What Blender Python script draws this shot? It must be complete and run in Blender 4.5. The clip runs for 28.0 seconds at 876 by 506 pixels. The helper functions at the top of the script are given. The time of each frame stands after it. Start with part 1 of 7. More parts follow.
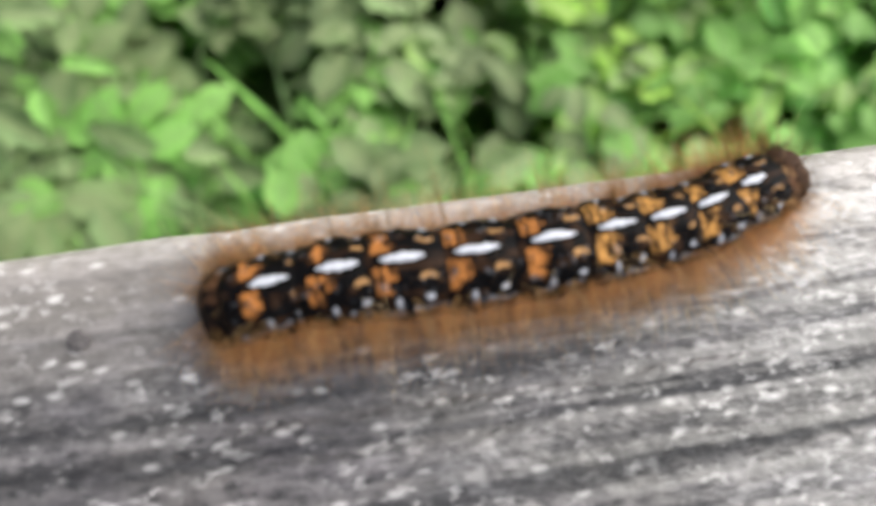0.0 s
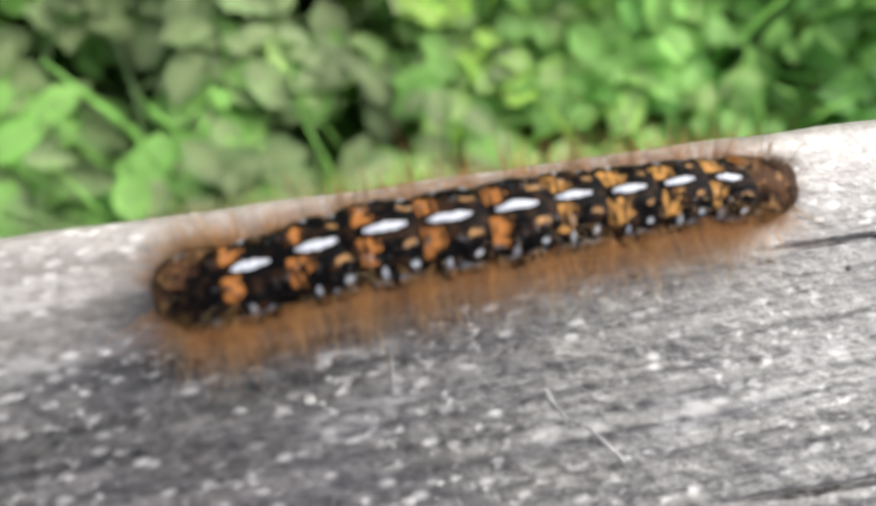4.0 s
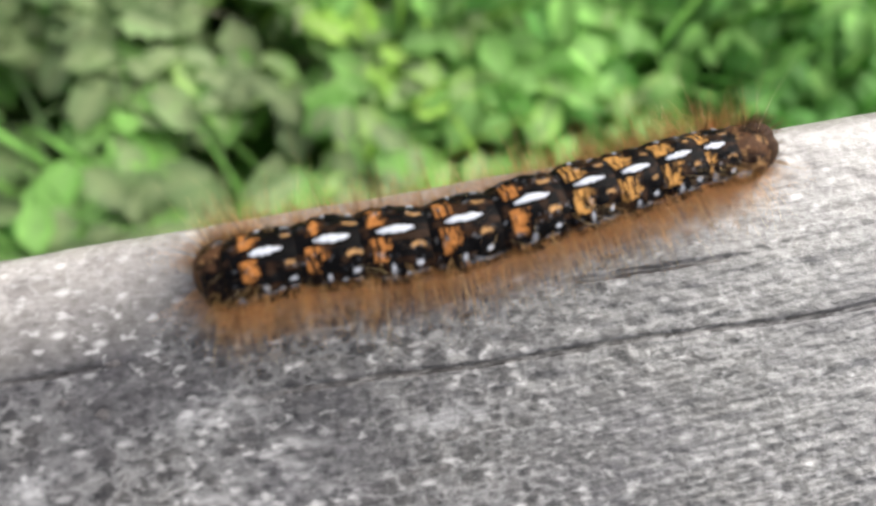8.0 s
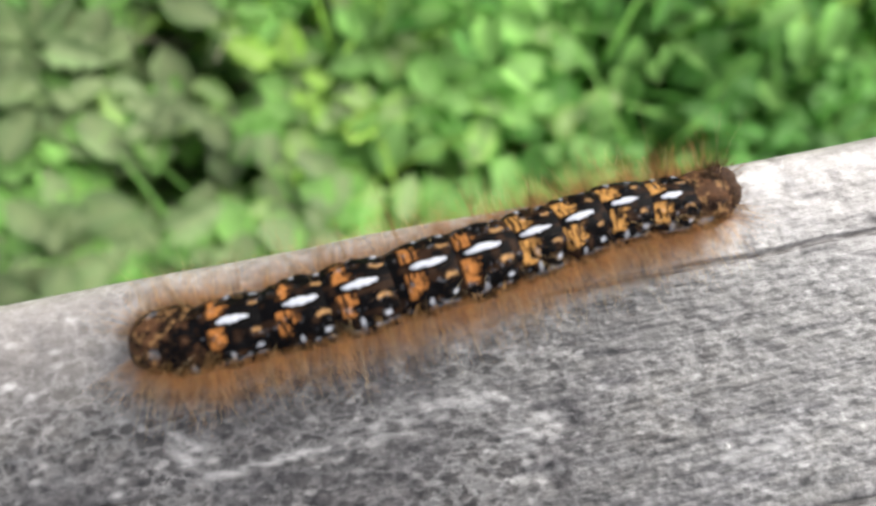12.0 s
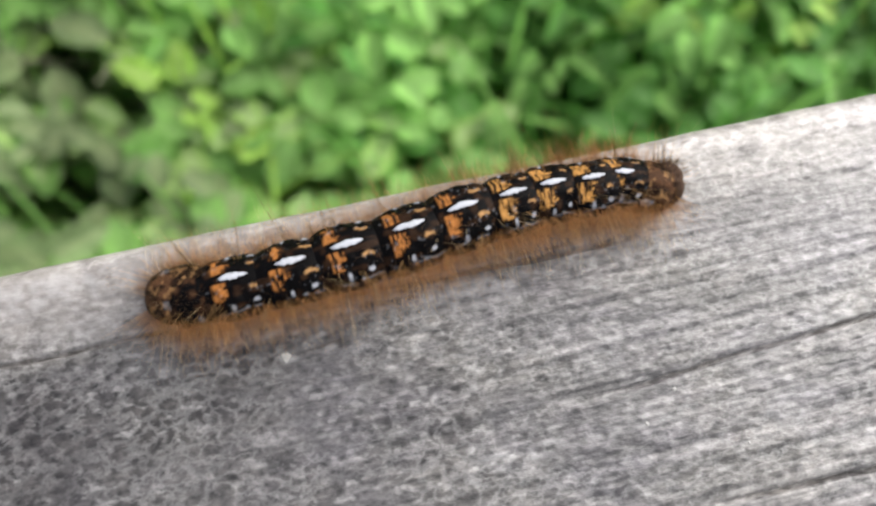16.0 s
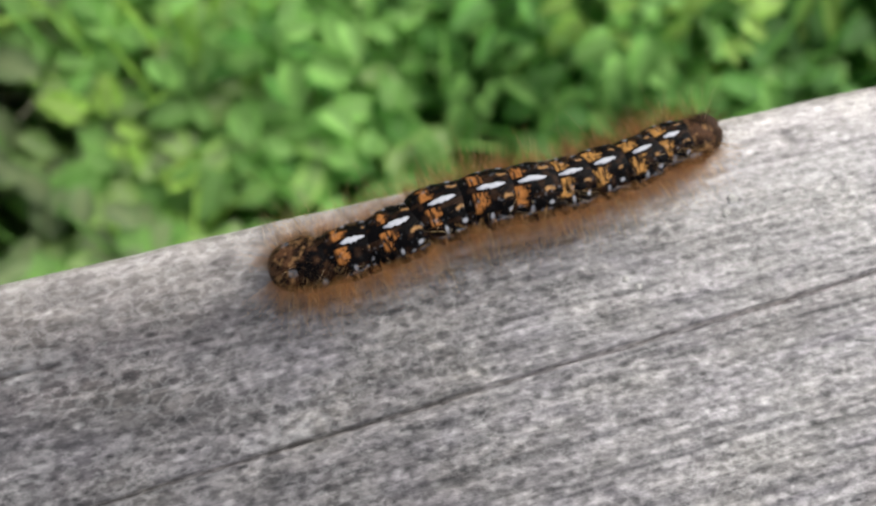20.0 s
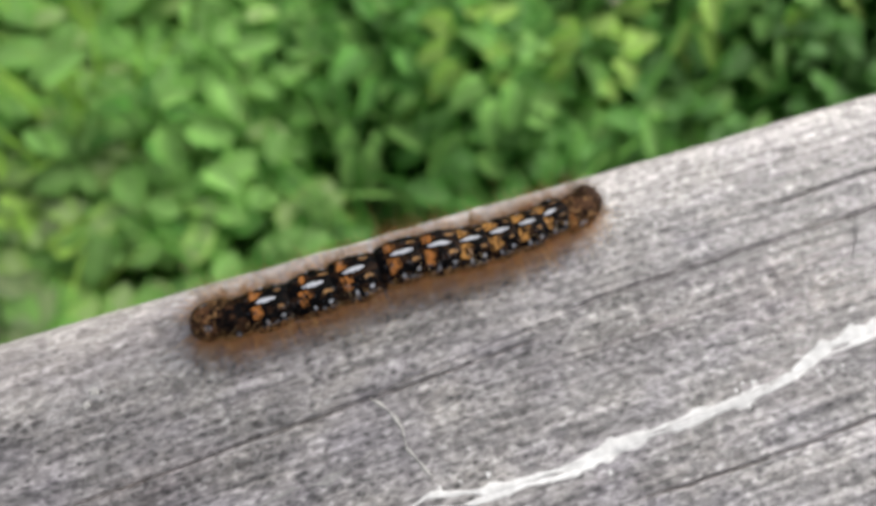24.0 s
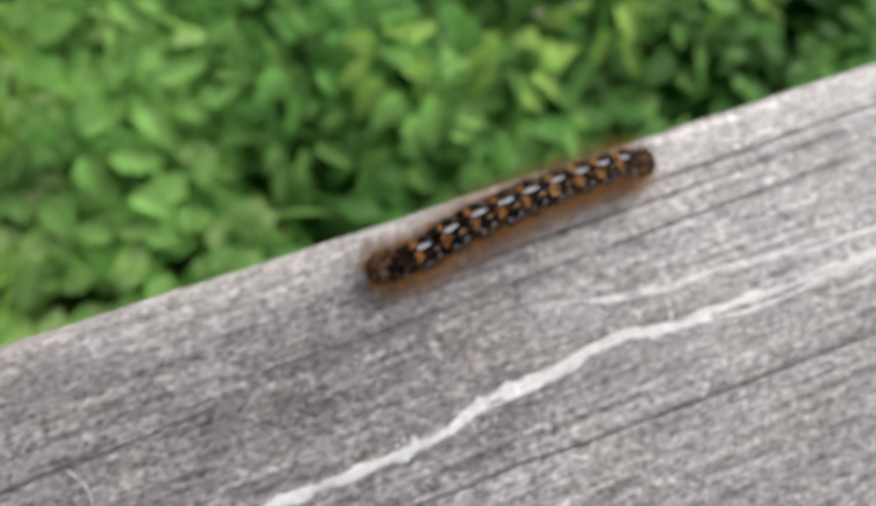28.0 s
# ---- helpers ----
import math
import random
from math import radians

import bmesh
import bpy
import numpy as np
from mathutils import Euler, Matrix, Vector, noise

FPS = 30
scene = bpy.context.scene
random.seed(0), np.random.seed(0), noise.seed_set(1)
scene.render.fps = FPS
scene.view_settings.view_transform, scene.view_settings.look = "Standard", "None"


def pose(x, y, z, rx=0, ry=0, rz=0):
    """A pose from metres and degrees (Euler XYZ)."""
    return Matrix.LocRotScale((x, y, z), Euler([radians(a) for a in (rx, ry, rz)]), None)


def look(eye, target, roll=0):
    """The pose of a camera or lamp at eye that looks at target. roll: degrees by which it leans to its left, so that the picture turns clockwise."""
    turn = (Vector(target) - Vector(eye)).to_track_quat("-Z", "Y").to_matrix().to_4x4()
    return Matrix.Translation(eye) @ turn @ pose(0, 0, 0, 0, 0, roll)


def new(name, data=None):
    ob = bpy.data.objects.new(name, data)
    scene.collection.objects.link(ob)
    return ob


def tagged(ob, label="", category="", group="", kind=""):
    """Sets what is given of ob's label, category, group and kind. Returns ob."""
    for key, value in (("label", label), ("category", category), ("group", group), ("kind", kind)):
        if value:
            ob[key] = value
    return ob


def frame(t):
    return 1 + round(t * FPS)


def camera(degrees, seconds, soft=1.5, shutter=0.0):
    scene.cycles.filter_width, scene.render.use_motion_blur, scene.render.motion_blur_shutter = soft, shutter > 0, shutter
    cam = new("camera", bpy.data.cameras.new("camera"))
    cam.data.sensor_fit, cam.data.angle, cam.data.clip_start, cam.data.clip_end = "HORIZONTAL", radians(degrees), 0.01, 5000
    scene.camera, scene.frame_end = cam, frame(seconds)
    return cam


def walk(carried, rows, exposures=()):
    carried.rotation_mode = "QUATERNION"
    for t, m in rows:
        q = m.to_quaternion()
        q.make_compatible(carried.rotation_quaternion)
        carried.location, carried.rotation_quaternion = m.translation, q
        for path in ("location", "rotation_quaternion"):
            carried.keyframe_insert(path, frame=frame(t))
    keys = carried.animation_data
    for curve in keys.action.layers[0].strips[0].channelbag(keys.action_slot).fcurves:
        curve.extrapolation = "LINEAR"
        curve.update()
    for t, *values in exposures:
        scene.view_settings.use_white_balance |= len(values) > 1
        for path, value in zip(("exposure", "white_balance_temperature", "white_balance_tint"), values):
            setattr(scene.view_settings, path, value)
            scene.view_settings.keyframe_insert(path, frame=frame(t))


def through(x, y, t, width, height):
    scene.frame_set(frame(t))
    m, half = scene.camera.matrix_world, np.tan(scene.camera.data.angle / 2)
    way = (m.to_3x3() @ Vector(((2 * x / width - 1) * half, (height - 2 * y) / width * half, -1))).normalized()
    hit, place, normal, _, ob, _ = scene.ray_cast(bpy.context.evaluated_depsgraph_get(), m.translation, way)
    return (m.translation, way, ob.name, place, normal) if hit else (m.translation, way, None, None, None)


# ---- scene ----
cam = camera(63.92, 28.0, soft=2.5)
cam.data.dof.use_dof = True
cam.data.dof.focus_distance = 0.071
cam.data.dof.aperture_fstop = 18.5

walk(cam, [
    (0.0, pose(0.00000, -0.01461, 0.05387, 11.565, -2.594, -8.579)),
    (0.5, pose(0.00684, -0.01521, 0.05258, 11.479, -2.886, -8.660)),
    (1.0, pose(0.01287, -0.01487, 0.05313, 11.453, -3.249, -8.778)),
    (1.5, pose(0.02181, -0.01529, 0.05268, 11.431, -3.250, -9.175)),
    (2.0, pose(0.02972, -0.01619, 0.05374, 11.458, -3.605, -9.178)),
    (2.5, pose(0.03997, -0.01460, 0.05578, 11.243, -4.093, -8.921)),
    (4.5, pose(0.06914, -0.01621, 0.05324, 11.294, -7.000, -10.339)),
    (5.0, pose(0.07649, -0.01665, 0.05436, 11.250, -6.824, -10.446)),
    (5.5, pose(0.08371, -0.01539, 0.05664, 11.016, -6.574, -10.539)),
    (6.0, pose(0.09306, -0.01599, 0.05723, 10.990, -7.120, -10.648)),
    (6.5, pose(0.10215, -0.01594, 0.05842, 11.566, -7.282, -10.642)),
    (7.0, pose(0.11150, -0.01675, 0.05785, 11.592, -7.075, -11.337)),
    (7.5, pose(0.11998, -0.01800, 0.05851, 11.673, -6.351, -11.773)),
    (8.0, pose(0.12804, -0.01706, 0.06091, 11.584, -6.201, -11.865)),
    (8.5, pose(0.13660, -0.01586, 0.06387, 11.816, -5.658, -11.988)),
    (9.0, pose(0.14697, -0.01522, 0.06219, 12.017, -5.612, -11.958)),
    (9.5, pose(0.15410, -0.01205, 0.06153, 12.203, -5.540, -11.761)),
    (10.0, pose(0.16529, -0.01483, 0.05841, 12.589, -4.742, -12.004)),
    (10.5, pose(0.17348, -0.01627, 0.05619, 12.483, -4.369, -11.535)),
    (11.0, pose(0.18285, -0.01488, 0.05827, 12.320, -4.074, -11.945)),
    (11.5, pose(0.19308, -0.01587, 0.06087, 12.131, -3.757, -12.027)),
    (12.0, pose(0.20337, -0.01502, 0.06290, 11.851, -3.821, -12.177)),
    (12.5, pose(0.21018, -0.01683, 0.06454, 11.962, -3.815, -12.345)),
    (14.5, pose(0.24099, -0.01980, 0.06816, 11.850, -3.957, -13.239)),
    (15.0, pose(0.25346, -0.01756, 0.06919, 11.753, -4.284, -13.352)),
    (15.5, pose(0.26195, -0.02023, 0.06945, 11.865, -4.610, -13.294)),
    (16.0, pose(0.27008, -0.02087, 0.07112, 12.170, -4.869, -13.687)),
    (16.5, pose(0.27840, -0.02170, 0.07171, 12.354, -5.014, -13.620)),
    (17.0, pose(0.28504, -0.02236, 0.07216, 12.384, -5.035, -13.764)),
    (17.5, pose(0.29000, -0.02391, 0.07245, 12.552, -4.867, -13.857)),
    (18.0, pose(0.29513, -0.02167, 0.07313, 12.769, -4.738, -13.697)),
    (18.5, pose(0.30322, -0.02233, 0.07470, 12.848, -4.632, -13.738)),
    (19.0, pose(0.31330, -0.02376, 0.07538, 12.915, -4.302, -14.011)),
    (19.5, pose(0.32148, -0.02600, 0.07475, 13.098, -4.132, -14.262)),
    (20.0, pose(0.33008, -0.02403, 0.07701, 13.132, -4.048, -14.576)),
    (20.5, pose(0.33930, -0.02353, 0.07793, 13.255, -3.854, -14.968)),
    (21.0, pose(0.34693, -0.02133, 0.08041, 13.388, -3.870, -15.324)),
    (21.5, pose(0.35719, -0.02180, 0.08251, 13.578, -3.861, -15.460)),
    (22.0, pose(0.36706, -0.02139, 0.08211, 13.683, -3.608, -15.833)),
    (22.5, pose(0.37814, -0.02185, 0.08430, 13.879, -3.350, -16.453)),
    (24.5, pose(0.41366, -0.02833, 0.09944, 15.112, -4.661, -18.126)),
    (25.0, pose(0.41370, -0.02722, 0.10023, 15.200, -5.170, -18.135)),
    (25.5, pose(0.41805, -0.02258, 0.10238, 15.157, -5.384, -18.331)),
    (26.0, pose(0.42171, -0.02291, 0.10297, 15.455, -5.756, -18.612)),
    (26.5, pose(0.42633, -0.02268, 0.10230, 15.449, -5.684, -18.951)),
    (27.0, pose(0.43492, -0.02441, 0.10566, 15.256, -5.586, -19.114)),
    (27.5, pose(0.43725, -0.02742, 0.10682, 15.359, -5.791, -19.551)),
    (28.0, pose(0.45650, -0.03439, 0.11651, 14.948, -4.589, -20.245)),
], exposures=[(0.0, 0.80), (5.0, 0.88), (12.0, 0.86), (17.0, 0.52), (20.0, 0.27), (25.0, 0.05), (28.0, -0.08)])

# ---- light: bright overcast day, the brighter part of the sky beyond the rail ----
world = bpy.data.worlds.new("overcast_sky")
world.use_nodes = True
scene.world = world
SUN_UP, SUN_ROUND = radians(43), radians(66)
wn = world.node_tree.nodes
sky = wn.new("ShaderNodeTexSky")
sky.sky_type, sky.sun_disc = "NISHITA", False
sky.sun_elevation, sky.sun_rotation = SUN_UP, SUN_ROUND
sky.air_density, sky.dust_density = 1.0, 1.2
wn["Background"].inputs["Strength"].default_value = 0.155
cloud = wn.new("ShaderNodeHueSaturation")  # cloud takes the blue out of the sky
cloud.inputs["Saturation"].default_value = 0.3
world.node_tree.links.new(sky.outputs["Color"], cloud.inputs["Color"])
world.node_tree.links.new(cloud.outputs["Color"], wn["Background"].inputs["Color"])
sun_data = bpy.data.lights.new("sun", "SUN")
sun_data.energy, sun_data.angle, sun_data.color = 3.8, radians(58), (1.0, 0.96, 0.9)
sun = new("sun", sun_data)
sun_way = Vector((math.sin(SUN_ROUND) * math.cos(SUN_UP), math.cos(SUN_ROUND) * math.cos(SUN_UP), math.sin(SUN_UP)))
sun.matrix_world = look(sun_way * 5, (0, 0, 0))


# ---- small tools ----
MM = 0.001


def vnoise(x, y, seed=0):
    """Smooth value noise in 0..1 on arrays."""
    x, y = np.asarray(x, float), np.asarray(y, float)
    xi, yi = np.floor(x).astype(np.int64), np.floor(y).astype(np.int64)
    fx, fy = x - xi, y - yi
    fx, fy = fx * fx * (3 - 2 * fx), fy * fy * (3 - 2 * fy)

    def corner(a, b):
        h = (a * 374761393 + b * 668265263 + seed * 1442695041) & 0xFFFFFFFF
        h = ((h ^ (h >> 13)) * 1274126177) & 0xFFFFFFFF
        return ((h ^ (h >> 16)) & 0xFFFF) / 65535.0

    top = corner(xi, yi) * (1 - fx) + corner(xi + 1, yi) * fx
    low = corner(xi, yi + 1) * (1 - fx) + corner(xi + 1, yi + 1) * fx
    return top * (1 - fy) + low * fy


def fractal(x, y, seed=0, octaves=3):
    total, amount = 0.0, 0.5
    for k in range(octaves):
        total = total + amount * vnoise(x * 2 ** k, y * 2 ** k, seed + k)
        amount *= 0.5
    return total / (1 - 0.5 ** octaves)


def raw_mesh(name, verts, faces, smooth=True):
    """A mesh from a vertex array and an array of faces that all have the same number of corners."""
    verts, faces = np.asarray(verts, np.float32), np.asarray(faces, np.int32)
    me = bpy.data.meshes.new(name)
    n, c = faces.shape
    me.vertices.add(len(verts))
    me.vertices.foreach_set("co", verts.ravel())
    me.loops.add(n * c)
    me.loops.foreach_set("vertex_index", faces.ravel())
    me.polygons.add(n)
    me.polygons.foreach_set("loop_start", np.arange(0, n * c, c, dtype=np.int32))
    me.update(calc_edges=True)
    me.validate()
    me.polygons.foreach_set("use_smooth", np.full(len(me.polygons), smooth))
    return me


def grid_faces(rows, cols, wrap=False):
    """Quads of a grid of rows x cols points; wrap joins the last column to the first."""
    r, c = np.meshgrid(np.arange(rows - 1), np.arange(cols if wrap else cols - 1), indexing="ij")
    r, c = r.ravel(), c.ravel()
    d = (c + 1) % cols
    return np.stack([r * cols + c, r * cols + d, (r + 1) * cols + d, (r + 1) * cols + c], 1)


def part(name, data, material, parent=None, label=""):
    """Links a mesh or a bmesh as one object under a thing or a part."""
    if isinstance(data, bmesh.types.BMesh):
        me = bpy.data.meshes.new(name)
        data.to_mesh(me)
        data.free()
        data = me
    if material and not data.materials:
        data.materials.append(material)
    ob = new(name, data)
    ob.parent = parent
    return tagged(ob, label)


def attribute(me, name, values):
    me.attributes.new(name, "FLOAT", "POINT").data.foreach_set("value", np.asarray(values, np.float32).ravel())


# ---- materials ----
def material(name):
    """A new node material: the material, its nodes, a linker and the Principled node."""
    m = bpy.data.materials.new(name)
    m.use_nodes = True
    nodes, links = m.node_tree.nodes, m.node_tree.links
    return m, nodes, links, nodes["Principled BSDF"]


def ramp(nodes, links, source, *stops):
    n = nodes.new("ShaderNodeValToRGB")
    e = n.color_ramp.elements
    while len(e) < len(stops):
        e.new(0.5)
    for el, (at, colour) in zip(e, stops):
        el.position = at
        el.color = (*colour, 1) if len(colour) == 3 else colour
    links.new(source, n.inputs["Fac"])
    return n.outputs["Color"]


def grey(v):
    return (v, v, v)


def mix(nodes, links, fac, a, b, blend="MIX"):
    n = nodes.new("ShaderNodeMix")
    n.data_type, n.blend_type = "RGBA", blend
    for socket, value in ((n.inputs["Factor"], fac), (n.inputs["A"], a), (n.inputs["B"], b)):
        if isinstance(value, (int, float)):
            socket.default_value = value
        elif isinstance(value, tuple):
            socket.default_value = (*value, 1)
        else:
            links.new(value, socket)
    return n.outputs["Result"]


def stretched(nodes, links, scale, detail=4.0, rough=0.55, kind="TexNoise"):
    """Noise in metres, stretched by the scale along each axis."""
    tc = nodes.new("ShaderNodeTexCoord")
    mp = nodes.new("ShaderNodeMapping")
    mp.inputs["Scale"].default_value = scale
    links.new(tc.outputs["Object"], mp.inputs["Vector"])
    n = nodes.new("ShaderNode" + kind)
    n.inputs["Scale"].default_value = 1.0
    if kind == "TexNoise":
        n.inputs["Detail"].default_value, n.inputs["Roughness"].default_value = detail, rough
    links.new(mp.outputs["Vector"], n.inputs["Vector"])
    return n, mp


def wood_material():
    """Weathered silver-grey softwood: grain along x, granular grey skin with dark pits, pale fibre and flakes."""
    m, nodes, links, bsdf = material("weathered_wood")

    def mul(a, b, fac=1.0):
        return mix(nodes, links, fac, a, b, "MULTIPLY")

    def spread(scale, *stops, detail=4, rough=0.55):
        n, _ = stretched(nodes, links, scale, detail, rough)
        return ramp(nodes, links, n.outputs["Fac"], *stops), n.outputs["Fac"]

    tx = nodes.new("ShaderNodeTexCoord")
    sep = nodes.new("ShaderNodeSeparateXYZ")
    links.new(tx.outputs["Object"], sep.inputs["Vector"])
    c, broad = spread((16, 50, 50), (0.32, (0.150, 0.136, 0.134)), (0.5, (0.196, 0.188, 0.188)), (0.70, (0.258, 0.248, 0.244)))
    hue, _ = spread((70, 120, 120), (0.35, (1.0, 0.97, 1.03)), (0.65, (1.03, 1.0, 0.95)), detail=3)
    c = mul(c, hue)
    # old end darkened: the camera's own shade put into the colour; paler further on
    shade_along = ramp(nodes, links, sep.outputs["X"], (0.0, grey(0.29)), (0.10, grey(0.22)), (0.22, grey(0.23)), (0.30, grey(0.50)), (0.40, grey(0.88)), (0.52, grey(1.12)))
    c = mul(c, shade_along)
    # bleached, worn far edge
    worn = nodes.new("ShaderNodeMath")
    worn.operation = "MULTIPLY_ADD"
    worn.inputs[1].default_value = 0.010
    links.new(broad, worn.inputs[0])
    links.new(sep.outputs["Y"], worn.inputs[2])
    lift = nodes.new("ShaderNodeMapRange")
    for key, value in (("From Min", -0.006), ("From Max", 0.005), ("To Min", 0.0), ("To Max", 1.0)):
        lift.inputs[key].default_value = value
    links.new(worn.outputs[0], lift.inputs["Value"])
    # grain: fine lines, and broad wavy ridges at the old end
    lines, grain = spread((70, 900, 900), (0.34, grey(0.40)), (0.46, grey(0.92)), (0.64, grey(1.4)), detail=3)
    strong = ramp(nodes, links, sep.outputs["X"], (0.07, grey(0.4)), (0.11, grey(0.12)), (0.22, grey(0.15)), (0.32, grey(0.75)))
    c = mix(nodes, links, strong, c, mul(c, lines))
    ridges, _ = spread((26, 560, 560), (0.38, grey(0.42)), (0.5, grey(0.98)), (0.62, grey(1.55)), detail=3, rough=0.5)
    furrows = ramp(nodes, links, sep.outputs["X"], (0.055, grey(1.0)), (0.10, grey(0.15)), (0.24, grey(0.15)), (0.30, grey(0.35)))
    c = mix(nodes, links, furrows, c, mul(c, ridges))
    # granular skin: dark blotches and pits between paler grains, rounder where the grain is worn off
    grainy = ramp(nodes, links, sep.outputs["X"], (0.06, grey(0.3)), (0.11, grey(1.0)), (0.23, grey(1.0)), (0.29, grey(0.15)))
    blot_stops = ((0.36, (0.33, 0.32, 0.34)), (0.46, grey(0.86)), (0.56, grey(1.08)), (0.68, grey(1.5)))
    long_blots, _ = spread((520, 1100, 1100), *blot_stops, detail=5, rough=0.6)
    round_blots, _ = spread((950, 1050, 1050), *blot_stops, detail=4, rough=0.6)
    c = mul(c, mix(nodes, links, grainy, long_blots, round_blots), 0.8)
    cloudy, _ = spread((260, 420, 420), (0.35, grey(0.5)), (0.5, grey(1.0)), (0.65, grey(1.35)), detail=4, rough=0.6)
    c = mul(c, cloudy, 0.5)
    pit_stops = ((0.33, grey(0.10)), (0.41, grey(0.72)), (0.50, grey(1.0)), (0.68, grey(1.7)))
    long_pits, fine = spread((760, 1450, 1450), *pit_stops, detail=3, rough=0.55)
    round_pits, _ = spread((1350, 1450, 1450), *pit_stops, detail=3, rough=0.55)
    c = mul(c, mix(nodes, links, grainy, long_pits, round_pits), 0.78)
    def specks(scale, share, near, far):
        """Separate specks: cells of which only a share holds one, round its middle."""
        place = nodes.new("ShaderNodeMapping")
        place.inputs["Scale"].default_value = scale
        links.new(tx.outputs["Object"], place.inputs["Vector"])
        cell = nodes.new("ShaderNodeTexVoronoi")
        cell.inputs["Scale"].default_value = 1.0
        links.new(place.outputs["Vector"], cell.inputs["Vector"])
        spot = ramp(nodes, links, cell.outputs["Distance"], (near, grey(1.0)), (far, grey(0.0)))
        return mul(spot, ramp(nodes, links, cell.outputs["Color"], (1 - share - 0.02, grey(0.0)), (1 - share + 0.02, grey(1.0))))

    c = mix(nodes, links, specks((620, 1000, 900), 0.42, 0.16, 0.42), c, mul(c, grey(0.34)))
    calm = ramp(nodes, links, sep.outputs["X"], (0.10, grey(1.0)), (0.20, grey(0.5)), (0.36, grey(0.5)), (0.47, grey(1.0)))
    c = mix(nodes, links, mul(specks((430, 850, 800), 0.40, 0.12, 0.36), calm), c, mul(mix(nodes, links, 0.4, c, (0.30, 0.295, 0.29)), grey(1.7)))
    at = nodes.new("ShaderNodeAttribute")
    at.attribute_name = "stain_shade"
    c = mul(c, ramp(nodes, links, at.outputs["Fac"], (0.0, grey(1.0)), (1.0, (0.30, 0.28, 0.29))))
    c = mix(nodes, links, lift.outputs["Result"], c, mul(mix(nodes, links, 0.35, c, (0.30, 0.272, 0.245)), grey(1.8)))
    # crackled skin: uneven grey cells with paler crooked rims, and bleached flakes, in patches
    warp, _ = stretched(nodes, links, (420, 560, 500), 4, 0.65)
    bend = mix(nodes, links, 0.0040, tx.outputs["Object"], warp.outputs["Color"], "ADD")
    mp = nodes.new("ShaderNodeMapping")
    mp.inputs["Scale"].default_value = (390, 680, 640)
    links.new(bend, mp.inputs["Vector"])
    rims, cells = nodes.new("ShaderNodeTexVoronoi"), nodes.new("ShaderNodeTexVoronoi")
    rims.feature = "DISTANCE_TO_EDGE"
    for v in (rims, cells):
        v.inputs["Scale"].default_value = 1.0
        links.new(mp.outputs["Vector"], v.inputs["Vector"])
    patch, _ = spread((70, 130, 130), (0.36, grey(0.1)), (0.56, grey(0.9)), rough=0.6)
    patch = mul(patch, ramp(nodes, links, sep.outputs["X"], (0.05, grey(0.25)), (0.10, grey(0.8)), (0.45, grey(0.8)), (0.52, grey(1.0))))
    tone = ramp(nodes, links, cells.outputs["Color"], (0.15, (0.60, 0.585, 0.60)), (0.55, grey(0.92)), (0.85, grey(1.15)))
    c = mix(nodes, links, patch, c, mul(c, tone))
    net = ramp(nodes, links, rims.outputs["Distance"], (0.0, grey(0.65)), (0.06, grey(0.45)), (0.18, grey(0.0)))
    c = mix(nodes, links, mul(net, patch), c, mul(mix(nodes, links, 0.4, c, (0.26, 0.255, 0.255)), grey(1.75)))
    chips, _ = spread((700, 1150, 1150), (0.57, grey(0.0)), (0.66, grey(0.85)), detail=3, rough=0.5)
    patch2, _ = spread((80, 150, 150), (0.44, grey(0.08)), (0.58, grey(1.0)), detail=5, rough=0.7)
    c = mix(nodes, links, mul(mul(chips, calm), patch2), c, mul(mix(nodes, links, 0.5, c, (0.36, 0.35, 0.345)), grey(1.5)))
    at2 = nodes.new("ShaderNodeAttribute")
    at2.attribute_name = "pale"
    c = mix(nodes, links, at2.outputs["Fac"], c, (0.46, 0.45, 0.45))
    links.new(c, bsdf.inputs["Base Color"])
    bsdf.inputs["Roughness"].default_value = 0.40
    bsdf.inputs["Specular IOR Level"].default_value = 0.56
    bump = nodes.new("ShaderNodeBump")
    bump.inputs["Strength"].default_value, bump.inputs["Distance"].default_value = 0.8, 0.0004
    links.new(mix(nodes, links, 0.55, grain, fine), bump.inputs["Height"])
    links.new(bump.outputs["Normal"], bsdf.inputs["Normal"])
    return m


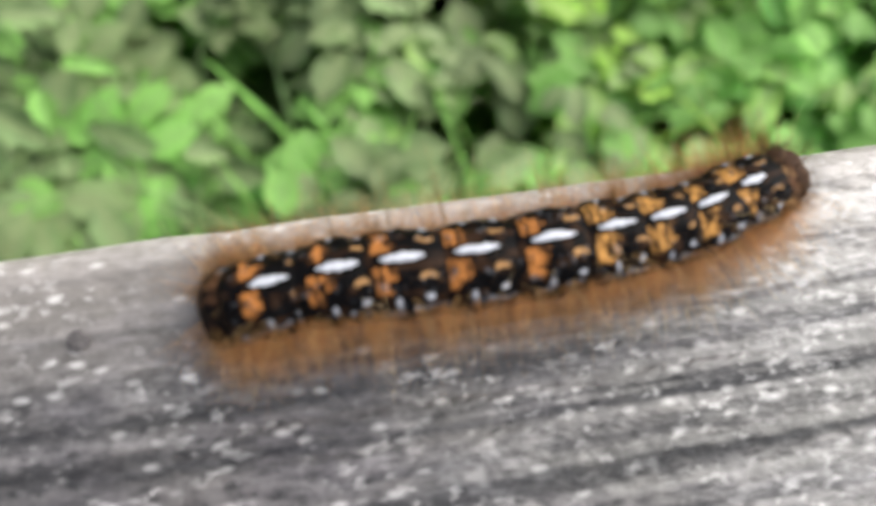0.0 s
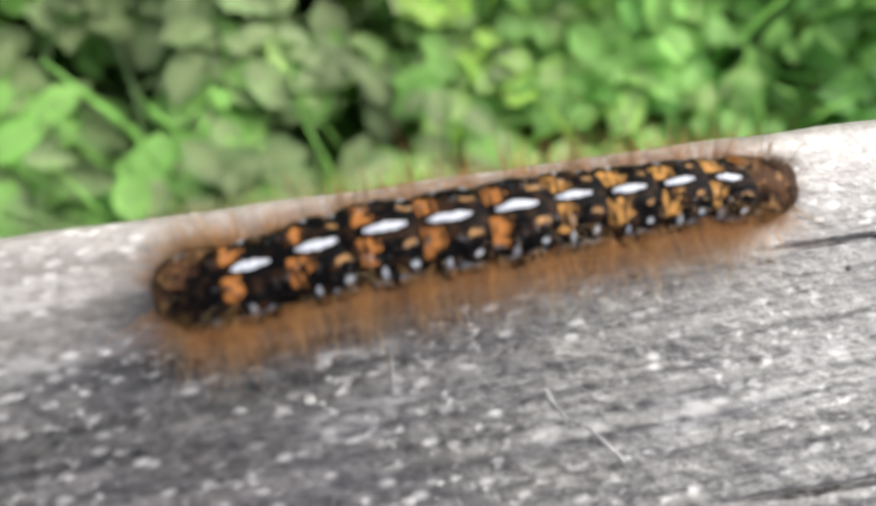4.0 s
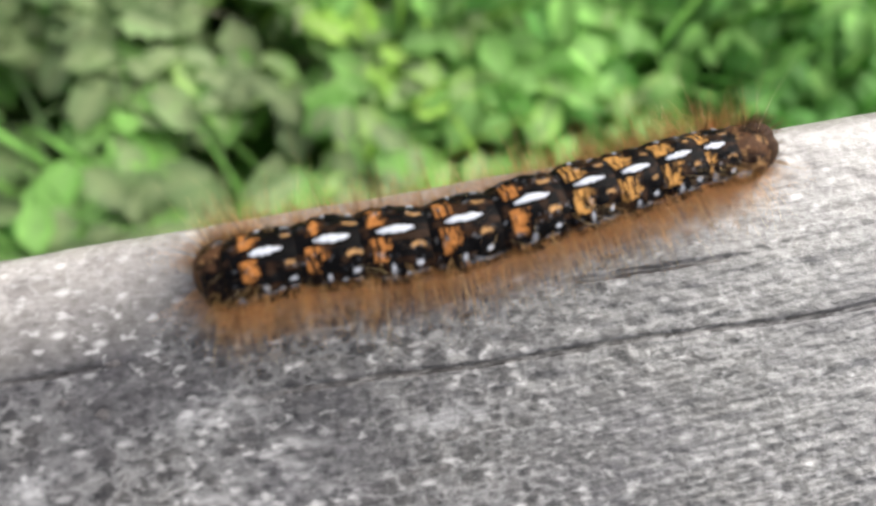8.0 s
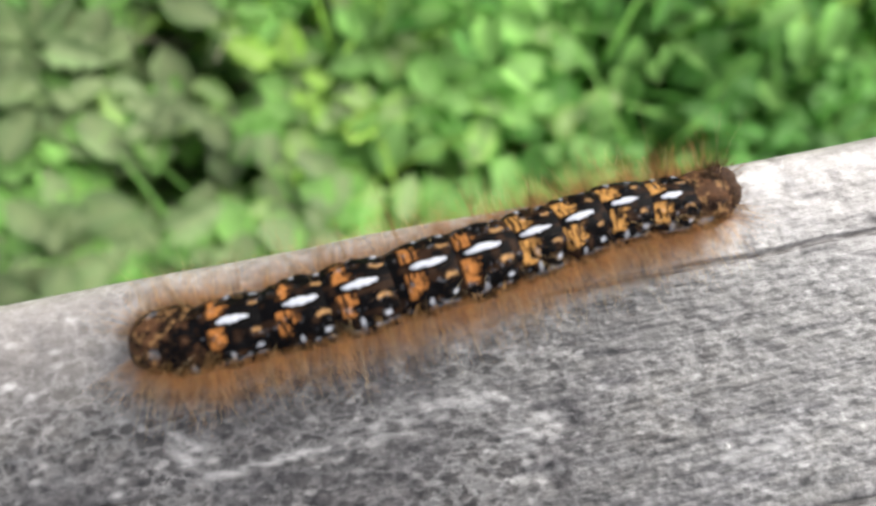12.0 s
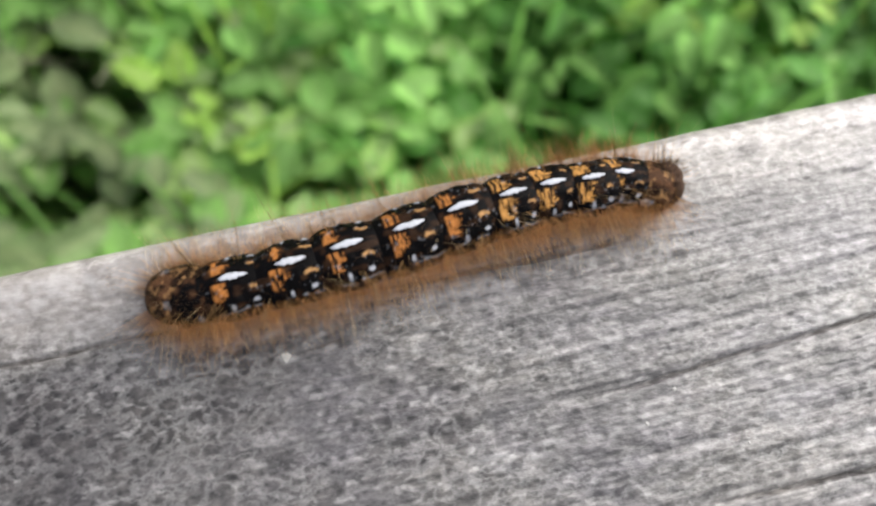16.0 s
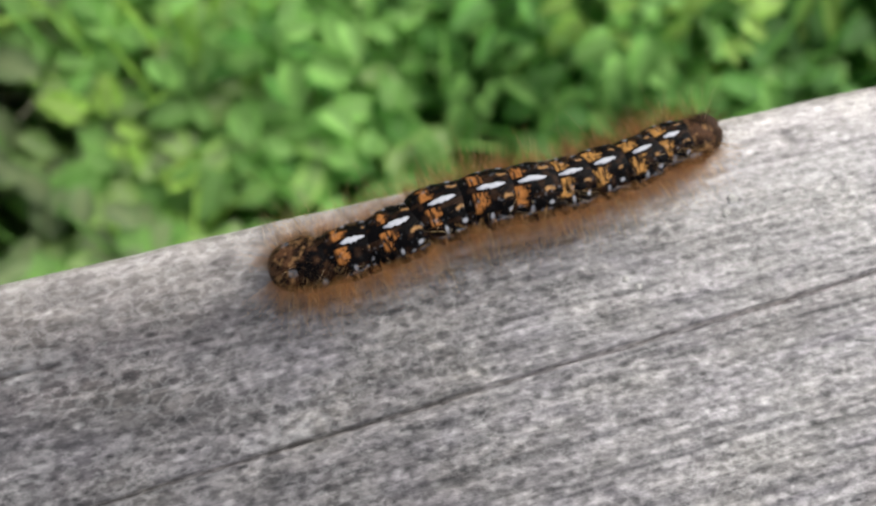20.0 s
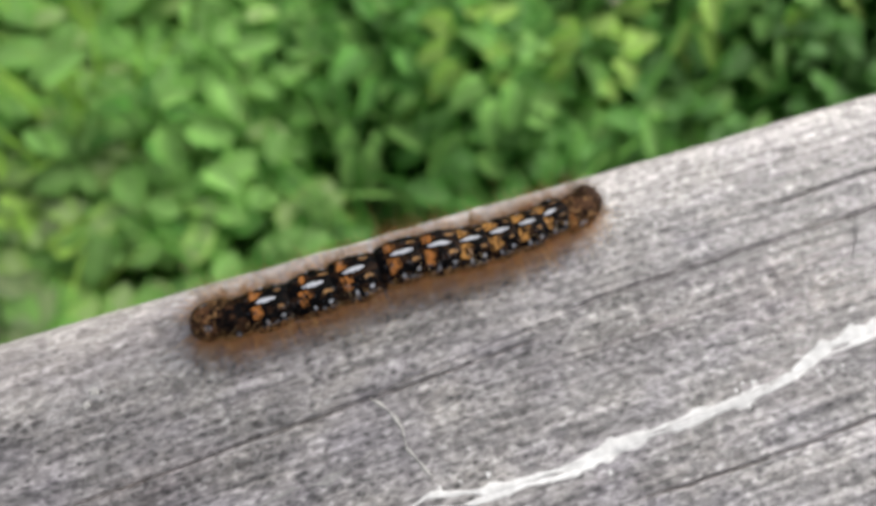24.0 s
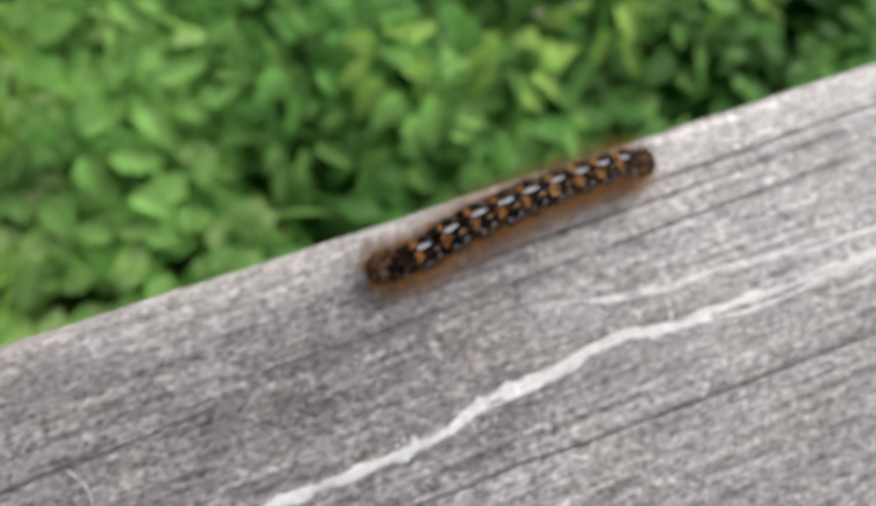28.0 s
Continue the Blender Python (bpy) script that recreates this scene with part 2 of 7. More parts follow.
def plain_material(name, colour, rough=0.6, vary=0.25, scale=600.0, bump=0.0, spec=0.5):
    """One colour with grain at two sizes."""
    m, nodes, links, bsdf = material(name)
    n, _ = stretched(nodes, links, (scale, scale, scale), 5, 0.6)
    w, _ = stretched(nodes, links, (scale * 0.13,) * 3, 2)
    f = ramp(nodes, links, n.outputs["Fac"], (0.25, grey(1 - vary)), (0.75, grey(1 + vary * 0.6)))
    g = ramp(nodes, links, w.outputs["Fac"], (0.3, grey(1 - vary * 0.6)), (0.7, grey(1.0)))
    c = mix(nodes, links, 1.0, colour, f, "MULTIPLY")
    c = mix(nodes, links, 1.0, c, g, "MULTIPLY")
    links.new(c, bsdf.inputs["Base Color"])
    bsdf.inputs["Roughness"].default_value, bsdf.inputs["Specular IOR Level"].default_value = rough, spec
    if bump:
        b = nodes.new("ShaderNodeBump")
        b.inputs["Strength"].default_value, b.inputs["Distance"].default_value = 0.6, bump
        links.new(n.outputs["Fac"], b.inputs["Height"])
        links.new(b.outputs["Normal"], bsdf.inputs["Normal"])
    return m


def leaf_material(name, dark, light, vein, through=0.35, gloss=0.6):
    """A leaf: two greens from leaf to leaf, paler veins along it, light that passes through."""
    m, nodes, links, bsdf = material(name)
    info = nodes.new("ShaderNodeObjectInfo")
    geo = nodes.new("ShaderNodeNewGeometry")
    r = nodes.new("ShaderNodeMath")
    r.operation = "ADD"
    links.new(info.outputs["Random"], r.inputs[0])
    links.new(geo.outputs["Random Per Island"], r.inputs[1])
    fr = nodes.new("ShaderNodeMath")
    fr.operation = "FRACT"
    links.new(r.outputs[0], fr.inputs[0])
    c = mix(nodes, links, fr.outputs[0], dark, light)
    n, _ = stretched(nodes, links, (90, 90, 90), 4)
    f = ramp(nodes, links, n.outputs["Fac"], (0.3, grey(0.86)), (0.7, grey(1.08)))
    c = mix(nodes, links, 1.0, c, f, "MULTIPLY")
    wide, _ = stretched(nodes, links, (13, 13, 13), 3)
    g = ramp(nodes, links, wide.outputs["Fac"], (0.37, grey(0.6)), (0.6, grey(1.5)))
    c = mix(nodes, links, 1.0, c, g, "MULTIPLY")
    at = nodes.new("ShaderNodeAttribute")
    at.attribute_name = "vein"
    c = mix(nodes, links, at.outputs["Fac"], c, vein)
    links.new(c, bsdf.inputs["Base Color"])
    bsdf.inputs["Roughness"].default_value, bsdf.inputs["Specular IOR Level"].default_value = gloss, 0.3
    tl = nodes.new("ShaderNodeBsdfTranslucent")
    links.new(c, tl.inputs["Color"])
    ms = nodes.new("ShaderNodeMixShader")
    ms.inputs["Fac"].default_value = through
    links.new(bsdf.outputs["BSDF"], ms.inputs[1])
    links.new(tl.outputs["BSDF"], ms.inputs[2])
    links.new(ms.outputs["Shader"], nodes["Material Output"].inputs["Surface"])
    return m


def skin_material(name, orange):
    """The velvety black skin with its orange and pale markings, which the mesh carries as masks."""
    m, nodes, links, bsdf = material(name)
    masks = []
    for key in ("orange", "pale", "brown", "tan"):
        a = nodes.new("ShaderNodeAttribute")
        a.attribute_name = key
        masks.append(a.outputs["Fac"])
    n, _ = stretched(nodes, links, (2500, 2500, 2500), 4)
    v = ramp(nodes, links, n.outputs["Fac"], (0.3, grey(0.6)), (0.7, grey(1.2)))
    c = mix(nodes, links, masks[2], (0.002, 0.0017, 0.002), (0.10, 0.048, 0.024))
    c = mix(nodes, links, masks[0], c, orange)
    c = mix(nodes, links, masks[3], c, (0.36, 0.20, 0.085))
    c = mix(nodes, links, masks[1], c, (0.36, 0.37, 0.41))
    c = mix(nodes, links, 1.0, c, v, "MULTIPLY")
    links.new(c, bsdf.inputs["Base Color"])
    bsdf.inputs["Roughness"].default_value = 0.5
    bsdf.inputs["Specular IOR Level"].default_value = 0.04
    b = nodes.new("ShaderNodeBump")
    b.inputs["Strength"].default_value, b.inputs["Distance"].default_value = 0.6, 0.00012
    links.new(n.outputs["Fac"], b.inputs["Height"])
    links.new(b.outputs["Normal"], bsdf.inputs["Normal"])
    return m


def hair_material(name, dark, light):
    m, nodes, links, bsdf = material(name)
    geo = nodes.new("ShaderNodeNewGeometry")
    c = mix(nodes, links, geo.outputs["Random Per Island"], dark, light)
    links.new(c, bsdf.inputs["Base Color"])
    bsdf.inputs["Roughness"].default_value = 0.4
    tl = nodes.new("ShaderNodeBsdfTranslucent")
    links.new(c, tl.inputs["Color"])
    ms = nodes.new("ShaderNodeMixShader")
    ms.inputs["Fac"].default_value = 0.66
    links.new(bsdf.outputs["BSDF"], ms.inputs[1])
    links.new(tl.outputs["BSDF"], ms.inputs[2])
    links.new(ms.outputs["Shader"], nodes["Material Output"].inputs["Surface"])
    return m


WOOD = wood_material()
def ground_material():
    """Soil between moss and low green plants."""
    m, nodes, links, bsdf = material("green_ground")
    n, _ = stretched(nodes, links, (9, 9, 9), 6, 0.65)
    f, _ = stretched(nodes, links, (70, 70, 70), 5, 0.6)
    c = ramp(nodes, links, n.outputs["Fac"], (0.36, (0.022, 0.028, 0.013)), (0.46, (0.04, 0.075, 0.022)), (0.62, (0.09, 0.17, 0.04)))
    v = ramp(nodes, links, f.outputs["Fac"], (0.3, grey(0.5)), (0.7, grey(1.25)))
    c = mix(nodes, links, 1.0, c, v, "MULTIPLY")
    links.new(c, bsdf.inputs["Base Color"])
    bsdf.inputs["Roughness"].default_value, bsdf.inputs["Specular IOR Level"].default_value = 0.95, 0.1
    bump = nodes.new("ShaderNodeBump")
    bump.inputs["Strength"].default_value, bump.inputs["Distance"].default_value = 0.8, 0.01
    links.new(f.outputs["Fac"], bump.inputs["Height"])
    links.new(bump.outputs["Normal"], bsdf.inputs["Normal"])
    return m


SOIL = ground_material()
GRIT_PALE = plain_material("pale_grit", (0.40, 0.39, 0.37), 0.85, 0.3, 1500, 0.00004, 0.2)
SCRATCH = plain_material("pale_scratch", (0.29, 0.282, 0.278), 0.8, 0.4, 900, 0.00004, 0.2)
CHALK = plain_material("chalky_white", (0.70, 0.69, 0.68), 0.85, 0.3, 500, 0.00006, 0.2)
SKIN_ORANGE = skin_material("black_skin_orange_marks", (0.31, 0.122, 0.034))
SKIN_AMBER = skin_material("black_skin_amber_marks", (0.40, 0.20, 0.058))
SPOT_WHITE = plain_material("white_spot", (0.42, 0.43, 0.475), 0.4, 0.2, 3000, 0.00002)
HEAD_BROWN = plain_material("brown_head", (0.065, 0.038, 0.026), 0.85, 0.4, 1500, 0.00004, 0.1)
LEG_BROWN = plain_material("dark_leg", (0.05, 0.028, 0.016), 0.5, 0.3, 2500)
FRINGE = hair_material("tan_hair", (0.37, 0.17, 0.058), (0.86, 0.55, 0.25))
FUZZ = hair_material("brown_hair", (0.022, 0.012, 0.006), (0.26, 0.15, 0.065))
TUFT = hair_material("dark_tuft_hair", (0.10, 0.06, 0.028), (0.60, 0.40, 0.18))
BRISTLE = hair_material("long_pale_hair", (0.30, 0.18, 0.07), (0.90, 0.74, 0.48))
LEAF_LIME = leaf_material("lime_leaf", (0.28, 0.48, 0.075), (0.35, 0.55, 0.11), (0.45, 0.6, 0.2), 0.45)
LEAF_PALE = leaf_material("pale_leaf", (0.21, 0.40, 0.08), (0.33, 0.52, 0.13), (0.4, 0.5, 0.25), 0.4)
LEAF_FRESH = leaf_material("fresh_leaf", (0.175, 0.38, 0.08), (0.245, 0.465, 0.115), (0.26, 0.46, 0.14), 0.45)
LEAF_DEEP = leaf_material("deep_leaf", (0.08, 0.24, 0.04), (0.13, 0.34, 0.06), (0.15, 0.3, 0.09), 0.4)
LEAF_OLIVE = leaf_material("olive_leaf", (0.135, 0.21, 0.085), (0.20, 0.285, 0.115), (0.29, 0.35, 0.17), 0.45)
STRAW = leaf_material("dry_straw", (0.26, 0.25, 0.16), (0.42, 0.40, 0.28), (0.4, 0.38, 0.28), 0.2, 0.7)
STALK = plain_material("green_stalk", (0.09, 0.18, 0.04), 0.5, 0.3, 120)

# ---- ground ----
GROUND = -0.62


def ground_sheet():
    """One sheet to the horizon, finer and lumpy near the rail."""
    a = np.concatenate([-np.geomspace(300, 1.3, 14), np.linspace(-1.2, 1.8, 90), np.geomspace(2.0, 300, 14)])
    X, Y = np.meshgrid(a, a, indexing="ij")
    near = np.exp(-((X - 0.3) ** 2 + Y ** 2) / 6)
    Z = GROUND + (fractal(X * 6, Y * 6, 3) - 0.5) * 0.05 * near
    return raw_mesh("ground", np.stack([X, Y, Z], -1).reshape(-1, 3), grid_faces(len(a), len(a))[:, ::-1])


tagged(part("ground", ground_sheet(), SOIL), "dark soil with moss under dense green weeds", "ground", kind="structure")

# ---- the weathered rail ----
BOARD_FROM, BOARD_TO, BOARD_WIDE, BOARD_THICK = -0.75, 1.45, 0.140, 0.038
# cracks along the grain, in millimetres: (start x, end x, y at start, y at end, depth, half width)
CRACKS = [
    (96, 112, -10.2, -10.8, 1.1, 0.17), (118, 186, -15.0, -19.2, 1.0, 0.12), (146, 168, -10.9, -11.8, 0.8, 0.13),
    (88, 125, -28.6, -30.5, 1.6, 0.18), (290, 436, -25.6, -20.8, 1.4, 0.13), (300, 335, -38.4, -39.8, 1.6, 0.18),
    (436, 560, -18.2, -16.4, 1.0, 0.14), (395, 470, -21.9, -17.0, 0.5, 0.12), (436, 590, -45.2, -48.4, 1.6, 0.16),
    (-60, 10, -27.0, -25.0, 1.0, 0.17), (10, 62, -31.5, -33.0, 1.0, 0.17), (196, 262, -31.0, -33.0, 1.0, 0.17),
    (505, 590, -9.0, -8.0, 1.2, 0.16), (215, 300, -8.2, -10.4, 0.9, 0.16), (470, 560, -12.6, -11.2, 0.9, 0.15),
]


def board_height(X, Y):
    """Relief of the board's top, in millimetres from millimetres: furrowed grain, pits and cracks."""
    v = Y + 1.6 * (fractal(X / 70, Y / 22, 11) - 0.5) + 0.25 * (vnoise(X / 9, Y / 4, 12) - 0.5)
    grain = (0.07 + 0.09 * np.clip((X - 230) / 70, 0, 1) + 0.42 * np.clip((110 - X) / 60, 0, 1)) * (vnoise(v / 0.95, X / 95, 13) - 0.5) + (0.05 + 0.05 * np.clip((X - 230) / 70, 0, 1)) * (vnoise(v / 0.42, X / 60, 14) - 0.5)
    rough = 0.22 * (fractal(X / 1.7, Y / 1.0, 15) - 0.5) * (0.4 + 1.2 * vnoise(X / 22, Y / 12, 16))
    pits = -0.28 * np.clip(vnoise(X / 2.6, Y / 1.7, 17) - 0.80, 0, 1) * 5 * (vnoise(X / 18, Y / 9, 18) > 0.45)
    slow = 0.8 * (vnoise(X / 90, Y / 45, 19) - 0.5)
    h = grain + rough + pits + slow
    for x0, x1, y0, y1, deep, half in CRACKS:
        s = np.clip((X - x0) / (x1 - x0), 0, 1)
        line = y0 + (y1 - y0) * s + 0.55 * (vnoise(X / 14, X * 0 + y0, 21) - 0.5) + 0.2 * (vnoise(X / 2.5, X * 0 + y0, 22) - 0.5)
        inside = np.clip((X - x0) / 8, 0, 1) * np.clip((x1 - X) / 8, 0, 1)
        h = h - deep * inside * np.exp(-((Y - line) / half) ** 2)
    return h


# soiled and bleached places on the top, and shade painted as dark patches, in millimetres: x, y, half length, half
# width, strength
STAINS_AND_SHADE = [
    (-23, -7, 2.2, 0.9, 0.9), (-4, -16, 7, 2, 0.15), (4, -13, 6, 2.5, 0.15), (35, -15, 9, 1.6, 0.4), (60, -14, 6, 2, 0.4), (92, -12, 7, 1.8, 0.6), (107.5, -14, 1.0, 0.8, 0.9),
    (124, -17, 8, 3.5, 0.6), (129, -23, 8, 3, 0.4), (103, -19, 8, 3, 0.4), (157, -13, 12, 3, 0.7), (165, -20, 14, 4, 0.7), (176, -21, 9, 4, 0.6), (173, -5.6, 1.8, 1.1, 0.9),
    (188, -14, 9, 3, 0.7), (197, -19, 9, 3, 0.5), (230, -14, 4, 1.5, 0.5), (243, -11, 3, 1.5, 0.5), (227, -8, 8, 2.6, 0.8), (226, -13, 8, 3, 0.8), (236, -15, 9, 3, 0.6), (243, -20, 12, 4, 0.4),
    (259, -14, 4, 1.8, 0.8), (265, -13, 3, 1.4, 0.8), (254, -18, 6, 3, 0.6), (330, -21, 6, 2, 0.6), (331, -21, 10, 3.4, 0.6), (340, -20, 6, 2, 0.5), (322, -24, 10, 3, 0.4), (310, -18, 8, 2, 0.4),
    (361, -21.5, 4, 1.2, 0.5), (446, -23.5, 5, 1.4, 0.6), (425, -22.5, 9, 1.6, 0.5), (376, -14.6, 10, 2.5, 0.4), (446, -11, 8, 1.6, 0.4), (472, -41, 6, 3, 0.6), (502, -48.7, 8, 2, 0.5),
    (458, -19, 14, 1.5, 0.5), (510, -18.7, 4, 1.2, 0.7), (429, -10.5, 12, 2.5, 0.4),
    # broad weak patches: shade on the near side, painted into the wood
    (140, -17, 13, 4.5, 0.38), (151, -21, 13, 4, 0.36), (199, -15, 13, 4, 0.42), (207, -19.5, 11, 4, 0.38), (184, -18, 10, 4, 0.38),
]
BLEACHED = [
    (37, -5.5, 7, 2.5, 0.7), (36.6, -10, 6, 1.2, 0.7), (32, -14.7, 6, 1.5, 0.5), (6, -21, 6, 1.6, 0.4), (31, -25, 7, 2, 0.5), (64.5, -12.6, 1.6, 1.3, 1.0), (62, -17.6, 3, 1.4, 0.6), (65, -15.3, 1.1, 2.2, 0.9),
    (101, -19, 4, 1.8, 0.8), (116, -16, 3, 2, 0.7), (78, -21, 3, 1.2, 0.7), (87, -21.6, 3, 1.4, 0.8), (98, -21.4, 5, 1.5, 0.6), (116, -23, 6, 2, 0.6), (161, -7.4, 4, 1.6, 0.9), (91, -9.7, 4, 1.2, 0.7),
    (135, -20.5, 3, 1.0, 0.8), (122, -20.3, 2.4, 1.4, 0.7), (126, -27.4, 4, 1.2, 0.8), (192, -18, 4.5, 0.5, 1.0), (186, -15.5, 1.4, 1.8, 0.9), (203, -17, 4, 1.5, 0.7), (140, -4, 5, 1.4, 0.6), (209, -8, 6, 3, 0.7),
    (240, -3, 9, 2.5, 0.8), (243, -7, 5, 1.6, 0.5), (215, -20, 3, 1.6, 0.8), (210, -16.6, 4, 1.2, 0.7), (233, -25.5, 5, 1.6, 0.6), (294.4, -20.7, 3, 2, 0.8), (282, -12, 6, 1.6, 0.6), (296, -29, 7, 0.6, 0.8),
    (295, -10, 5, 1.6, 0.6), (284, -29, 5, 0.9, 0.7), (319, -23, 4, 1.2, 0.7), (312, -31, 3, 2, 0.6), (339, -8, 8, 2, 0.6), (322, -36, 6, 1.4, 0.6), (262.7, -14.6, 0.7, 0.4, 1.0), (375.4, -10, 1.8, 1.6, 0.9),
    (360.6, -16.2, 1.2, 0.9, 0.9), (351, -19, 3, 1.2, 0.6), (372.5, -34.7, 3, 2.2, 0.6), (343, -24.5, 2.4, 1.2, 0.6), (388, -9, 7, 2, 0.6), (372, -11, 2.4, 2, 0.6), (487, -20, 3, 0.8, 0.9), (494, -16, 5, 0.8, 0.7),
    (518, -38, 5, 2.4, 0.6), (411, -11.5, 3, 1.4, 0.6), (530, -11, 7, 2, 0.6), (437, -3.7, 6, 1.4, 0.6), (549, -11, 8, 3, 0.6), (540, -28, 9, 2, 0.4),
]


def blemish(X, Y, places, most):
    """Ragged soft-edged patches: how strong the strongest one is at each point."""
    total = np.zeros_like(X)
    ragged = 1.1 * (fractal(X / 4.0, Y / 2.2, 41) - 0.5) + 0.7 * (fractal(X / 1.1, Y / 0.7, 44) - 0.5)
    for x, y, dx, dy, strong in places:
        near = np.abs(X[:, 0] - x) < 2.4 * dx + 1
        d = np.hypot((X[near] - x) / dx, (Y[near] - y) / dy) + ragged[near]
        total[near] = np.maximum(total[near], strong * np.clip((1.35 - d) / 0.8, 0, 1))
    return total * most


def board_mesh():
    """Top, rounded long edges, sides and underside as one closed skin; fine where the shot passes."""
    xs = np.concatenate([np.linspace(BOARD_FROM * 1000, -75, 60), np.arange(-74.4, 585, 0.7), np.linspace(586, BOARD_TO * 1000, 60)])
    wide, thick, r = BOARD_WIDE * 1000, BOARD_THICK * 1000, 2.4
    bend = np.linspace(0, math.pi / 2, 9)[1:]
    top = np.concatenate([np.linspace(-wide + r, -75, 24)[:-1], np.arange(-75, -52, 0.5), np.arange(-52, -2.45, 0.21)])
    ring = [(y, 0.0, 1.0) for y in top]
    ring += [(-r + r * math.sin(a), -r + r * math.cos(a), math.cos(a) ** 0.5 if a < 1.5 else 0.0) for a in bend]
    ring += [(0.0, -thick * 0.5, 0), (0.0, -thick + r, 0), (-r, -thick, 0), (-wide * 0.5, -thick, 0), (-wide + r, -thick, 0), (-wide, -thick + r, 0), (-wide, -r, 0)]
    ring += [(-wide + r - r * math.cos(a), -r + r * math.sin(a), 0.3) for a in bend[:-1]]
    ring = np.array(ring)
    X, K = np.meshgrid(xs, np.arange(len(ring)), indexing="ij")
    Y, Z, amount = ring[K, 0], ring[K, 1], ring[K, 2]
    wave = 0.6 * (fractal(X / 55, X * 0, 31) - 0.5) + 0.25 * (vnoise(X / 6, X * 0, 32) - 0.5)
    Y = Y + (wave + 0.45) * np.clip((Y + 9) / 9, 0, 1.2)
    Z = Z + board_height(X, Y) * amount
    me = raw_mesh("board", np.stack([X, Y, Z], -1).reshape(-1, 3) * MM, grid_faces(len(xs), len(ring), wrap=True)[:, ::-1])
    attribute(me, "stain_shade", blemish(X, Y, STAINS_AND_SHADE, 0.7))
    attribute(me, "pale", blemish(X, Y, BLEACHED, 0.45) * np.clip(3.4 * fractal(X / 0.8, Y / 0.5, 47, 2) - 1.25, 0, 1))
    bm = bmesh.new()
    bm.from_mesh(me)
    bm.verts.ensure_lookup_table()
    n = len(ring)
    for start in (0, (len(xs) - 1) * n):
        bm.faces.new([bm.verts[start + k] for k in range(n)])
    bmesh.ops.recalc_face_normals(bm, faces=[f for f in bm.faces if len(f.verts) > 4])
    bm.to_mesh(me)
    bm.free()
    return me


def post_mesh():
    bm = bmesh.new()
    high = -BOARD_THICK - GROUND + 0.04
    bmesh.ops.create_cube(bm, size=1, matrix=Matrix.Translation((0, 0, GROUND - 0.04 + high / 2)) @ Matrix.Diagonal((0.09, 0.09, high, 1)))
    bmesh.ops.bevel(bm, geom=bm.edges[:], offset=0.004, segments=2, affect="EDGES")
    return bm


rail = tagged(new("wooden_rail"), "weathered silver-grey wooden rail, cracked along its grain", "rail")
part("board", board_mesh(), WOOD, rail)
post = part("post", post_mesh(), WOOD, rail)
post.location = (-0.55, -0.068, 0)
post_far = part("post", post.data, WOOD, rail)
post_far.location = (1.25, -0.068, 0)


# ---- chalky streaks on the wood ----
def crumb_mesh(size, flat, seed):
    """An angular crumb, lying on its flat side; metres."""
    bm = bmesh.new()
    bmesh.ops.create_icosphere(bm, subdivisions=2, radius=size)
    g = random.Random(seed)
    offset = Vector((g.random() * 9, g.random() * 9, g.random() * 9))
    for v in bm.verts:
        v.co *= 1 + 0.7 * noise.noise(v.co / size * 1.3 + offset)
        v.co.z *= flat
    return bm


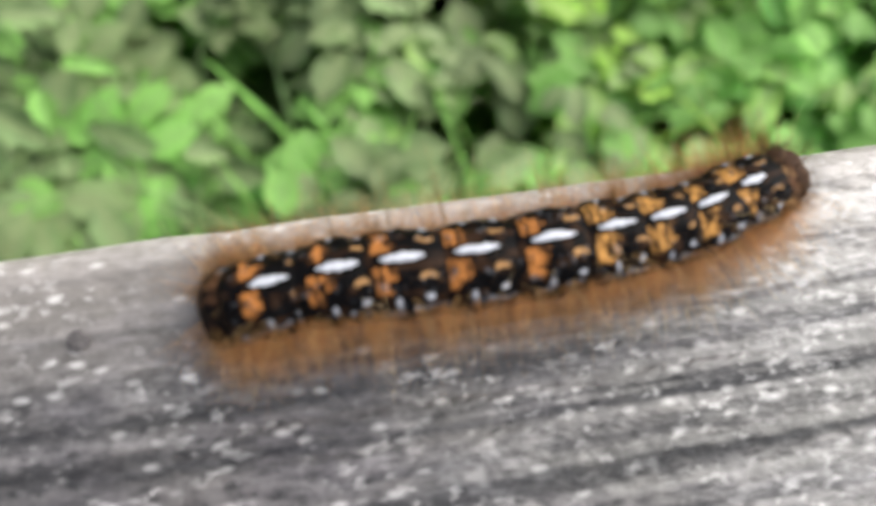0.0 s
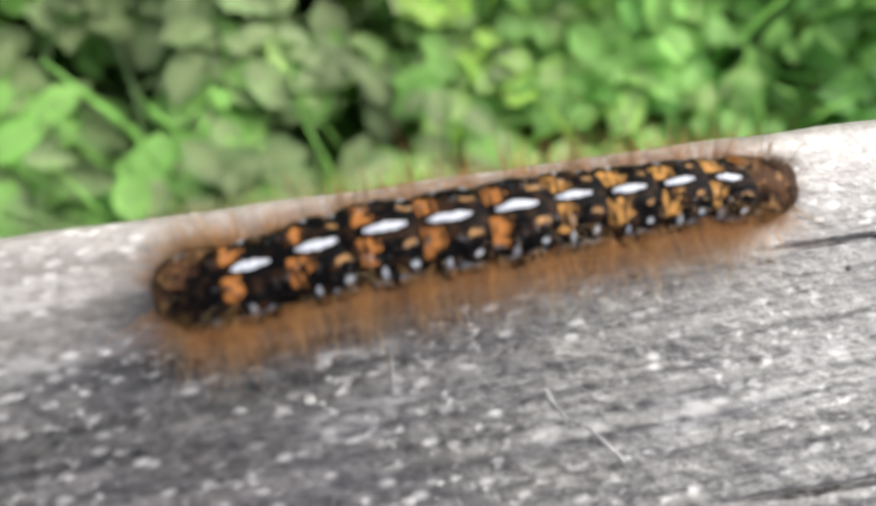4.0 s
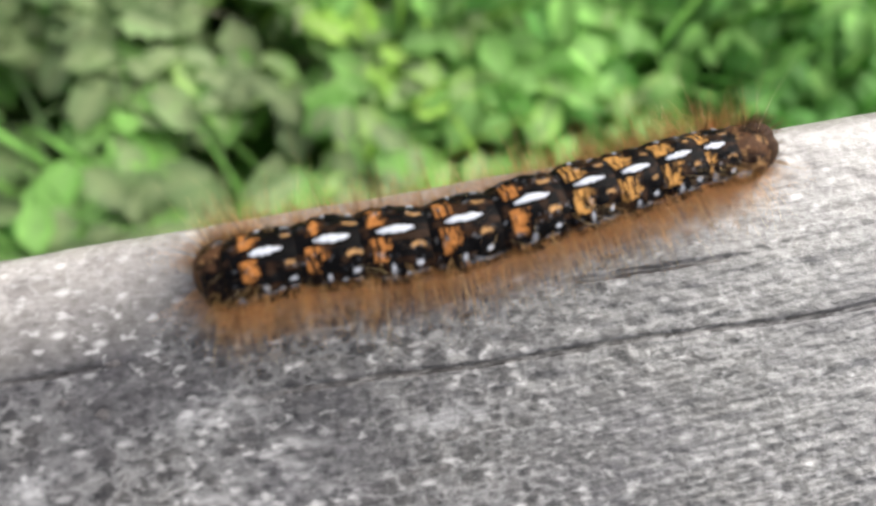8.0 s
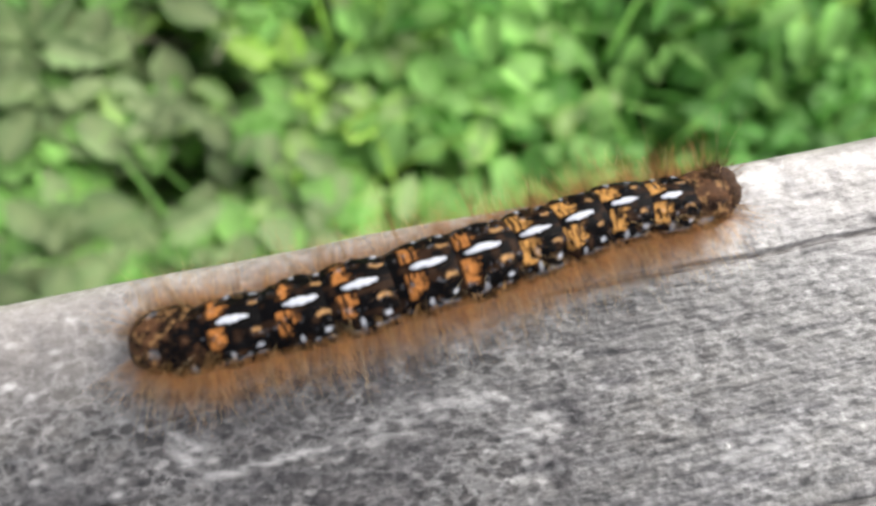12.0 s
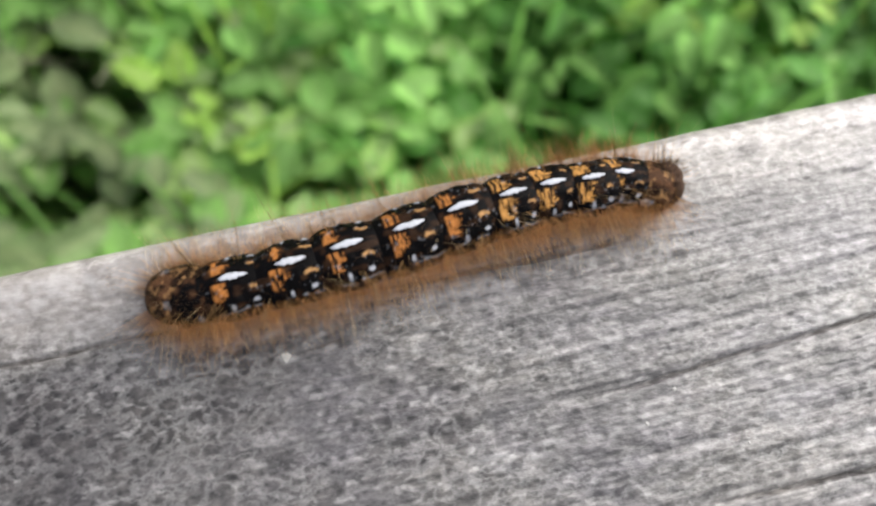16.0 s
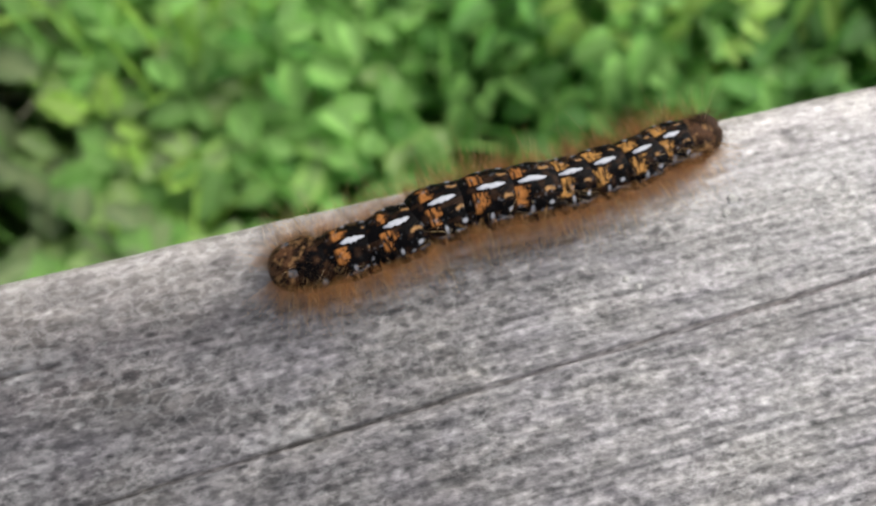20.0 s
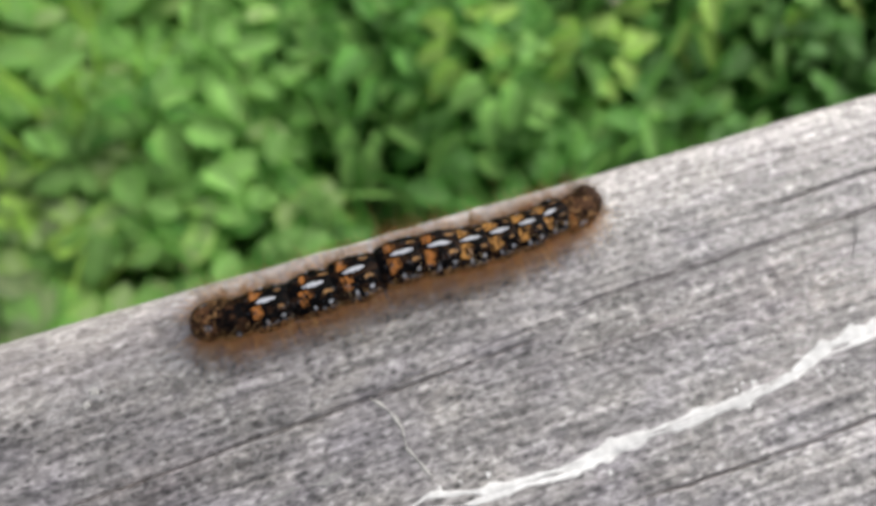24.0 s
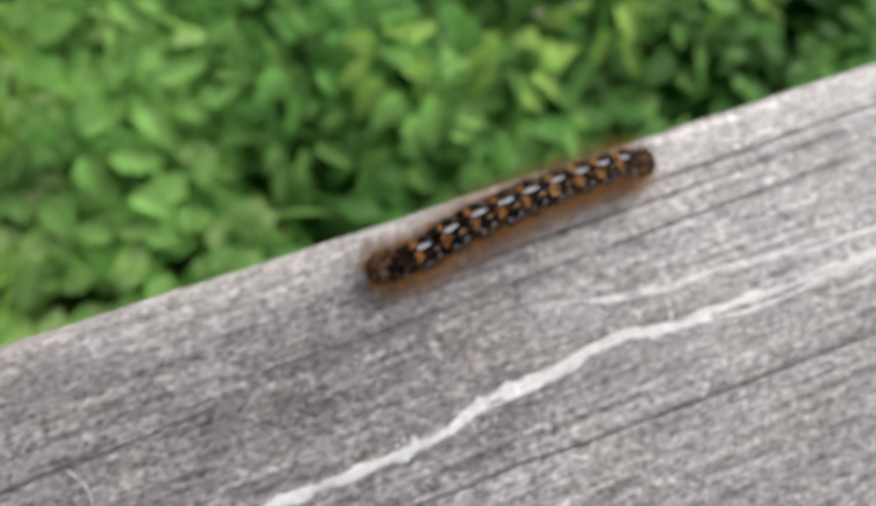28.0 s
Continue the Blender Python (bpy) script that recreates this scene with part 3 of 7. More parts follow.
def streak(points, half, seed, broken=False):
    """A thin crust along a line of points (millimetres), with an uneven outline."""
    p = np.array(points, float)
    d = np.concatenate([[0], np.cumsum(np.linalg.norm(np.diff(p, axis=0), axis=1))])
    s = np.arange(0, d[-1], 0.25)
    x, y = np.interp(s, d, p[:, 0]), np.interp(s, d, p[:, 1])
    tx, ty = np.gradient(x), np.gradient(y)
    ln = np.hypot(tx, ty)
    nx, ny = -ty / ln, tx / ln
    ends = np.clip(s / 2.5, 0.15, 1) * np.clip((d[-1] - s) / 2.5, 0.15, 1)
    across = np.linspace(-1, 1, 9)
    if half < 0.4 and not broken:
        ends = ends * (0.15 + 1.9 * vnoise(s / 1.6, s * 0, seed + 20) ** 1.5)
    if broken:  # it thins out towards its start, and flakes off here and there
        ends = ends * np.clip(s / 14, 0.35, 1) * np.clip(3.0 * fractal(s / 5, s * 0, seed + 33) - 0.6, 0.3, 1.25)
    S, A = np.meshgrid(s, across, indexing="ij")
    left = half * ends * (0.45 + 1.1 * fractal(s / 6, s * 0, seed) * (0.6 + 0.8 * vnoise(s / 1.3, s * 0, seed + 1)))
    right = half * ends * (0.45 + 1.1 * fractal(s / 5, s * 0, seed + 5) * (0.6 + 0.8 * vnoise(s / 1.3, s * 0, seed + 6)))
    if half > 0.4:
        left = left * (0.6 + 0.8 * fractal(s / 2.4, s * 0, seed + 41))
        right = right * (0.6 + 0.8 * fractal(s / 2.4, s * 0, seed + 43))
    off = np.where(A > 0, A * left[:, None], A * right[:, None]) + (1.2 if broken else 0.7) * (vnoise(s / 9, s * 0, seed + 9) - 0.5)[:, None]
    X, Y = x[:, None] + nx[:, None] * off, y[:, None] + ny[:, None] * off
    Z = board_height(X, Y) + 0.10 * (1 - A ** 2) - 0.10 * (np.abs(A) > 0.99) + 0.05 * vnoise(X / 0.6, Y / 0.6, seed + 3) + 0.01
    return raw_mesh("crust", np.stack([X, Y, Z], -1).reshape(-1, 3) * MM, grid_faces(len(s), len(across))[:, ::-1])


for k, (label, half, points) in enumerate((
        ("broad chalky white streak dried on the grey rail", 1.15, [(407, -37.4), (413, -36.4), (422, -38.4), (438, -38.2), (455, -37.8), (468, -37.0), (474, -35.0), (484, -34.2), (502, -32.2), (513, -34.4), (531, -34.8), (560, -34.4), (600, -35)]),
        ("narrow chalky white streak dried on the grey rail", 0.6, [(487, -22.5), (491, -23.4), (498, -25.6), (507, -26.8), (523, -27.7), (554, -29.9), (600, -31)]),
        ("thin forked white scratch on the grey rail", 0.26, [(409.6, -21.4), (411.6, -24.0), (412.6, -27.0), (412.4, -29.4), (413.8, -32.2), (415.0, -34.6)]),
        ("small crooked pale scratch on the grey rail", 0.24, [(75.8, -17.8), (76.9, -17.7), (77.8, -19.9), (79.6, -21.2), (81.5, -23.7), (82, -25)]),
        ("short pale flake line on the grey rail", 0.3, [(384, -28.8), (388, -29.8), (392, -30.4), (397, -29.6), (401, -30.2), (405, -29.2), (409, -28.4)]),
        ("ragged white fleck dried on the grey rail", 0.39, [(62.0, -13.3), (63.4, -12.9), (65.0, -12.4), (66.2, -12.3)]),
        ("ragged white fleck dried on the grey rail", 0.36, [(65.4, -12.6), (65.5, -14.2), (65.2, -16.6)]),
        ("short pale flake line on the grey rail", 0.2, [(458, -11.5), (464, -12.4), (470, -12.2), (478, -13.1)]),
)):
    thing = tagged(new("white_streak"), label, "streak")
    if half > 0.4:
        for n, (shift, share) in enumerate(((0.0, 0.8), (0.5, 0.4), (-0.6, 0.42))):
            part("crust", streak([(x, y + shift * half) for x, y in points], half * share, 60 + k * 13 + n * 7, True), CHALK, thing)
    else:
        part("crust", streak(points, half, 60 + k * 13), GRIT_PALE if half == 0.26 else SCRATCH, thing)
    if half > 0.4:
        g = random.Random(80 + k)
        for n in range(22):
            a, b = g.choice(list(zip(points, points[1:])))
            s = g.random()
            x = a[0] + (b[0] - a[0]) * s
            y = a[1] + (b[1] - a[1]) * s + g.choice((-1, 1)) * (half * 1.05 + abs(g.gauss(0, half * 0.8)))
            bit = part("fleck", crumb_mesh(g.uniform(0.12, 0.42) * MM, 0.2, 300 + n), CHALK, thing)
            bit.matrix_world = pose(x * MM, y * MM, (float(board_height(np.array([x]), np.array([y]))[0]) + 0.03) * MM, 0, 0, 51 * n)


# fine pale scratches, in millimetres
SCRATCHES = [
    [(529.7, -7.9), (529.0, -11.7), (528.0, -15.1)],
    [(559.8, -11.6), (554.5, -15.6), (549.1, -19.6), (542.8, -25.5), (535.8, -30.9)],
    [(488.3, -16.6), (486.3, -20.0), (485.0, -22.6)],
    [(518.9, -39.8), (516.6, -43.0), (514.2, -46.1)],
    [(487.9, -18.9), (485.5, -22.1), (484.0, -24.5)],
]
for k, points in enumerate(SCRATCHES):
    thing = tagged(new("white_streak"), "fine crooked pale scratch in the grey rail", "streak", group="fine scratches on the rail")
    part("crust", streak(points, 0.13, 400 + k * 11), SCRATCH, thing)


# ---- grit on the wood ----
DARK_DIRT = plain_material("dark_dirt", (0.085, 0.078, 0.078), 0.9, 0.4, 2500, 0.00003, 0.2)
for k, (x, y, size, pale) in enumerate((
        (-23.4, -7.0, 0.9, 0), (107.5, -14.2, 0.6, 0), (108.7, -10.2, 0.6, 0), (104.6, -12.6, 0.35, 0),
        (296.2, -29.2, 0.28, 1), (300.1, -26.6, 0.26, 1), (306.1, -33.6, 0.24, 1), (262.4, -14.3, 0.55, 1), (156.1, -6.9, 0.6, 1), (162.8, -4.7, 0.6, 1), (163.3, -8.2, 0.5, 1),
        (231.9, -25.3, 0.35, 1), (360.0, -16.0, 0.5, 1), (361.2, -17.2, 0.45, 1), (375.5, -9.8, 0.7, 1), (374.3, -11.3, 0.6, 1), (96.2, -14.4, 0.3, 1), (59.2, -15.6, 0.45, 1))):
    z = float(board_height(np.array([x]), np.array([y]))[0])
    bit = part("grit", crumb_mesh(size * 0.8 * MM, 0.3, k), GRIT_PALE if pale else DARK_DIRT)
    bit.matrix_world = pose(x * MM, y * MM, (z + size * 0.12) * MM, 0, 0, 37 * k)
    tagged(bit, "small pale flake of grit on the grey rail" if pale else "small dark crumb of dirt on the grey rail", "grit", group="grit on the rail")


# ---- the caterpillar ----
def hairs(roots, ways, lengths, bend, thick):
    """Tapered curved hairs, three-sided, as one mesh. Millimetres."""
    n, rings = len(roots), 5
    ways = ways / np.linalg.norm(ways, axis=1, keepdims=True)
    side = np.cross(ways, np.array([0.31, 0.11, 0.94]))
    side /= np.linalg.norm(side, axis=1, keepdims=True) + 1e-9
    other = np.cross(ways, side)
    verts = np.zeros((n, rings, 3, 3))
    for k in range(rings):
        s = k / (rings - 1)
        mid = roots + ways * (lengths * s)[:, None] + bend * (lengths * s * s)[:, None]
        r = (thick * (1 - 0.82 * s))[:, None]
        for j in range(3):
            a = j * 2 * math.pi / 3
            verts[:, k, j] = mid + r * (math.cos(a) * side + math.sin(a) * other)
    one = grid_faces(rings, 3, wrap=True)
    faces = (one[None] + (np.arange(n) * rings * 3)[:, None, None]).reshape(-1, 4)
    return raw_mesh("hair", verts.reshape(-1, 3) * MM, faces)


def blob(u, phi, u0, p0, du, dp, seed, rag=0.5):
    """A ragged patch on the skin: 1 inside, 0 outside."""
    d = np.sqrt(((u - u0) / du) ** 2 + ((phi - p0) / dp) ** 2)
    d = d + rag * (fractal(u * 5 + seed, phi / 9 + seed, seed) - 0.5) + 0.25 * (vnoise(u * 14, phi / 3.5, seed + 4) - 0.5)
    return np.clip((1.0 - d) / 0.22 + 0.5, 0, 1)


def segment_mesh(length, r, low, seed, kind):
    """One ring of the body: a swollen tube along x with its markings; origin on the rail below its middle."""
    nu, na = 64, 140
    u = np.linspace(-1, 1, nu)
    phi = np.linspace(-180, 180, na, endpoint=False)
    U, A = np.meshgrid(u, phi, indexing="ij")
    if kind == "tail":
        prof = np.where(U < 0, np.sqrt(np.clip(1 - (np.abs(U) ** 2.4), 0, 1)), 1 - 0.12 * np.abs(U) ** 3)
    elif kind == "collar":
        prof = np.where(U > 0, np.sqrt(np.clip(1 - 0.9 * (np.abs(U) ** 2.4), 0, 1)), 1 - 0.12 * np.abs(U) ** 3)
    else:
        prof = 1 - 0.22 * np.abs(U) ** 2.6 - 0.3 * np.clip(np.abs(U) - 0.9, 0, 1) * 10 * 0.4
    lump = 1 + (0.085 * (fractal(U * 3 + seed, A / 24 + seed, seed) - 0.5) * 2 + 0.02 * np.cos(np.radians(A * 6)) * np.exp(-(U * 1.6) ** 2)) * np.clip(np.abs(A) / 25 - 0.4, 0, 1)
    squash = np.where(np.abs(A) > 95, 0.9, 1.0)
    rr = r * prof * lump
    X = U * length / 2
    Y = rr * np.sin(np.radians(A))
    Z = low + r + rr * np.cos(np.radians(A)) * squash
    me = raw_mesh("shell", np.stack([X, Y, Z], -1).reshape(-1, 3) * MM, grid_faces(nu, na, wrap=True))
    w, a = (U + 1) / 2 - (0.085 if kind in ("rear", "front") else 0.0), np.abs(A)
    side = (A > 0) * 50
    orange, pale, brown, tan = (np.zeros_like(U) for _ in range(4))
    if kind in ("rear", "front"):
        front = kind == "front"
        # a squarish patch on each side of the spot, ragged towards the front
        rag = 0.13 * (fractal(w * 6 + side, a / 8, seed + 2) - 0.5) + 0.12 * (vnoise(w * 16 + side, a / 2.6, seed + 3) - 0.5)
        edge = (0.42 if front else 0.335) - 0.10 * np.clip((a - 26) / 20, 0, 1)
        orange = np.clip((edge + rag - w) / 0.025 + 0.5, 0, 1) * np.clip((w - 0.135) / 0.025 + 0.5, 0, 1)
        orange *= np.clip((a - 9 - 10 * np.clip(w - 0.2, 0, 1) - 14 * rag) / 2 + 0.5, 0, 1) * np.clip((46 - a + 60 * rag) / 3 + 0.5, 0, 1)
        bite = blob(w, a, 0.36, 17, 0.07, 5, seed + 17, 1.0)
        orange *= (1 - 0.5 * bite) * np.clip((0.6 if front else 0.35) + 3.4 * (vnoise(w * 34 + side, a / 12, seed + 40) - 0.36), 0, 1)
        hook = blob(w, a, 0.66, 26, 0.07, 5.0, seed + 9 + int(seed) % 7, 1.3) * (1 - blob(w, a, 0.66, 30, 0.055, 4.0, seed + 12, 0.8))
        tan = 0.85 * hook
        pale = np.maximum(pale, 0.8 * blob(w, a, 0.36, 57, 0.030, 8, seed + 21, 0.8))
        pale = np.maximum(pale, 0.95 * blob(w, a, 0.66, 52, 0.044, 4.6, seed + 25, 0.6))
        pale = np.maximum(pale, 0.5 * blob(w, a, 0.52, 65, 0.03, 4, seed + 29, 0.9))
        arc = np.abs(a - (75 - 8 * np.sin(w * math.pi) ** 2 + 5 * (vnoise(w * 9, side, seed) - 0.5)))
        pale = np.maximum(pale, 0.2 * (vnoise(w * 26, a / 5, seed + 50) > 0.86) * (a > 20))
        pale = np.maximum(pale, 0.75 * np.clip(1.4 - arc / 1.5, 0, 1) * (vnoise(w * 7, side, seed + 31) > 0.3) * np.clip(6 * (0.9 - w), 0, 1) * np.clip(6 * (w - 0.12), 0, 1))
        brown = np.clip((a - 84) / 16, 0, 1) * 0.45 + 0.2 * np.clip(4 * (vnoise(w * 9 + side, a / 11, seed + 52) - 0.55), 0, 1)
    elif kind == "dark":
        orange = 0.6 * blob(w, a, 0.85, 40, 0.1, 14, seed + 3, 0.9)
        pale = 0.45 * blob(w, a, 0.5, 70, 0.05, 9, seed + 5, 0.6)
        brown = np.clip((a - 80) / 20, 0, 1) * 0.9 + 0.55 * np.clip(3 * fractal(U * 5, A / 15, seed + 8) - 1.55, 0, 1)
    elif kind == "tail":
        brown = 0.75 * np.clip(3.0 * fractal(U * 4, A / 18, seed) - 0.95, 0.1, 1.0) * np.clip(0.9 - U, 0, 1)
        tan = 0.5 * np.clip(6 * (fractal(U * 7, A / 10, seed + 7) - 0.57), 0, 1)
        pale = 0.2 * np.maximum(blob(w, a, 0.45, 40, 0.09, 9, seed + 3, 0.9), blob(w, a, 0.7, 72, 0.08, 9, seed + 6, 0.9))
    else:
        brown = 0.75 * np.clip(2.6 * fractal(U * 4, A / 16, seed) - 0.75, 0.15, 1.0)
        pale = 0.55 * blob(w, a, 0.35, 66, 0.13, 8, seed + 3, 0.9)
        orange = 0.5 * blob(w, a, 0.1, 40, 0.1, 22, seed + 8, 0.9)
        tan = 0.5 * np.clip(6 * (fractal(U * 7, A / 10, seed + 7) - 0.57), 0, 1)
    attribute(me, "orange", orange)
    attribute(me, "pale", pale)
    attribute(me, "brown", brown)
    attribute(me, "tan", tan)
    return me


def spot_mesh(length, half, top, seed):
    """The white keel-shaped spot on the back."""
    s = np.linspace(-1, 1, 22)
    across = np.linspace(-1, 1, 9)
    S, C = np.meshgrid(s, across, indexing="ij")
    outline = half * np.sqrt(np.clip(1 - np.abs(S) ** 2.2, 0, 1)) * (1 - 0.16 * np.abs(S)) * (1 + 0.6 * (vnoise(S * 5 + seed, C * 0 + np.sign(C), seed) - 0.5) + 0.3 * (vnoise(S * 14 + seed, C * 0 + np.sign(C), seed + 1) - 0.5))
    X, Y = S * length / 2, C * outline
    Z = top + 0.04 * (1 - C ** 2) - 0.2 * np.abs(S * length / 6.5) ** 2.6 * 3 - 0.06 * C ** 2
    return raw_mesh("spot", np.stack([X, Y, Z], -1).reshape(-1, 3) * MM, grid_faces(len(s), len(across)))


def ring_hairs(count, length, r, low, angles, lens, seed, up=0.0, spread=0.35, thick=0.016, droop=0.0, lean=0.0, dome=0):
    """Hairs that stand out of one ring between two angles from the back's midline, on both sides."""
    g = np.random.default_rng(seed)
    a = np.radians(g.uniform(*angles, count)) * g.choice([-1, 1], count)
    x = g.uniform(-0.5, 0.5, count) * length
    u = np.clip(dome * x / (length * 0.5), 0, 1) if dome else np.zeros(count)
    rr = r * np.sqrt(np.clip(1 - 0.93 * u ** 2.4, 0.05, 1))
    roots = np.stack([x, rr * 0.97 * np.sin(a), low + r + rr * 0.95 * np.cos(a)], 1)
    ways = np.stack([g.normal(lean, spread, count) + dome * 2.2 * u ** 2, np.sin(a) + g.normal(0, spread * 0.5, count), np.cos(a) * 0.8 + up + g.normal(0, spread * 0.5, count)], 1)
    bend = np.stack([g.normal(0, 0.12, count), g.normal(0, 0.08, count), g.normal(droop, 0.08, count)], 1)
    ln = lens[0] + (lens[1] - lens[0]) * g.random(count) ** 1.7
    tip = roots[:, 2] + (ways[:, 2] / np.linalg.norm(ways, axis=1) + bend[:, 2]) * ln
    ways[:, 2] += np.clip(0.25 - tip, 0, 9) / ln * 1.3
    return hairs(roots, ways, ln, bend, np.full(count, thick) * g.uniform(0.7, 1.3, count))


def tuft_hairs(length, r, low, seed, lean):
    """Loose tufts of long hair on the upper flanks, the hairs of one tuft close together."""
    g = np.random.default_rng(seed)
    roots, ways, ln = [], [], []
    for side in (-1, 1):
        for k in range(2):
            a = math.radians(g.uniform(40, 82)) * side
            x, drift, long = g.uniform(-0.45, 0.45) * length, g.normal(lean - 0.05, 0.22), g.uniform(3.6, 7.2)
            for n in range(g.integers(4, 8)):
                b = a + g.normal(0, 0.05)
                roots.append((x + g.normal(0, 0.16), r * 0.96 * math.sin(b), low + r + r * 0.94 * math.cos(b)))
                ways.append((drift + g.normal(0, 0.09), math.sin(b) + g.normal(0, 0.05), 0.8 * math.cos(b) + 0.35 + g.normal(0, 0.06)))
                ln.append(long * g.uniform(0.65, 1.05))
    n = len(ln)
    return hairs(np.array(roots), np.array(ways), np.array(ln), g.normal(0, 0.06, (n, 3)), np.full(n, 0.024) * g.uniform(0.7, 1.3, n))


def proleg_mesh():
    bm = bmesh.new()
    bmesh.ops.create_cone(bm, cap_ends=True, segments=10, radius1=0.55 * MM, radius2=0.85 * MM, depth=1.9 * MM, matrix=Matrix.Translation((0, 0, 0.95 * MM)))
    bmesh.ops.bevel(bm, geom=bm.edges[:], offset=0.12 * MM, segments=1, affect="EDGES")
    return bm


def head_mesh(r):
    """The two-lobed head capsule."""
    nu, na = 20, 36
    t = np.linspace(0.03, math.pi - 0.03, nu)
    a = np.linspace(0, 2 * math.pi, na, endpoint=False)
    T, A = np.meshgrid(t, a, indexing="ij")
    cleft = 1 - 0.10 * np.exp(-(np.sin(A) * np.sin(T) / 0.22) ** 2) * (np.cos(A) > 0)
    rr = r * cleft
    X, Y, Z = rr * 0.85 * np.cos(T), rr * np.sin(T) * np.sin(A), 0.5 + r + rr * np.sin(T) * np.cos(A)
    return raw_mesh("capsule", np.stack([X, Y, Z], -1).reshape(-1, 3) * MM, grid_faces(nu, na, wrap=True))


def caterpillar():
    """Thirteen rigid rings from tail to head, each with its own hair; the rings are keyed one by one."""
    thing = tagged(new("caterpillar"), "hairy black caterpillar with orange marks and white back spots, crawling", "caterpillar")
    proleg = None
    rings = []
    #        kind      length radius
    plan = [("tail", 5.6, 2.68), ("dark", 5.6, 2.80)]
    plan += [("rear", 7.2, r) for r in (3.00, 3.20, 3.32, 3.35, 3.30)] + [("front", 6.2, r) for r in (3.18, 3.06, 2.94, 2.80)]
    plan += [("collar", 5.6, 2.66), ("head", 2.6, 2.35)]
    for k, (kind, length, r) in enumerate(plan):
        low, seed = 0.45, 100 + 37 * k
        if kind == "head":
            ring = part("head", head_mesh(r), HEAD_BROWN, thing, "brown fuzzy head capsule")
            part("hair", ring_hairs(900, 2.6, r, 0.5, (0, 160), (0.4, 1.5), seed, spread=0.6, thick=0.014, lean=0.5), FUZZ, ring, "short brown fuzz")
            rings.append(ring)
            continue
        name = {"tail": "tail_segment", "collar": "neck_segment"}.get(kind, "body_segment")
        label = {"tail": "mottled brown tail segment", "collar": "brown fuzzy neck segment", "dark": "black segment without white spot"}.get(kind, "")
        ring = part(name, segment_mesh(length, r, low, seed, kind), SKIN_AMBER if kind == "front" else SKIN_ORANGE, thing, label)
        rings.append(ring)
        if kind in ("rear", "front"):
            long = (2.9, 3.2, 3.4, 3.5, 3.5, 3.1, 2.9, 2.7, 2.2)[k - 2]
            spot = part("white_spot", spot_mesh(long * 0.93, 0.32 if kind == "rear" else 0.27, low + 2 * r + 0.09, seed), SPOT_WHITE, ring, "bluish-white keel-shaped spot")
            spot.location.x = 0.1 * MM
        short = kind in ("tail", "collar")
        lean = {"tail": -0.25, "collar": 0.15}.get(kind, 0.0)
        dome = {"tail": -1, "collar": 1}.get(kind, 0)
        full = length * (0.98 if short else 0.85)
        part("hair", ring_hairs(560, full, r, low, (96, 130), (0.7, 3.2), seed + 1, up=-0.02, spread=0.25, thick=0.0088, droop=-0.1, lean=lean, dome=dome), FRINGE, ring, "tan side fringe")
        part("hair", ring_hairs(190, full, r, low, (92, 124), (2.2, 4.6), seed + 6, up=0.02, spread=0.2, thick=0.0095, droop=-0.14, lean=lean, dome=dome), FRINGE, ring, "tan side fringe")
        part("hair", ring_hairs(520, full, r, low, (62, 98), (1.2, 4.2), seed + 8, up=0.10, spread=0.28, thick=0.0085, droop=-0.05, lean=lean, dome=dome), FRINGE, ring, "tan flank hair")
        part("hair", ring_hairs(46, full, r, low, (86, 110), (2.8, 5.4), seed + 4, up=0.02, spread=0.14, thick=0.019, droop=-0.08, lean=lean), BRISTLE, ring, "long pale side hair")
        if short:
            part("hair", ring_hairs(560, full, r, low, (0, 110), (0.4, 1.5), seed + 2, spread=0.6, thick=0.011, lean=lean, dome=dome), FUZZ, ring, "short brown fuzz")
        else:
            part("hair", ring_hairs(240 if kind == "dark" else 60, full, r, low, (14, 72), (0.6, 2.0), seed + 2, spread=0.5, thick=0.013), FUZZ, ring, "short brown hair")
        part("hair", ring_hairs(7, full, r, low, (30, 80), (4.0, 8.0), seed + 3, up=0.3, spread=0.35, thick=0.016, lean=0.0), BRISTLE, ring, "long pale bristles")
        part("hair", tuft_hairs(full, r, low, seed + 5, lean), TUFT, ring, "dark tufts of long hair")
        if k in (0, 4, 5, 6, 7):
            for side in (-1, 1):
                if proleg is None:
                    leg = part("proleg", proleg_mesh(), LEG_BROWN, ring)
                    proleg = leg.data
                else:
                    leg = part("proleg", proleg, LEG_BROWN, ring)
                leg.location = (0, side * 1.5 * MM, -0.1 * MM)
    return thing, rings


CATERPILLAR, RINGS = caterpillar()


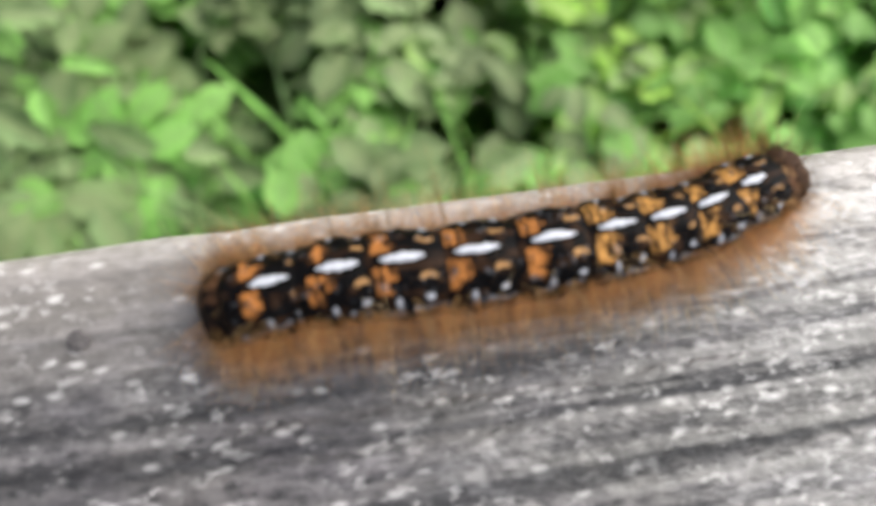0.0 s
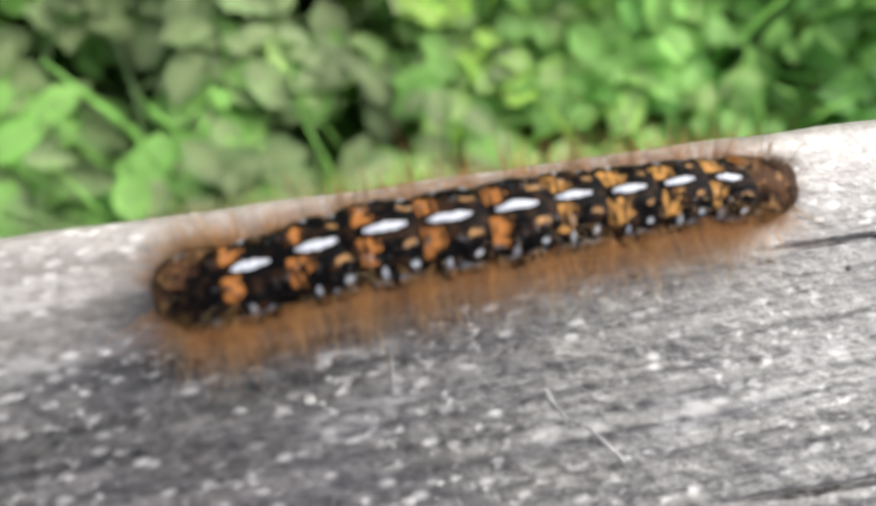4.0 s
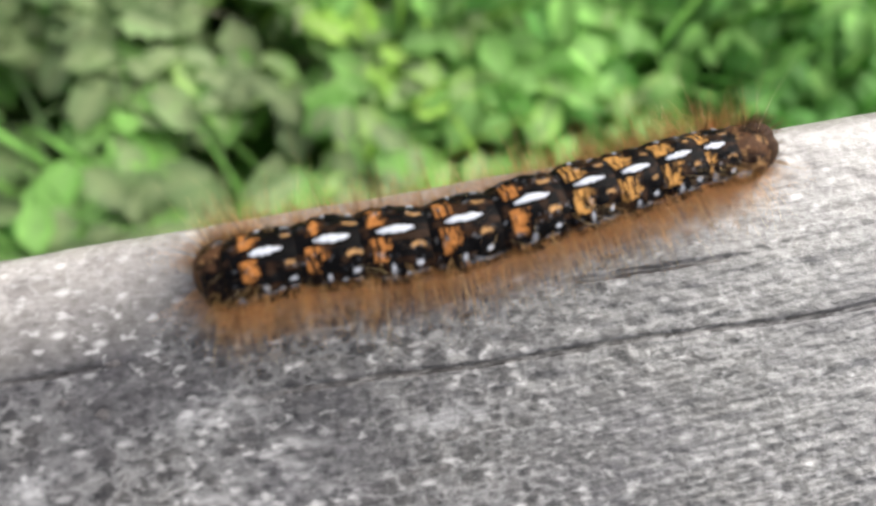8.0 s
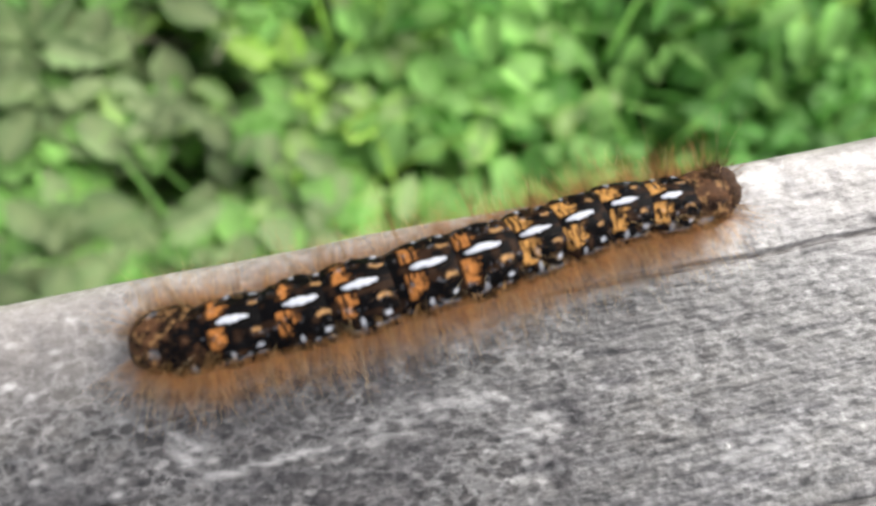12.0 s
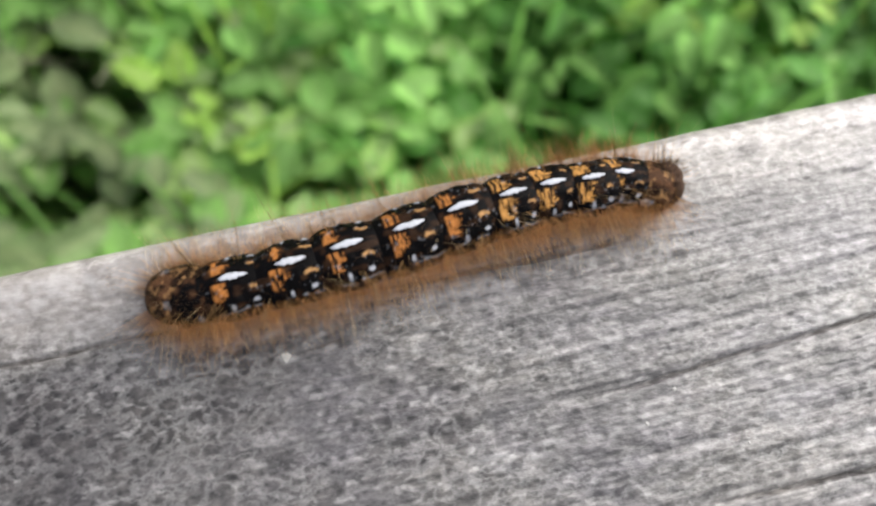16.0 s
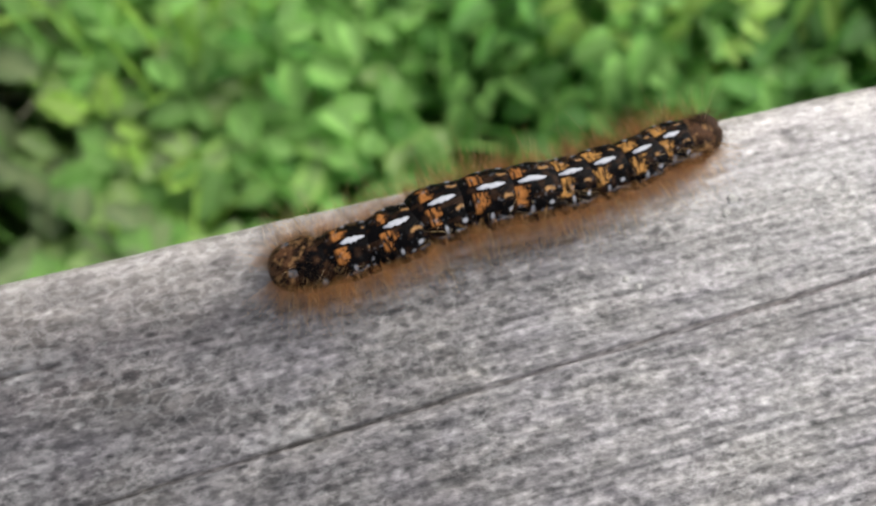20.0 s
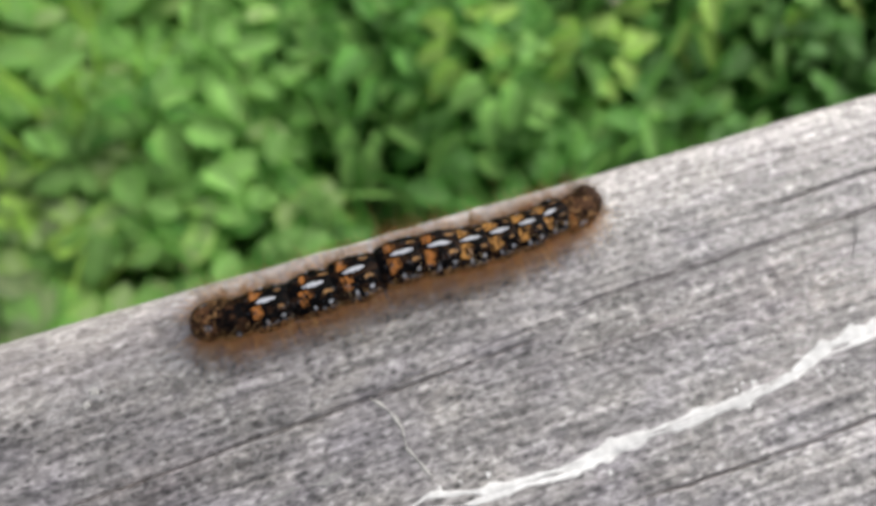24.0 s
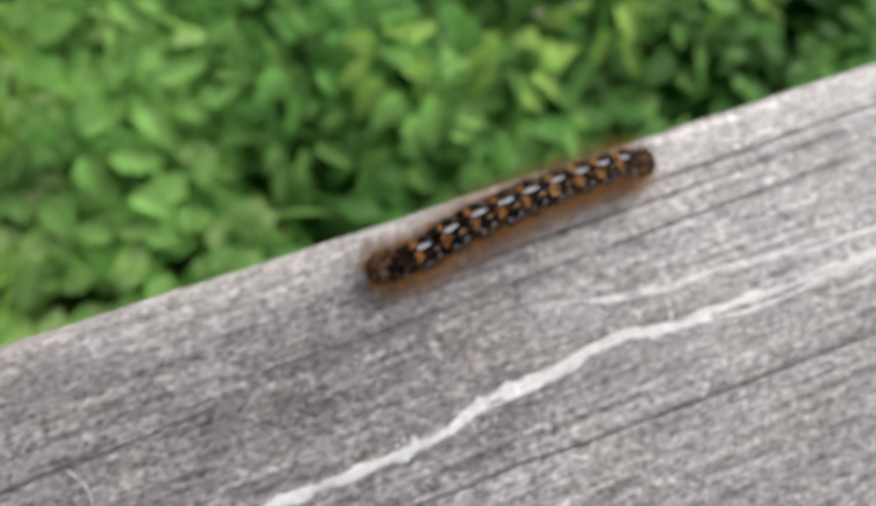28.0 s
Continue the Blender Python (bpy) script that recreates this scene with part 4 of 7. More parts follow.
# ---- where the weeds differ: dark gaps and bright clumps, by their place ----
HOLES = [(-0.13, 0.28, 0.026), (-0.07, 0.25, 0.046), (-0.09, 0.20, 0.026), (0.03, 0.21, 0.028), (0.08, 0.30, 0.036), (0.12, 0.285, 0.02), (0.085, 0.205, 0.036), (0.05, 0.165, 0.03), (0.125, 0.185, 0.034), (0.24, 0.17, 0.034), (0.19, 0.22, 0.022), (0.30, 0.165, 0.026), (0.36, 0.19, 0.02), (0.13, 0.25, 0.02),
         (0.16, 0.26, 0.016), (0.22, 0.35, 0.024), (0.315, 0.255, 0.017), (0.475, 0.27, 0.012), (0.49, 0.19, 0.014), (0.52, 0.18, 0.016), (0.74, 0.125, 0.03), (0.85, 0.15, 0.03),
         (0.39, 0.22, 0.018), (0.74, 0.20, 0.022), (0.92, 0.17, 0.026), (0.98, 0.23, 0.026), (0.26, 0.40, 0.026), (0.40, 0.39, 0.02), (0.205, 0.285, 0.016), (-0.05, 0.32, 0.022),
         (0.487, 0.205, 0.018), (0.455, 0.165, 0.022), (0.26, 0.185, 0.020), (0.35, 0.165, 0.022), (0.305, 0.20, 0.014), (0.60, 0.24, 0.016), (0.56, 0.165, 0.016)]


def in_gap(x, y, z):
    """Whether a leaf's place lies in one of the leaning gaps between the weeds."""
    back = y - 0.38 * (-0.5 - z)
    return any((x - a) ** 2 + (back - b) ** 2 < c * c for a, b, c in HOLES)


def tone_weights(x, y):
    """How likely each tone is here: lime, fresh, deep, olive."""
    if x < -0.02:
        return (0.0, 0.35, 0.5, 1.0)
    if x < 0.13:
        return (0.05, 0.25, 0.3, 1.2)
    if x < 0.24:
        return (1.0, 0.8, 0.0, 0.1) if y < 0.34 else (0.5, 0.7, 0.4, 0.05)
    if x < 0.42:
        return (0.3, 1.0, 0.35, 0.0) if y > 0.27 else (0.0, 0.4, 1.1, 0.0)
    if y < 0.15:
        return (0.05, 0.6, 0.8, 0.0)
    if y < 0.27:
        return (0.35, 1.0, 0.3, 0.0)
    return (0.12, 0.9, 0.9, 0.0)


# ---- the weeds behind and below the rail ----
def leaf_mesh(name, long, wide, lobe, cup, seed, notch=0.0, ns=9, nc=7):
    """A leaf in the xy plane, its stalk at the origin, tip along +x; folded at the midrib and curled."""
    s, c = np.linspace(0, 1, ns), np.linspace(-1, 1, nc)
    S, C = np.meshgrid(s, c, indexing="ij")
    shape = np.sin(math.pi * np.clip(S, 0.02, 0.985) ** lobe) ** 0.75
    shape = shape * (1 + 0.20 * np.cos(S * 24 + seed) * (np.abs(C) > 0.9))
    X = S * long - notch * long * (np.abs(C) ** 2) * (1 - S) ** 3
    Y = C * wide / 2 * shape
    Z = cup * long * (np.abs(C) ** 1.5) * 0.22 * shape - cup * long * 0.35 * S ** 2 + 0.02 * long * np.sin(S * 9 + C * 4 + seed)
    me = raw_mesh(name, np.stack([X, Y, Z], -1).reshape(-1, 3), grid_faces(ns, nc))
    attribute(me, "vein", np.where(np.abs(C) < 0.1, 0.7, 0.0) + 0.18 * (np.cos(S * 30 + np.abs(C) * 8) > 0.75))
    return me


LEAF_SHAPES = [
    (0.038, 0.026, 0.62, 0.5, 1, 0.2), (0.031, 0.023, 0.58, 0.35, 2, 0.25), (0.046, 0.022, 0.72, 0.6, 3, 0.1), (0.027, 0.016, 0.8, 0.4, 4, 0.0),
]


def leaf_set(material_of_leaf):
    made = []
    for shape in LEAF_SHAPES:
        me = leaf_mesh("leaf", *shape)
        me.materials.append(material_of_leaf)
        made.append(me)
    return made


LEAVES = {"lime": leaf_set(LEAF_LIME), "fresh": leaf_set(LEAF_FRESH), "deep": leaf_set(LEAF_DEEP), "olive": leaf_set(LEAF_OLIVE), "dry": leaf_set(STRAW)}


def stem_mesh(points, thick):
    """A tapered stalk along points."""
    p = np.array(points)
    n, sides = len(p), 6
    a = np.linspace(0, 2 * math.pi, sides, endpoint=False)
    r = thick * np.linspace(1, 0.45, n)
    V = p[:, None, :] + r[:, None, None] * np.stack([np.cos(a), np.sin(a), a * 0], 1)[None]
    return raw_mesh("stem", V.reshape(-1, 3), grid_faces(n, sides, wrap=True))


def weed(x, y, high, spread, count, tone, seed, label, scale=1.0):
    """A leafy weed: a leaning stalk with leaves on short stalks all round it, more of them near the top."""
    g = random.Random(seed)
    thing = tagged(new("weed"), label, "plant", group="weeds behind the rail")
    thing.location = (x, y, GROUND - 0.005)
    lean = Vector((g.uniform(-0.15, 0.15), g.uniform(-0.15, 0.15), 0)) * high
    spine = [Vector((0, 0, 0)) + lean * s * s + Vector((0, 0, high * s)) for s in (0, 0.25, 0.5, 0.75, 1)]
    part("stem", stem_mesh(spine, 0.0022), STALK, thing)
    for k in range(count):
        s = 1 - 0.75 * (k / count) ** 1.3
        base = lean * s * s + Vector((0, 0, high * s))
        turn = k * 2.399 + g.uniform(-0.4, 0.4)
        out = spread * (0.25 + 0.75 * (1 - s) + 0.35 * g.random())
        at = base + Vector((math.cos(turn), math.sin(turn), 0)) * out + Vector((0, 0, 0.4 * out - 0.1 * out * g.random()))
        size = g.uniform(0.75, 1.25) * scale
        twist = Euler((g.uniform(-0.4, 0.4), g.uniform(-0.25, 0.5), turn + g.uniform(-0.5, 0.5)))
        shape = g.choice(LEAVES[tone])
        if in_gap(x + at.x, y + at.y, GROUND + at.z):
            continue
        leaf = new("leaf", shape)
        leaf.parent = thing
        leaf.matrix_local = Matrix.Translation(at) @ twist.to_matrix().to_4x4() @ Matrix.Scale(size, 4)
    return thing


TONE_WORDS = {"lime": "bright yellow-green leafy weed behind the rail", "fresh": "fresh green leafy weed behind the rail",
              "deep": "deep green leafy weed in the shade", "olive": "dull olive-green weed behind the rail"}
pick = random.Random(5)
spots = []
for k in range(1600):
    x, y = pick.uniform(-0.42, 1.22), pick.uniform(0.10, 0.56)
    if any((x - a) ** 2 + (y - b) ** 2 < 0.050 ** 2 for a, b in spots):
        continue
    if any((x - a) ** 2 + (y - b) ** 2 < c ** 2 for a, b, c in HOLES):
        continue
    spots.append((x, y))
for k, (x, y) in enumerate(spots):
    weights = tone_weights(x, y)
    tone = pick.choices(("lime", "fresh", "deep", "olive"), weights)[0]
    high = pick.uniform(0.13, 0.24) - 0.12 * max(0.0, y - 0.3) - (0.06 if y < 0.17 and x > 0.15 else 0.0)
    weed(x, y, high, pick.uniform(0.035, 0.06), pick.choice((16, 18, 20)) if x < 0.3 else pick.choice((22, 24, 26)), tone, 900 + k, TONE_WORDS[tone], 0.95 if x < 0.3 else 0.78)
for k, (x, y) in enumerate(((-0.15, 0.31), (0.04, 0.30), (-0.02, 0.23), (0.10, 0.255), (-0.08, 0.29), (0.02, 0.195), (0.11, 0.225), (0.06, 0.245), (0.145, 0.30), (0.0, 0.205), (0.17, 0.295), (0.75, 0.31))):
    weed(x, y - 0.03, 0.12 + 0.03 * (k % 3), 0.035, 9, "dry", 400 + k, "withered pale tan weed among green ones", 0.36)


def undergrowth(count, seed, along, above, clump, long=0.015, deep=(-0.1, 0.72)):
    """The low, dense leaves under the weeds, uncountable: one mesh."""
    g = np.random.default_rng(seed)
    base = leaf_mesh("small", long, long * 0.8, 0.65, 0.5, 2, 0.1, 4, 3)
    n = len(base.vertices)
    co = np.zeros(n * 3, np.float32)
    base.vertices.foreach_get("co", co)
    co = co.reshape(n, 3)
    faces = np.array([p.vertices[:] for p in base.polygons])
    vein = np.zeros(n, np.float32)
    base.attributes["vein"].data.foreach_get("value", vein)
    x = g.uniform(*along, count) + g.normal(0, 0.06, count)
    y = g.uniform(*deep, count) + np.where(g.random(count) < 0.15, np.abs(g.normal(0, 0.25, count)), 0)
    z = GROUND + g.uniform(*above, count)
    grown = fractal(x * 15, y * 15, 70 + clump)  # it grows in clumps
    z = np.where(grown > 0.36, z + 0.05 * (grown - 0.5), GROUND + 0.02)
    for hx, hy, hr in HOLES:
        z = np.where((x - hx) ** 2 + (y - 0.38 * (-0.5 - z) - hy) ** 2 < (hr * 1.05) ** 2, GROUND + 0.05, z)
    yaw, tilt, size = g.uniform(0, 6.283, count), g.uniform(-0.4, 0.4, count), g.uniform(0.7, 1.5, count)
    cy, sy, ct, st = np.cos(yaw), np.sin(yaw), np.cos(tilt), np.sin(tilt)
    px = co[None, :, 0] * ct[:, None] + co[None, :, 2] * st[:, None]
    pz = -co[None, :, 0] * st[:, None] + co[None, :, 2] * ct[:, None]
    py = np.repeat(co[None, :, 1], count, 0)
    V = np.stack([(px * cy[:, None] - py * sy[:, None]) * size[:, None] + x[:, None], (px * sy[:, None] + py * cy[:, None]) * size[:, None] + y[:, None], pz * size[:, None] + z[:, None]], -1)
    F = (faces[None] + (np.arange(count) * n)[:, None, None]).reshape(-1, 4)
    bpy.data.meshes.remove(base)
    me = raw_mesh("undergrowth", V.reshape(-1, 3), F)
    attribute(me, "vein", np.tile(vein, count))
    return me


tagged(part("undergrowth", undergrowth(13000, 3, (0.30, 1.5), (0.05, 0.16), 0, 0.026), LEAF_DEEP), "low dense dark green leaves covering the soil", "undergrowth", kind="stuff")
tagged(part("undergrowth", undergrowth(8000, 4, (-0.3, 0.34), (0.08, 0.18), 5, 0.028, (0.02, 0.55)), LEAF_FRESH), "low dense fresh green leaves covering the soil", "undergrowth", kind="stuff")
tagged(part("undergrowth", undergrowth(3500, 6, (0.08, 0.32), (0.06, 0.17), 12, 0.026, (0.05, 0.5)), LEAF_PALE), "low dense pale green leaves covering the soil", "undergrowth", kind="stuff")
tagged(part("undergrowth", undergrowth(9000, 5, (-0.5, 0.12), (0.09, 0.19), 9, 0.030, (0.02, 0.55)), LEAF_OLIVE), "low dense olive leaves covering the soil", "undergrowth", kind="stuff")


tagged(part("undergrowth", undergrowth(9000, 8, (-2.0, 2.8), (0.0, 0.1), 3, 0.03, (-1.8, 2.3)), LEAF_DEEP), "scattered low green leaves on the open ground", "undergrowth", kind="stuff")


def blades(count, area, lens, seed, width):
    """Grass blades as tapered bent strips, one mesh."""
    g = np.random.default_rng(seed)
    rings = 6
    x, y = g.uniform(area[0], area[1], count), g.uniform(area[2], area[3], count)
    ln, yaw, lean = g.uniform(*lens, count), g.uniform(0, 6.283, count), g.uniform(0.05, 0.55, count)
    for hx, hy, hr in HOLES:
        ln = np.where((x - hx) ** 2 + (y - hy - 0.01) ** 2 < (hr * 1.5) ** 2, 0.02, ln)
    s = np.linspace(0, 1, rings)
    out = lean[:, None] * ln[:, None] * s[None] ** 2
    px, py = x[:, None] + np.cos(yaw)[:, None] * out, y[:, None] + np.sin(yaw)[:, None] * out
    pz = GROUND + ln[:, None] * s[None] * (1 - 0.25 * lean[:, None] * s[None])
    w = width * (1 - s[None] ** 2 * 0.92) * g.uniform(0.6, 1.3, count)[:, None] / 2
    sx, sy = -np.sin(yaw)[:, None] * w, np.cos(yaw)[:, None] * w
    V = np.stack([np.stack([px - sx, py - sy, pz], -1), np.stack([px, py, pz - 0.25 * w], -1), np.stack([px + sx, py + sy, pz], -1)], 2)
    one = grid_faces(rings, 3)
    F = (one[None] + (np.arange(count) * rings * 3)[:, None, None]).reshape(-1, 4)
    me = raw_mesh("blades", V.reshape(-1, 3), F)
    attribute(me, "vein", np.zeros(len(V.reshape(-1, 3))))
    return me


for count, area, lens, wide, leaf, words in (
        (900, (-0.08, 0.75, 0.06, 0.5), (0.12, 0.27), 0.010, LEAF_FRESH, "upright fresh green grass blades among the weeds"),
        (1500, (-0.5, 0.14, 0.06, 0.5), (0.12, 0.26), 0.010, LEAF_OLIVE, "upright dull olive grass blades among the weeds"),
        (450, (0.12, 0.27, 0.16, 0.40), (0.12, 0.27), 0.011, LEAF_LIME, "upright yellow-green grass blades among the weeds"),
        (1500, (0.4, 1.3, 0.06, 0.5), (0.10, 0.24), 0.008, LEAF_DEEP, "upright deep green grass blades among the weeds")):
    tagged(part("grass", blades(count, area, lens, 11 + count, wide), leaf), words, "grass", kind="stuff")
tagged(part("grass", blades(9000, (-2.2, 3.0, -2.0, 2.6), (0.05, 0.16), 21, 0.006), LEAF_DEEP), "thin low grass on the open ground around", "grass", kind="stuff")
for area, count in (((0.02, 0.07, 0.22, 0.34), 50), ((0.10, 0.15, 0.26, 0.36), 70)):
    tagged(part("dry_grass", blades(count, area, (0.14, 0.27), 12 + count, 0.0065), STRAW), "pale dry grass stalks among the weeds", "grass", kind="stuff")


# ---- all that moves ----
def motions():
    walk(CATERPILLAR, [
        (0.0, pose(0.01163, -0.00502, 0)),
        (0.5, pose(0.01975, -0.00537, 0)),
        (1.0, pose(0.02560, -0.00488, 0)),
        (1.5, pose(0.03443, -0.00545, 0)),
        (2.0, pose(0.04360, -0.00564, 0)),
        (2.5, pose(0.05197, -0.00439, 0)),
        (4.5, pose(0.08396, -0.00522, 0)),
        (5.0, pose(0.09311, -0.00520, 0)),
        (5.5, pose(0.10155, -0.00495, 0)),
        (6.0, pose(0.10834, -0.00447, 0)),
        (6.5, pose(0.11766, -0.00540, 0)),
        (7.0, pose(0.12743, -0.00580, 0)),
        (7.5, pose(0.13468, -0.00482, 0)),
        (8.0, pose(0.14460, -0.00399, 0)),
        (8.5, pose(0.15425, -0.00367, 0)),
        (9.0, pose(0.16075, -0.00320, 0)),
        (9.5, pose(0.17072, -0.00427, 0)),
        (10.0, pose(0.17991, -0.00456, 0)),
        (10.5, pose(0.18684, -0.00513, 0)),
        (11.0, pose(0.19644, -0.00537, 0)),
        (11.5, pose(0.20644, -0.00454, 0)),
        (12.0, pose(0.21326, -0.00456, 0)),
        (12.5, pose(0.22181, -0.00418, 0)),
        (14.5, pose(0.25678, -0.00519, 0)),
        (15.0, pose(0.26466, -0.00527, 0)),
        (15.5, pose(0.27227, -0.00495, 0)),
        (16.0, pose(0.28218, -0.00517, 0)),
        (16.5, pose(0.29012, -0.00520, 0)),
        (17.0, pose(0.29759, -0.00513, 0)),
        (17.5, pose(0.30757, -0.00431, 0)),
        (18.0, pose(0.31650, -0.00446, 0)),
        (18.5, pose(0.32382, -0.00407, 0)),
        (19.0, pose(0.33388, -0.00453, 0)),
        (19.5, pose(0.34437, -0.00458, 0)),
        (20.0, pose(0.35057, -0.00405, 0)),
        (20.5, pose(0.36034, -0.00452, 0)),
        (21.0, pose(0.37054, -0.00433, 0)),
        (21.5, pose(0.37782, -0.00376, 0)),
        (22.0, pose(0.38741, -0.00387, 0)),
        (22.5, pose(0.39718, -0.00458, 0)),
        (24.5, pose(0.43182, -0.00572, 0)),
        (25.0, pose(0.43982, -0.00540, 0)),
        (25.5, pose(0.45081, -0.00562, 0)),
        (26.0, pose(0.45906, -0.00596, 0)),
        (26.5, pose(0.46741, -0.00625, 0)),
        (27.0, pose(0.47759, -0.00513, 0)),
        (27.5, pose(0.48573, -0.00487, 0)),
        (28.0, pose(0.49346, -0.00526, 0)),
    ])
    walk(RINGS[0], [
        (0.0, pose(-0.02251, -0.00176, 0.00010, -12.0, 0, 7.4)),
        (0.5, pose(-0.02493, -0.00176, 0.00010, -12.0, 0, 2.0)),
        (1.0, pose(-0.02350, -0.00185, 0.00010, -12.0, 0, 1.5)),
        (1.5, pose(-0.02277, -0.00069, 0.00010, -12.0, 0, 2.2)),
        (2.0, pose(-0.02495, -0.00021, 0.00010, -12.0, 0, 2.0)),
        (2.5, pose(-0.02677, -0.00129, 0.00010, -12.0, 0, 5.5)),
        (4.5, pose(-0.02215, -0.00213, 0.00010, -12.0, 0, 4.6)),
        (5.0, pose(-0.02376, -0.00072, 0.00010, -12.0, 0, 4.8)),
        (5.5, pose(-0.02611, -0.00042, 0.00010, -12.0, 0, -0.8)),
        (6.0, pose(-0.02339, -0.00140, 0.00010, -12.0, 0, 0.3)),
        (6.5, pose(-0.02407, -0.00133, 0.00010, -12.0, 0, -1.8)),
        (7.0, pose(-0.02722, -0.00153, 0.00010, -12.0, 0, -1.0)),
        (7.5, pose(-0.02393, -0.00218, 0.00010, -12.0, 0, 4.4)),
        (8.0, pose(-0.02503, -0.00170, 0.00010, -12.0, 0, 4.4)),
        (8.5, pose(-0.02940, -0.00239, 0.00010, -12.0, 0, 0.9)),
        (9.0, pose(-0.02470, -0.00349, 0.00010, -12.0, 0, 8.3)),
        (9.5, pose(-0.02675, -0.00221, 0.00010, -12.0, 0, 4.5)),
        (10.0, pose(-0.02840, -0.00177, 0.00010, -12.0, 0, 3.6)),
        (10.5, pose(-0.02417, -0.00150, 0.00010, -12.0, 0, 4.5)),
        (11.0, pose(-0.02448, -0.00107, 0.00010, -12.0, 0, 8.3)),
        (11.5, pose(-0.02921, -0.00138, 0.00010, -12.0, 0, -1.8)),
        (12.0, pose(-0.02709, -0.00251, 0.00010, -12.0, 0, 1.7)),
        (12.5, pose(-0.02539, -0.00307, 0.00010, -12.0, 0, 8.9)),
        (14.5, pose(-0.02744, -0.00154, 0.00010, -12.0, 0, 5.7)),
        (15.0, pose(-0.02865, -0.00169, 0.00010, -12.0, 0, -0.3)),
        (15.5, pose(-0.02551, -0.00260, 0.00010, -12.0, 0, 3.7)),
        (16.0, pose(-0.02835, -0.00202, 0.00010, -12.0, 0, -0.1)),
        (16.5, pose(-0.02786, -0.00154, 0.00010, -12.0, 0, 2.1)),
        (17.0, pose(-0.02545, -0.00177, 0.00010, -12.0, 0, 6.6)),
        (17.5, pose(-0.02761, -0.00121, 0.00010, -12.0, 0, -4.4)),
        (18.0, pose(-0.02871, -0.00190, 0.00010, -12.0, 0, -1.3)),
        (18.5, pose(-0.02489, -0.00287, 0.00010, -12.0, 0, 7.4)),
        (19.0, pose(-0.02683, 0.00014, 0.00010, -12.0, 0, -6.0)),
        (19.5, pose(-0.02849, -0.00060, 0.00010, -12.0, 0, -5.4)),
        (20.0, pose(-0.02620, -0.00304, 0.00010, -12.0, 0, 5.0)),
        (20.5, pose(-0.02605, -0.00137, 0.00010, -12.0, 0, -1.8)),
        (21.0, pose(-0.02761, -0.00189, 0.00010, -12.0, 0, 0.2)),
        (21.5, pose(-0.02474, -0.00204, 0.00010, -12.0, 0, 2.8)),
        (22.0, pose(-0.02586, -0.00133, 0.00010, -12.0, 0, 1.6)),
        (22.5, pose(-0.02716, -0.00151, 0.00010, -12.0, 0, 3.2)),
        (24.5, pose(-0.03178, -0.00089, 0.00010, -12.0, 0, -0.3)),
        (25.0, pose(-0.02763, -0.00271, 0.00010, -12.0, 0, 1.6)),
        (25.5, pose(-0.02952, -0.00298, 0.00010, -12.0, 0, 9.7)),
        (26.0, pose(-0.02848, -0.00252, 0.00010, -12.0, 0, 5.7)),
        (26.5, pose(-0.02664, -0.00340, 0.00010, -12.0, 0, 9.1)),
        (27.0, pose(-0.02772, -0.00424, 0.00010, -12.0, 0, 14.9)),
        (27.5, pose(-0.02810, -0.00426, 0.00010, -12.0, 0, 11.3)),
        (28.0, pose(-0.02757, -0.00404, 0.00010, -12.0, 0, 5.3)),
    ])
